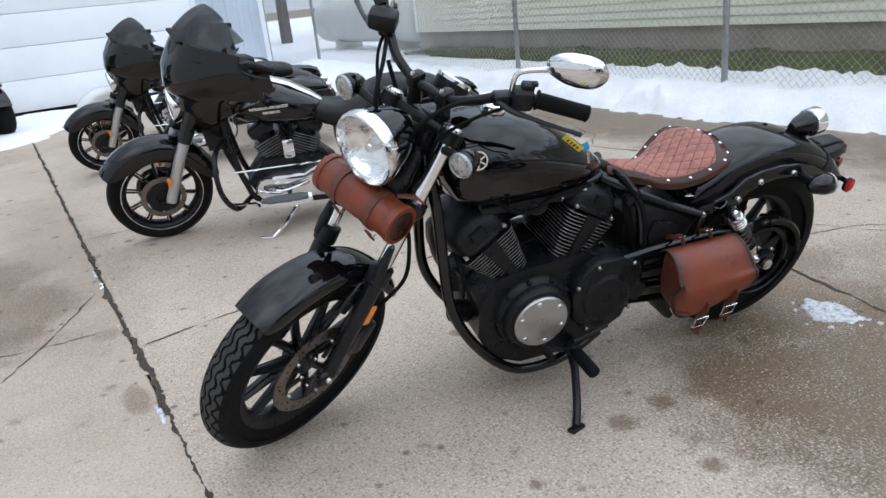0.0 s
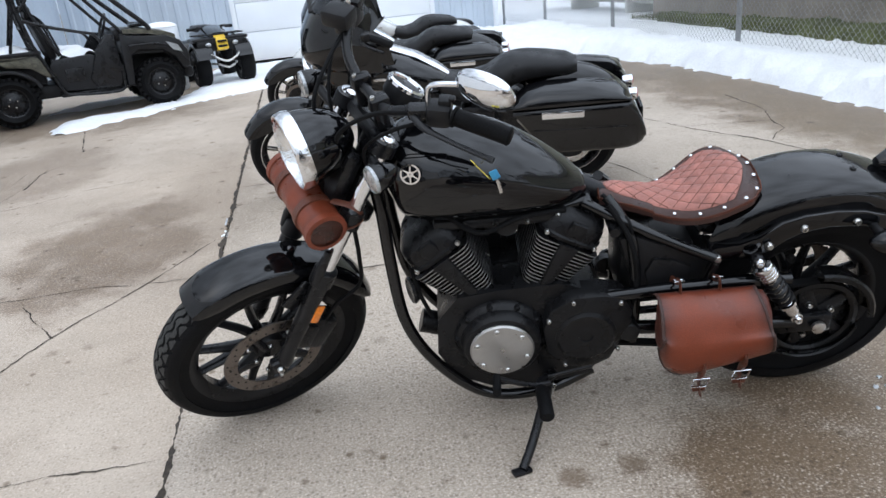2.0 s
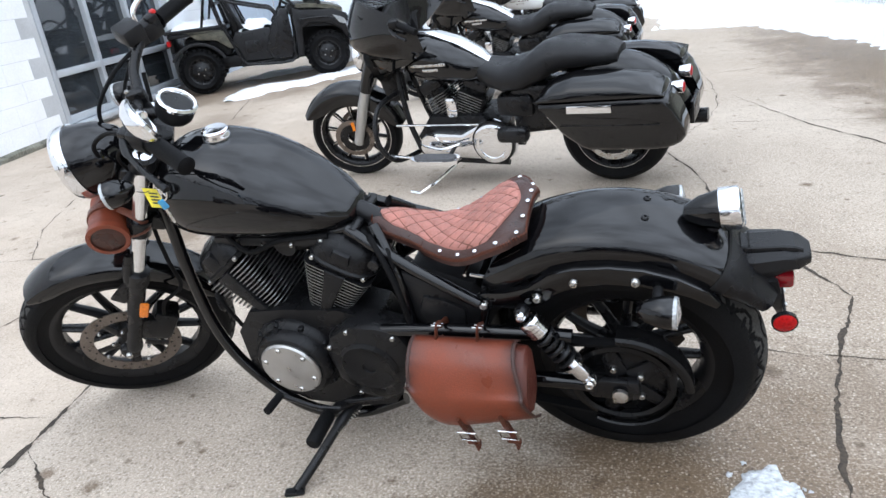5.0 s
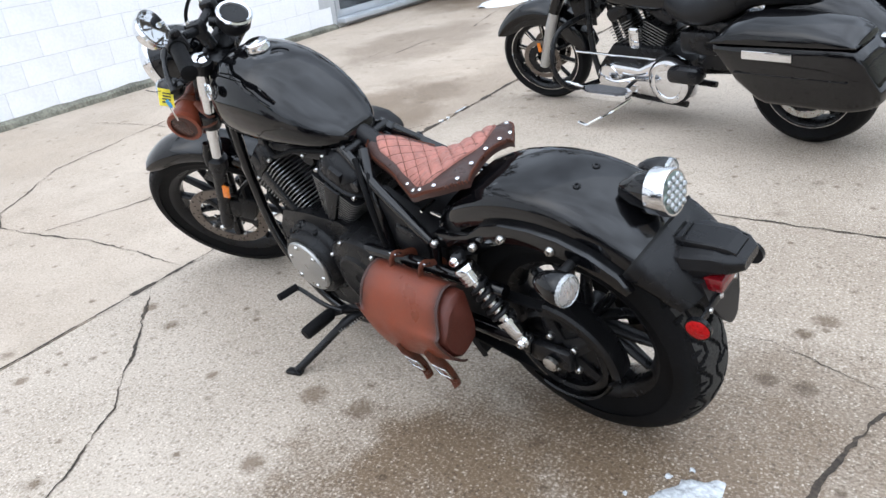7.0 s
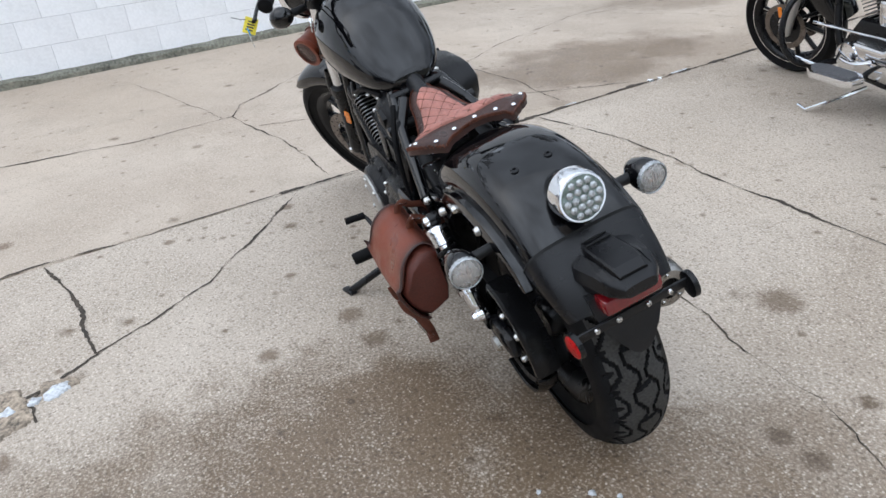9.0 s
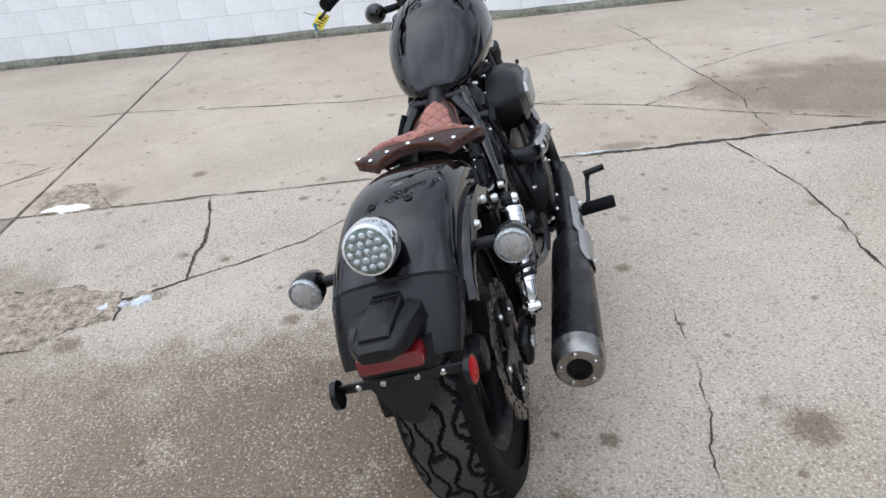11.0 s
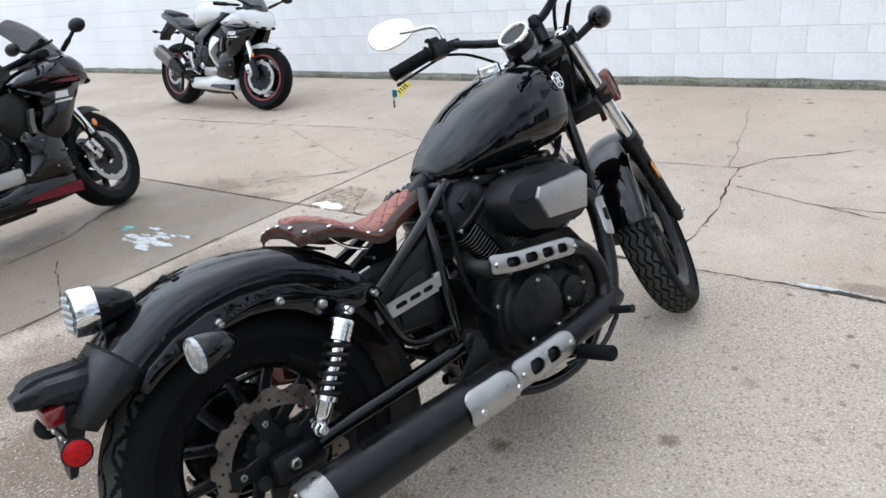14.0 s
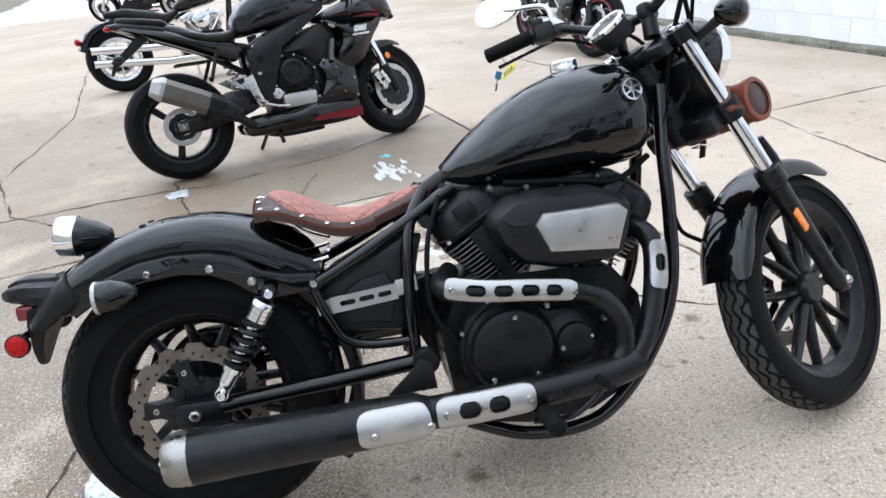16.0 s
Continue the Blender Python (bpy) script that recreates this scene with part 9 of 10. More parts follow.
        for k, (x0, x1, z0, z1) in enumerate(((1.12, 1.21, 0.690, 0.725), (1.105, 1.225, 0.668, 0.680))):
            part("fairing_mark", slim(Geo().plate([(x0, z0), (x1, z0), (x1 + 0.012, z1), (x0 + 0.012, z1)], 0.18 * s, 0.2225 * s)), "steel", b, "silver lettering bar", 0)
        part("inner_panel", pillow([(0.64, 0.640), (0.90, 0.775), (1.00, 0.770), (1.02, 0.64), (0.98, 0.54), (0.88, 0.53), (0.78, 0.62)], 0.135 * s, 0.168 * s, 1), "plastic", b)
        part("air_scoop", Geo().loft([[(x - 0.018, 0.165 * s, z), (x - 0.013, 0.19 * s, z), (x + 0.013, 0.19 * s, z), (x + 0.018, 0.165 * s, z)] for x, z in ((0.955, 0.545), (0.962, 0.60), (0.985, 0.67))]), "grey_exhaust", b, "grey mesh over the scoop")
        # lower fairing: leg in front of the engine and belly pan
        part("side_fairing", pillow([(0.87, 0.545), (0.985, 0.57), (1.10, 0.50), (1.105, 0.40), (1.10, 0.28), (0.94, 0.27), (0.80, 0.30), (0.86, 0.385), (0.895, 0.45)], 0.155 * s, 0.205 * s, 1, 2.2), side, b, "lower fairing leg")
        part("belly_pan", pillow([(1.10, 0.30), (1.098, 0.170), (0.93, 0.158), (0.747, 0.165), (0.50, 0.172), (0.36, 0.180), (0.335, 0.235), (0.40, 0.290), (0.65, 0.300), (0.82, 0.330), (0.92, 0.32)], 0.135 * s, 0.196 * s, 1, 2.4), belly or side, b, "belly pan panel")
        part("belly_mark", Geo().plate([(0.75, 0.205), (1.085, 0.178), (1.09, 0.235), (0.80, 0.232)], 0.15 * s, 0.1995 * s), accent, b, "bar of coloured lettering", 0)
        for x, z in ((0.90, 0.555), (1.08, 0.42), (1.08, 0.31), (0.83, 0.345), (0.97, 0.50), (0.42, 0.265), (1.0, 0.35)):
            bolt(b, (x, 0.178 * s, z), (0, s, 0), 0.008, 0.018, "steel")
        # twin-spar frame with its pivot plate
        spar = pillow([(0.925, 0.915), (0.985, 0.895), (0.975, 0.85), (0.87, 0.800), (0.72, 0.735), (0.60, 0.665), (0.553, 0.60), (0.540, 0.52), (0.555, 0.350), (0.485, 0.350), (0.465, 0.52), (0.45, 0.660), (0.53, 0.728), (0.72, 0.818)], 0.140 * s, 0.172 * s, 1, 3.0)
        sp_ = part("frame_spar", spar, frame_mat, b, "broad black frame spar")
        for x, z, r_ in ((0.52, 0.62, 0.020), (0.50, 0.54, 0.013), (0.515, 0.36, 0.016), (0.49, 0.70, 0.010)):
            bolt(sp_, (x, 0.168 * s, z), (0, s, 0), r_, 0.014, "engine_black" if r_ > 0.015 else "steel")
        # engine side: many-sided clutch cover with a ring of bolts
        cov = [(0.575, 0.515), (0.60, 0.585), (0.66, 0.625), (0.735, 0.62), (0.80, 0.585), (0.85, 0.52), (0.845, 0.43), (0.79, 0.395), (0.70, 0.385), (0.62, 0.40), (0.585, 0.45)]
        cc_ = part("clutch_cover", pillow(cov, 0.12 * s, 0.195 * s, 1, 2.2), "engine_black", b, "black engine side cover")
        part("cover_step", Geo().lathe((0.70, 0.17 * s, 0.515), (0, s, 0), [(0, 0.085), (0.020, 0.080), (0.028, 0.066), (0.024, 0.05), (0.030, 0.03), (0.030, 0.001)], 28), "engine_black", cc_)
        for x, z in cov:
            bolt(cc_, (0.71 + (x - 0.71) * 0.97, 0.135 * s, 0.505 + (z - 0.505) * 0.97), (0, s, 0), 0.008, 0.012, "steel")
        part("small_cover", Geo().lathe((0.585, 0.14 * s, 0.405), (0, s, 0), [(0, 0.034), (0.014, 0.032), (0.018, 0.016), (0.014, 0.015), (0.014, 0.001)], 20), "steel", b)
        part("oil_pan", Geo().box((0.72, 0.09 * s, 0.35), (0.22, 0.14, 0.09), 0.02), "brushed", b, "bare metal crankcase foot")
        # bare metal rearset with heel guard, peg and lever
        rs_ = part("rearset", Geo().plate([(0.40, 0.52), (0.455, 0.545), (0.475, 0.44), (0.50, 0.36), (0.455, 0.345), (0.425, 0.43)], 0.165 * s, 0.182 * s, 0.005), "steel", b, "bare metal footrest bracket")
        part("heel_guard", Geo().plate([(0.305, 0.525), (0.41, 0.545), (0.425, 0.500), (0.385, 0.470)], 0.170 * s, 0.178 * s, 0.003), "steel", rs_)
        part("guard_hole", Geo().plate([(0.345, 0.522), (0.395, 0.532), (0.40, 0.508), (0.375, 0.495)], 0.176 * s, 0.1790 * s), "black_hole", rs_, smooth=0)
        part("foot_peg", Geo().tube([(0.47, 0.17 * s, 0.375), (0.48, 0.27 * s, 0.37)], [0.013, 0.011], 10), "steel", rs_)
        part("pedal", Geo().tube([(0.465, 0.19 * s, 0.37), (0.56, 0.20 * s, 0.335), (0.625, 0.215 * s, 0.325)], 0.008, 8), "steel", rs_)
        part("passenger_hanger", Geo().tube([(0.29, 0.12 * s, 0.70), (0.225, 0.15 * s, 0.56), (0.215, 0.16 * s, 0.545)], [0.012, 0.011, 0.014], 8), "satin_black", b)
        part("passenger_peg", Geo().tube([(0.215, 0.15 * s, 0.55), (0.205, 0.235 * s, 0.555)], 0.011, 8), "rubber", b)
        part("clip_on", steer(Geo().tube([(1.13, 0.11 * s, 0.955), (1.06, 0.24 * s, 0.945)], 0.012, 10).tube([(1.075, 0.215 * s, 0.947), (1.015, 0.325 * s, 0.938)], 0.018, 10), st), "rubber", b)
        part("lever", steer(Geo().tube(curve([(1.13, 0.19 * s, 0.95), (1.11, 0.25 * s, 0.945), (1.06, 0.35 * s, 0.935)], 4), 0.007, 6), st), "satin_black", b)
        part("swing_arm", pillow([(-0.045, 0.285), (0.10, 0.265), (0.40, 0.315), (0.50, 0.36), (0.50, 0.44), (0.36, 0.475), (0.20, 0.42), (0.06, 0.36), (-0.045, 0.345)], 0.112 * s, 0.142 * s, 1), "satin_black", b)
        part("mirror_stem", Geo().tube(curve([(1.35, 0.10 * s, 0.945), (1.34, 0.22 * s, 0.99), (1.33, 0.30 * s, 1.02)], 4), [0.014] * 4 + [0.010] * 5, 8), "plastic", b)
        part("mirror_head", Geo().ball((1.325, 0.345 * s, 1.035), (0.028, 0.070, 0.038), 16, 10), "plastic", b)
        part("tail_panel", pillow([(-0.23, 0.915), (0.02, 0.880), (0.22, 0.795), (0.43, 0.745), (0.46, 0.66), (0.37, 0.625), (0.115, 0.755), (-0.10, 0.850)], 0.085 * s, 0.135 * s, 1, 2.2), side, b, "dark tail panel")
    part("nose", Geo().loft([oval(x, 0, z, w, h, 0.75, 28) for x, z, w, h in ((1.468, 0.770, 0.02, 0.012), (1.455, 0.785, 0.075, 0.045), (1.42, 0.815, 0.115, 0.075), (1.36, 0.84, 0.155, 0.085), (1.28, 0.86, 0.175, 0.08), (1.20, 0.87, 0.18, 0.06))]), body, b, "pointed nose", 60)
    for s in (-1, 1):
        part("headlight", pillow([(1.36, 0.80), (1.44, 0.785), (1.455, 0.800), (1.40, 0.845)], 0.055 * s, 0.118 * s, 1), "clear_lens", b, "swept-back headlamp lens")
        part("nose_intake", Geo().ball((1.445, 0.050 * s, 0.755), (0.025, 0.035, 0.016), 12, 8), "black_hole", b)
    rows_ = []
    for i in range(11):
        t = i / 10
        half_ = 0.150 - 0.035 * t
        rows_.append([(1.42 - 0.27 * t ** 1.2 - 0.09 * (q / 0.15) ** 2 * (1 - 0.4 * t), q, 0.865 + 0.30 * math.sin(t * 1.35) - 0.050 * (q / 0.15) ** 2) for q in [-half_ + 2 * half_ * j / 14 for j in range(15)]])
    part("windscreen", Geo().loft(rows_, closed=False).loft([[(x - 0.003, y, z - 0.002) for x, y, z in r] for r in rows_], closed=False), screen, b, "smoked double-bubble screen", 60)
    part("dash", Geo().box((1.235, 0, 0.945), (0.08, 0.19, 0.05), 0.018), "plastic", b)
    part("top_clamp", steer(Geo().box((1.13, 0, 0.925), (0.07, 0.25, 0.028), 0.010), st), "engine_black", b)
    rg = []
    for x, zt, zb, w in ((0.415, 0.835, 0.780, 0.05), (0.435, 0.885, 0.765, 0.105), (0.49, 0.955, 0.765, 0.150), (0.57, 1.000, 0.775, 0.175), (0.65, 1.015, 0.785, 0.19), (0.75, 1.008, 0.80, 0.195), (0.85, 0.975, 0.815, 0.18), (0.92, 0.935, 0.83, 0.15), (0.98, 0.895, 0.85, 0.09)):
        rg.append(oval(x, 0, (zt + zb) / 2, w, (zt - zb) / 2, 0.62))
    tk2 = part("fuel_tank", Geo().loft(rg), body, b, "humped fuel tank", 60)
    part("filler_cap", Geo().lathe((0.80, 0, 0.995), (0.2, 0, 1), [(0, 0.04), (0.008, 0.038), (0.01, 0.001)], 24), "satin_black", tk2)
    part("engine_block", Geo().box((0.76, 0, 0.46), (0.44, 0.25, 0.42), 0.04), "engine_black", b)
    part("radiator", Geo().box((1.06, 0, 0.48), (0.05, 0.30, 0.34), 0.012), "black_hole", b)
    part("subframe", Geo().tube([(0.50, 0.08, 0.70), (0.05, 0.06, 0.84)], 0.016, 8).tube([(0.50, -0.08, 0.70), (0.05, -0.06, 0.84)], 0.016, 8).tube([(0.46, 0, 0.55), (0.16, 0, 0.76)], 0.02, 8), "satin_black", b)
    part("rear_shock", coil_geo((0.40, 0, 0.40), (0.36, 0, 0.62), 0.032, 0.008, 5, 12), "steel", b)
    part("seat", Geo().loft([oval(x, 0, z, w, h, 0.75, 24) for x, z, w, h in ((0.455, 0.800, 0.06, 0.022), (0.42, 0.790, 0.105, 0.032), (0.35, 0.777, 0.135, 0.036), (0.26, 0.785, 0.14, 0.036), (0.17, 0.815, 0.125, 0.032), (0.08, 0.850, 0.10, 0.026), (0.02, 0.872, 0.07, 0.014))]), "plastic", b, "black seat", 60)
    part("pillion_seat", Geo().loft([oval(x, 0, z, w, 0.024, 0.75, 20) for x, z, w in ((0.07, 0.885, 0.06), (0.04, 0.905, 0.10), (-0.08, 0.930, 0.095), (-0.17, 0.945, 0.06), (-0.20, 0.945, 0.03))]), "plastic", b, "", 60)
    part("tail", Geo().loft([oval(x, 0, z, w, h, 0.7, 20) for x, z, w, h in ((0.30, 0.76, 0.10, 0.04), (0.12, 0.835, 0.10, 0.05), (-0.05, 0.885, 0.09, 0.045), (-0.18, 0.917, 0.065, 0.028), (-0.26, 0.925, 0.035, 0.012))]), side, b, "", 60)
    part("tail_lamp", Geo().ball((-0.245, 0, 0.918), (0.03, 0.045, 0.015), 12, 6), "red_lens", b)
    ph = part("plate_holder", Geo().plate([(-0.02, 0.85), (-0.26, 0.70), (-0.285, 0.66), (-0.30, 0.665), (-0.27, 0.73), (-0.10, 0.87)], -0.06, 0.06, 0.005), "plastic", b)
    for s in (-1, 1):
        part("turn_signal", Geo().tube([(-0.22, 0.05 * s, 0.735), (-0.24, 0.11 * s, 0.74)], 0.008, 8).ball((-0.245, 0.135 * s, 0.742), (0.03, 0.03, 0.018), 12, 8), "satin_black", ph)
    box8 = [(-1, -0.55), (-0.55, -1), (0.55, -1), (1, -0.55), (1, 0.55), (0.55, 1), (-0.55, 1), (-1, 0.55)]

    def can(stations, y=-0.205):
        return Geo().loft([[Vector((x, y, z)) + Vector((0.46 * v * 0.066 * w, u * 0.056 * w, 0.88 * v * 0.066 * w)) for u, v in box8] for x, z, w in stations])
    mf = part("muffler", can(((-0.085, 0.550, 1.0), (0.10, 0.455, 1.0), (0.165, 0.420, 0.97))), muffler, b, "faceted grey muffler", 20)
    part("end_cap", can(((-0.125, 0.567, 0.72), (-0.115, 0.563, 0.80), (-0.082, 0.549, 1.04), (-0.062, 0.539, 1.04))), "brushed", mf, "bare metal end cap", 20)
    part("shield", can(((0.160, 0.422, 1.03), (0.24, 0.380, 0.92), (0.33, 0.315, 0.62))), "satin_black", mf, "black plastic muffler shield", 20)
    part("header_pipe", Geo().tube(curve([(0.30, -0.20, 0.33), (0.38, -0.15, 0.26), (0.55, -0.08, 0.17), (0.85, -0.05, 0.16)], 5), 0.028, 12), "satin_black", b)
    part("kickstand", Geo().tube([(0.55, 0.14, 0.20), (0.50, 0.30, 0.06)], 0.012, 8), "satin_black", b)
    part("frame_slider", Geo().tube([(0.55, -0.13, 0.165), (0.55, -0.17, 0.115)], 0.013, 8), "plastic", b)
    return b


sport(ground_pose((2.414, -0.204), (1.3, -1.012), 10), "metal_flake_grey", "gloss_black", "red_decal", None, "black sport motorcycle with red accents on its side stand")
sport(ground_pose((0.52, -4.52), (-0.12, -3.30), 10), "white_paint", "gloss_black", "gloss_black", "red_paint", "white and black sport motorcycle with red-rimmed wheels by the wall", "smoke_screen", "gloss_black", 14, belly="white_paint")


def cruiser(m, tank_mat, label):
    """A chrome-laden cruiser seen far off."""
    b = thing("chrome_cruiser", label, "motorcycle", m)
    st = steer_about(1.58, 0.33, 32, 12)
    simple_wheel(b, (1.62, 0, 0.33), 0.33, 0.055, 0.24, 10, "chrome", "chrome", st, (0.07,), 0.5)
    simple_wheel(b, (0, 0, 0.32), 0.32, 0.08, 0.215, 10, "chrome", "chrome", None, (0.1,), 0.5)
    for x, r0, mt in ((1.62, 0.37, tank_mat), (0.0, 0.36, tank_mat)):
        g = Geo().loft(arch((x, 0, 0.325), 40 if x else 58, 150 if x else 160, shell([(-0.085, r0 - 0.07), (-0.08, r0), (0, r0 + 0.02), (0.08, r0), (0.085, r0 - 0.07)], 0.005), 24))
        part("fender", steer(g, st) if x else g, mt, b)
    for s in (-1, 1):
        part("fork_leg", steer(Geo().tube([(1.62, 0.11 * s, 0.33), (1.25, 0.11 * s, 0.98)], 0.03, 12), st), "chrome", b)
        part("handlebar", steer(Geo().tube(curve([(1.25, 0.04 * s, 1.02), (1.22, 0.25 * s, 1.10), (1.05, 0.40 * s, 1.06), (0.95, 0.43 * s, 1.04)], 5), 0.013, 8), st), "chrome", b)
        part("exhaust", Geo().tube([(0.9, -0.16, 0.32 + 0.09 * s), (0.45, -0.20, 0.30 + 0.07 * s), (-0.25, -0.21, 0.36 + 0.06 * s)], [0.025, 0.035, 0.04], 14), "chrome", b, "long chrome exhaust")
        part("down_tube", Geo().tube(curve([(1.22, 0.05 * s, 0.85), (1.15, 0.11 * s, 0.5), (1.05, 0.13 * s, 0.2), (0.5, 0.13 * s, 0.17)], 4), 0.017, 8), "satin_black", b)
    part("headlight", steer(Geo().lathe((1.40, 0, 0.90), (1, 0, 0), [(-0.1, 0.02), (-0.04, 0.08), (0.01, 0.085), (0.02, 0.07), (0.022, 0.001)], 24), st), "chrome", b)
    part("fuel_tank", Geo().loft([oval(x, 0, z, w, h, 0.75, 24) for x, z, w, h in ((0.62, 0.72, 0.06, 0.03), (0.70, 0.76, 0.13, 0.07), (0.85, 0.81, 0.165, 0.10), (1.02, 0.84, 0.155, 0.10), (1.13, 0.85, 0.09, 0.06))]), tank_mat, b, "", 60)
    part("seat", Geo().loft([oval(x, 0, z, w, h, 0.75, 20) for x, z, w, h in ((0.66, 0.70, 0.08, 0.035), (0.52, 0.64, 0.16, 0.06), (0.36, 0.68, 0.16, 0.07), (0.15, 0.745, 0.12, 0.05), (-0.05, 0.75, 0.07, 0.03))]), "plastic", b, "", 60)
    v_twin(b, 0.88, 0.42, "chrome", "steel")
    part("tail_lamp", Geo().ball((-0.345, 0, 0.535), (0.03, 0.06, 0.035), 12, 8), "red_lens", b)
    part("side_cover", Geo().box((0.45, 0, 0.47), (0.30, 0.26, 0.24), 0.04), "gloss_black", b)
    part("kickstand", Geo().tube([(0.75, 0.15, 0.17), (0.78, 0.36, 0.06)], 0.012, 8), "chrome", b)
    return b


cruiser(ground_pose((4.58, -3.10), (3.26, -4.04), 9), "gloss_black", "black cruiser motorcycle with chrome engine and exhausts")
cruiser(ground_pose((7.75, -10.3), (9.35, -10.45), 9), "red_paint", "red cruiser motorcycle with chrome engine, far across the yard")

# ---- utility vehicle by the garage ----
UT = SITE @ pose(-2.66, 9.25, 0, 0, 0, 20)
utv = thing("utility_vehicle", "black and camouflage utility vehicle with roll cage and snowy bed", "utility vehicle", UT)


def knobby(parent, c, r=0.33, half=0.13):
    wh = part("wheel", rim_geo(c, 0.17, half * 0.8), "satin_black", parent)
    part("tyre", plain_tyre(c, r - 0.015, half, 0.17, 40), "rubber", wh)
    g = Geo()
    for k in range(26):
        a = 2 * math.pi * k / 26
        for y in (-0.6, 0.0, 0.6):
            rot = Matrix.Translation(c) @ Matrix.Rotation(-a - (0.12 if y == 0 else 0), 4, "Y") @ Matrix.Translation((r - 0.018 - abs(y) * 0.02, y * half, 0))
            g.box((0, 0, 0), (0.035, half * 0.45, 0.04), 0, rot)
    tagged(part("lug_tread", g, "rubber", wh, smooth=0), kind="stuff")
    s = -1
    part("hub_disc", Geo().lathe((c[0], c[1] + s * half * 0.55, c[2]), (0, s, 0), [(0, 0.165), (0.0, 0.12), (0.03, 0.08), (0.035, 0.001)], 24), "satin_black", wh)
    for k in range(4):
        a = math.pi / 2 * k + 0.4
        bolt(wh, (c[0] + 0.055 * math.cos(a), c[1] + s * (half * 0.55 + 0.03), c[2] + 0.055 * math.sin(a)), (0, s, 0), 0.01, 0.012)


for x in (0.02, 1.75):
    for y in (0.13, 1.27):
        knobby(utv, (x, y, 0.310), 0.310)
part("chassis", Geo().box((0.92, 0.7, 0.36), (2.25, 0.84, 0.16), 0.03).box((0.95, 0.7, 0.31), (0.80, 1.28, 0.05), 0.02), "plastic", utv)
for y, s in ((0.03, -1), (1.37, 1)):
    part("side_panel", Geo().plate([(0.60, 0.36), (0.98, 0.34), (1.06, 0.72), (0.98, 0.76), (0.56, 0.74), (0.50, 0.66)], y - s * 0.05, y, 0.02), "plastic", utv)
    part("door", Geo().plate([(1.00, 0.34), (1.25, 0.33), (1.31, 0.46), (1.30, 0.96), (1.20, 0.98), (1.06, 0.80), (0.92, 0.46)], y - s * 0.02, y + s * 0.025, 0.02), "satin_black", utv)
    part("storage_hatch", Geo().plate([(0.66, 0.46), (0.86, 0.46), (0.87, 0.62), (0.66, 0.62)], y, y + s * 0.012, 0.006), "satin_black", utv)
    part("hatch_latch", Geo().box((0.77, y + s * 0.016, 0.55), (0.07, 0.012, 0.05), 0.005), "black_hole", utv)
    part("sill_tube", Geo().tube(curve([(0.37, y + s * 0.02, 0.99), (0.50, y + s * 0.02, 0.62), (0.60, y + s * 0.02, 0.36), (0.72, y + s * 0.02, 0.31), (1.24, y + s * 0.02, 0.28), (1.30, y + s * 0.02, 0.42), (1.31, y + s * 0.02, 0.60)], 3), 0.021, 8), "satin_black", utv)
    part("fender", Geo().plate([(1.33, 0.32), (1.42, 0.32), (1.46, 0.68), (1.56, 0.74), (1.84, 0.70), (1.98, 0.60), (2.06, 0.44), (2.15, 0.46), (2.16, 0.66), (2.08, 0.80), (1.92, 0.88), (1.46, 0.92), (1.36, 0.96)], y - s * 0.13, y + s * 0.03, 0.03), "plastic", utv)
    part("fender_rib", Geo().tube(curve([(1.44, y + s * 0.03, 0.80), (1.80, y + s * 0.035, 0.79), (2.00, y + s * 0.03, 0.70), (2.12, y + s * 0.03, 0.54)], 4), 0.012, 6), "satin_black", utv)
    part("headlight", Geo().plate([(1.90, 0.80), (2.03, 0.74), (2.07, 0.66), (1.97, 0.70)], y + s * 0.02, y + s * 0.045, 0.008), "clear_lens", utv)
    part("bed_side", Geo().plate([(-0.08, 0.83), (0.40, 0.82), (0.56, 0.56), (0.46, 0.55), (0.30, 0.68), (0.05, 0.72)], y - s * 0.03, y + s * 0.01, 0.012), "camo", utv, "camouflage-pattern panel over the rear wheel")
    part("wheel_arch", Geo().loft(arch((0.02, y - s * 0.1, 0.29), 25, 150, shell([(-0.13, 0.37), (-0.12, 0.40), (0.12, 0.40), (0.13, 0.37)], 0.01), 16)), "plastic", utv)
    # near-black box stands in for the shade inside the front wheel arch
    part("arch_shade_box", Geo().box((1.75, y - s * 0.32, 0.56), (0.74, 0.08, 0.42), 0.03), "black_hole", utv)
part("hood", Geo().loft([[(x, y, z + 0.03 * math.cos((y - 0.7) * 2.2)) for y in [0.06 + 1.28 * j / 12 for j in range(13)]] + [(x, 1.34, z - d), (x, 0.06, z - d)] for x, z, d in ((1.42, 1.00, 0.05), (1.70, 0.97, 0.05), (1.92, 0.92, 0.05), (2.04, 0.87, 0.05))]), "camo", utv, "camouflage-pattern hood", 60)
part("nose", Geo().loft([[(x, 0.08, z0), (x, 0.08, z1), (x, 1.32, z1), (x, 1.32, z0)] for x, z0, z1 in ((1.40, 0.70, 0.94), (1.90, 0.66, 0.87), (2.08, 0.50, 0.80), (2.18, 0.44, 0.64))]), "plastic", utv)
part("front_bumper", Geo().box((2.17, 0.7, 0.42), (0.14, 0.8, 0.26), 0.05), "plastic", utv)
bed = part("cargo_bed", Geo().box((0.06, 0.7, 0.80), (0.76, 1.36, 0.05), 0.015).box((-0.32, 0.7, 0.85), (0.05, 1.44, 0.05), 0.015).box((0.06, 0.03, 0.85), (0.80, 0.06, 0.045), 0.015).box((0.06, 1.37, 0.85), (0.80, 0.06, 0.045), 0.015), "plastic", utv)
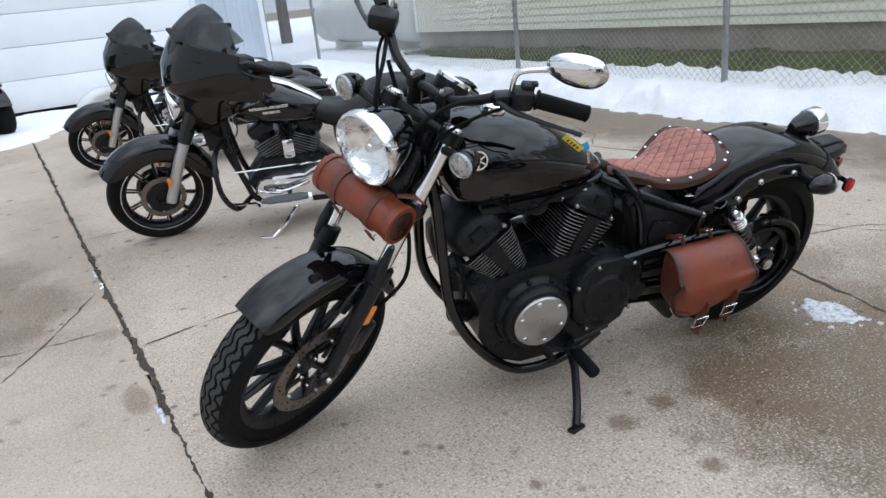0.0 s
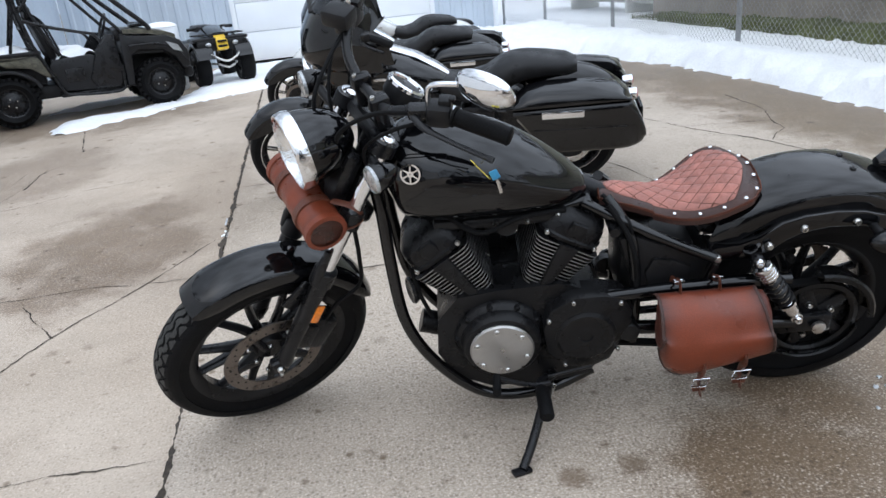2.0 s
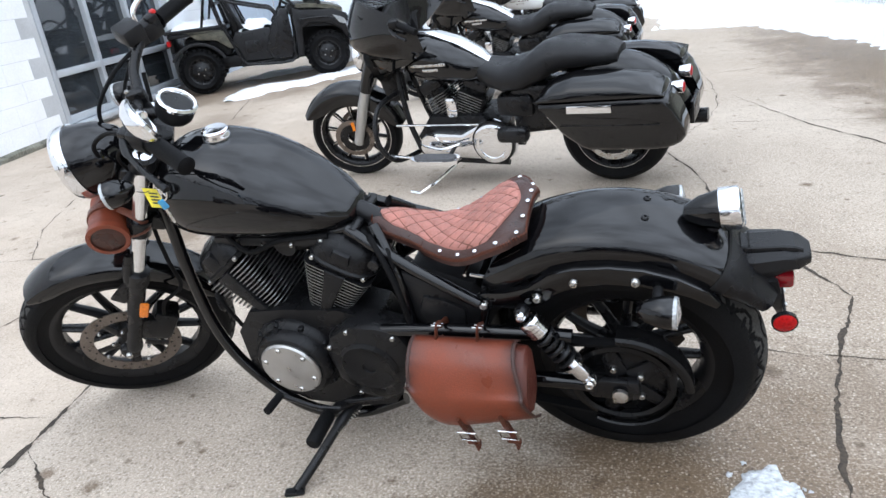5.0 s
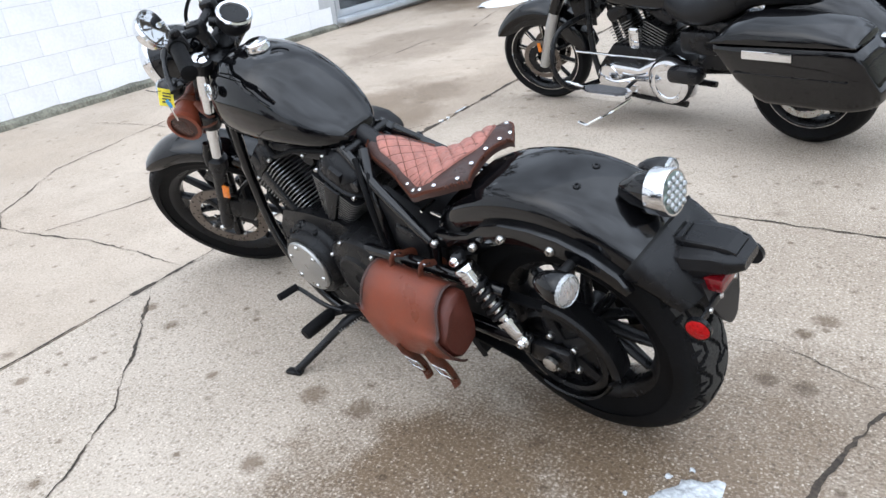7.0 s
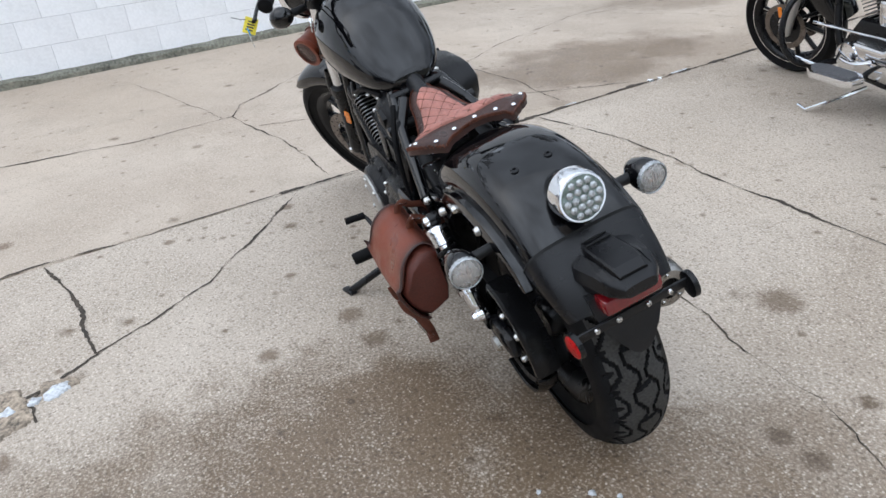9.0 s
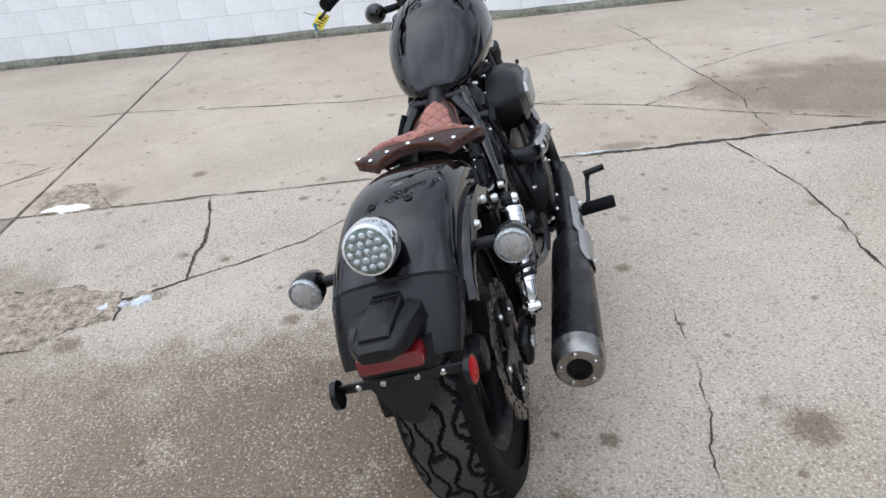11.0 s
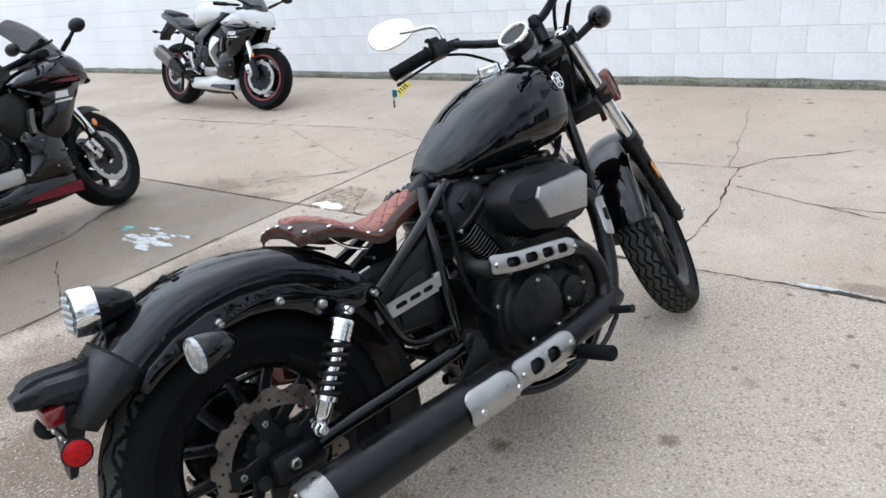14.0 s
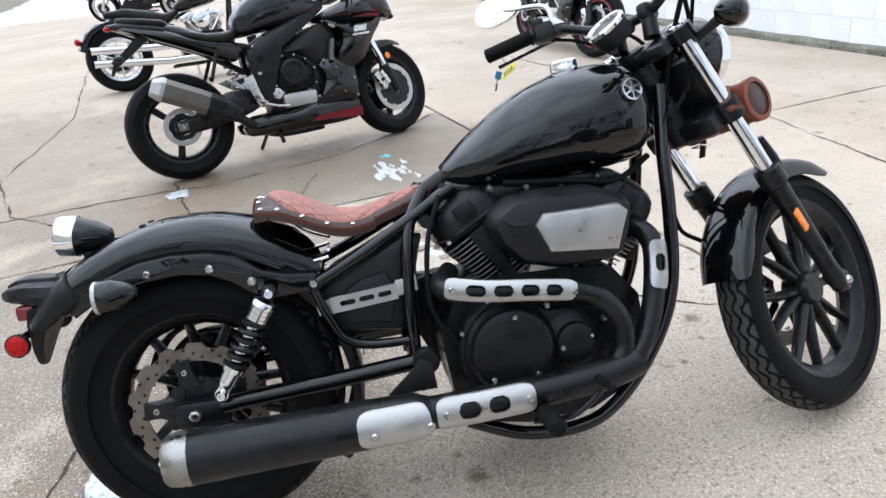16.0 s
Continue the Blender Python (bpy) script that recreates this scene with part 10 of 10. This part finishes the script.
part("tail_panel", Geo().box((-0.30, 0.7, 0.68), (0.06, 1.1, 0.20), 0.02), "plastic", utv)
part("tail_lamp", Geo().box((-0.32, 0.10, 0.72), (0.05, 0.12, 0.07), 0.015), "red_lens", utv)
part("engine_cover", Geo().box((0.16, 0.7, 0.60), (0.60, 0.8, 0.30), 0.04), "plastic", utv)
for y in (0.40, 0.98):
    s_ = part("seat", Geo().box((0.78, y, 0.70), (0.5, 0.48, 0.12), 0.04), "plastic", utv)
    part("seat_back", Geo().box((0, 0, 0), (0.11, 0.46, 0.50), 0.05, Matrix.Translation((0.53, y, 0.98)) @ Matrix.Rotation(radians(-14), 4, "Y")), "plastic", s_)
    part("head_rest", Geo().box((0.44, y, 1.30), (0.09, 0.26, 0.16), 0.035), "plastic", s_)
    part("seat_belt", Geo().tube(curve([(0.36, y - 0.16, 1.36), (0.56, y - 0.14, 1.20), (0.66, y + 0.02, 0.92), (0.70, y + 0.18, 0.78)], 4), 0.014, 6), "black_hole", s_)
for y in (0.07, 1.33):
    part("cage_tube", Geo().tube(curve([(0.40, y, 0.84), (0.33, y, 1.25), (0.31, y, 1.52), (0.38, y, 1.66), (0.52, y, 1.71), (0.98, y, 1.71), (1.12, y, 1.62), (1.42, y, 1.32), (1.70, y, 1.04), (1.74, y, 0.96)], 4), 0.031, 10), "satin_black", utv)
    part("cage_tube", Geo().tube(curve([(0.48, y * 0.9 + 0.07, 1.70), (0.42, y * 0.9 + 0.07, 1.45), (0.52, y * 0.9 + 0.07, 1.10), (0.66, y * 0.9 + 0.07, 0.78)], 4), 0.026, 10), "satin_black", utv)
    part("cage_brace", Geo().tube([(0.82, y, 1.70), (1.40, y, 0.98)], 0.022, 8), "satin_black", utv)
    part("cage_brace", Geo().tube([(0.33, y, 1.30), (0.68, y, 1.71)], 0.017, 8), "satin_black", utv)
    part("grab_bar", Geo().tube(curve([(0.36, y, 1.22), (0.62, y, 1.12), (0.92, y, 1.03), (1.08, y, 0.98), (1.16, y, 0.84)], 4), 0.019, 8), "satin_black", utv)
    part("rear_brace", Geo().tube([(0.33, y, 1.50), (0.14, y, 0.86)], 0.018, 8), "satin_black", utv)
for x, z in ((0.33, 1.58), (0.34, 1.14), (1.10, 1.64), (0.66, 1.715), (1.70, 1.04)):
    part("cage_cross", Geo().tube([(x, 0.07, z), (x, 1.33, z)], 0.024, 8), "satin_black", utv)
part("cage_cross", Geo().tube([(0.33, 0.07, 1.12), (0.33, 1.33, 1.56)], 0.018, 8).tube([(0.33, 0.07, 1.56), (0.33, 1.33, 1.12)], 0.018, 8), "satin_black", utv)
part("steering_wheel", Geo().tube([(1.24 + 0.06 * math.cos(t), 0.40 + 0.17 * math.sin(t), 1.06 + 0.14 * math.cos(t)) for t in [2 * math.pi * k / 20 for k in range(20)]], 0.016, 8, loop=True).tube([(1.24, 0.40, 1.06), (1.45, 0.40, 0.92)], 0.018, 8), "plastic", utv)
part("dashboard", Geo().box((1.42, 0.7, 0.94), (0.24, 1.22, 0.15), 0.04), "plastic", utv)
part("visor", Geo().box((1.64, 0.30, 1.03), (0.20, 0.22, 0.04), 0.015), "satin_black", utv)
heap("bed_snow", [(-0.28, 0.07), (0.38, 0.07), (0.38, 1.33), (-0.28, 1.33)], 0.09, "snow lying in the bed of the utility vehicle", step=0.05, edge=0.12, m=UT @ pose(0, 0, 0.825), seed=21)
heap("seat_snow", [(0.62, 0.18), (1.02, 0.18), (1.02, 0.62), (0.62, 0.62)], 0.08, "snow on the seat of the utility vehicle", step=0.04, edge=0.12, m=UT @ pose(0, 0, 0.76), seed=25)
heap("seat_snow", [(0.62, 0.76), (1.02, 0.76), (1.02, 1.20), (0.62, 1.20)], 0.08, "snow on the seat of the utility vehicle", step=0.04, edge=0.12, m=UT @ pose(0, 0, 0.76), seed=26)
drum = thing("drum", "white plastic drum capped with snow behind the utility vehicle", "drum", UT @ pose(2.16, 1.62, 0))
part("barrel", Geo().lathe((0, 0, 0), (0, 0, 1), [(0, 0.001), (0, 0.23), (0.03, 0.25), (0.28, 0.255), (0.30, 0.265), (0.33, 0.255), (0.60, 0.255), (0.62, 0.265), (0.65, 0.255), (0.90, 0.25), (0.93, 0.24), (0.93, 0.001)], 40), "door_white", drum)
part("snow_cap", Geo().ball((0, 0, 0.93), (0.25, 0.25, 0.075), 24, 12), "snow", drum, "rounded cap of snow")

# ---- quad bike, nose to the yard ----
QT = SITE @ pose(-0.75, 12.6, 0, 0, 0, -72)
quad = thing("quad_bike", "black quad bike with a yellow nose panel standing in snow", "quad bike", QT)
for x in (0, 1.2):
    for y in (-0.33, 0.33):
        wh = part("wheel", rim_geo((x, y, 0.29), 0.14, 0.09), "satin_black", quad)
        part("tyre", plain_tyre((x, y, 0.29), 0.29, 0.11, 0.14, 32), "rubber", wh)
part("body", Geo().loft([oval(x, 0, z, w, h, 0.7, 20) for x, z, w, h in ((-0.35, 0.72, 0.12, 0.05), (0.0, 0.70, 0.17, 0.12), (0.5, 0.66, 0.17, 0.16), (0.9, 0.74, 0.18, 0.14), (1.3, 0.70, 0.15, 0.08))]), "gloss_black", quad, "", 60)
for x, a0, a1 in ((0, 25, 150), (1.2, 20, 150)):
    for y in (-0.29, 0.29):
        part("fender", Geo().loft(arch((x, y, 0.30), a0, a1, shell([(-0.13, 0.33), (-0.12, 0.36), (0.12, 0.36), (0.13, 0.33)], 0.01), 14)), "gloss_black", quad)
part("nose_panel", Geo().plate([(1.25, 0.78), (1.42, 0.66), (1.46, 0.54), (1.36, 0.52), (1.20, 0.68)], -0.085, 0.085, 0.02), "yellow_plastic", quad, "yellow nose panel")
for z in (0.59, 0.66):
    part("nose_slot", Geo().box((1.44, 0, z), (0.04, 0.13, 0.03), 0.008), "black_hole", quad)
part("bumper", Geo().tube(curve([(1.30, -0.22, 0.52), (1.56, -0.18, 0.46), (1.60, 0, 0.38), (1.56, 0.18, 0.46), (1.30, 0.22, 0.52)], 5), 0.017, 8).tube(curve([(1.28, -0.18, 0.34), (1.55, -0.13, 0.34), (1.58, 0, 0.29), (1.55, 0.13, 0.34), (1.28, 0.18, 0.34)], 5), 0.015, 8), "steel", quad)
part("steering_stem", Geo().tube([(0.94, 0, 0.70), (0.90, 0, 0.86)], 0.03, 10), "satin_black", quad)
part("handlebar", Geo().tube(curve([(0.76, -0.34, 0.835), (0.84, -0.16, 0.85), (0.90, 0, 0.80), (0.84, 0.16, 0.85), (0.76, 0.34, 0.835)], 5), 0.019, 8), "satin_black", quad)
part("seat", Geo().box((0.15, 0, 0.82), (0.62, 0.27, 0.10), 0.04), "plastic", quad)
for s in (-1, 1):
    part("front_deck", Geo().box((1.16, 0.24 * s, 0.69), (0.46, 0.34, 0.05), 0.02).box((1.38, 0.22 * s, 0.60), (0.05, 0.28, 0.16), 0.02), "plastic", quad)
    part("grip", Geo().tube([(0.78, 0.24 * s, 0.84), (0.76, 0.35 * s, 0.835)], 0.024, 8), "rubber", quad)
part("front_rack", Geo().tube([(1.05, -0.38, 0.755), (1.05, 0.38, 0.755)], 0.011, 6).tube([(1.30, -0.36, 0.755), (1.30, 0.36, 0.755)], 0.011, 6).tube([(1.00, -0.22, 0.755), (1.36, -0.22, 0.73)], 0.011, 6).tube([(1.00, 0.22, 0.755), (1.36, 0.22, 0.73)], 0.011, 6), "satin_black", quad)
for s in (-1, 1):
    part("headlight", Geo().ball((1.39, 0.2 * s, 0.62), (0.04, 0.05, 0.035), 12, 8), "clear_lens", quad)
    part("shock", Geo().tube([(1.15, 0.34 * s, 0.34), (1.05, 0.16 * s, 0.66)], 0.03, 10), "yellow_plastic", quad)
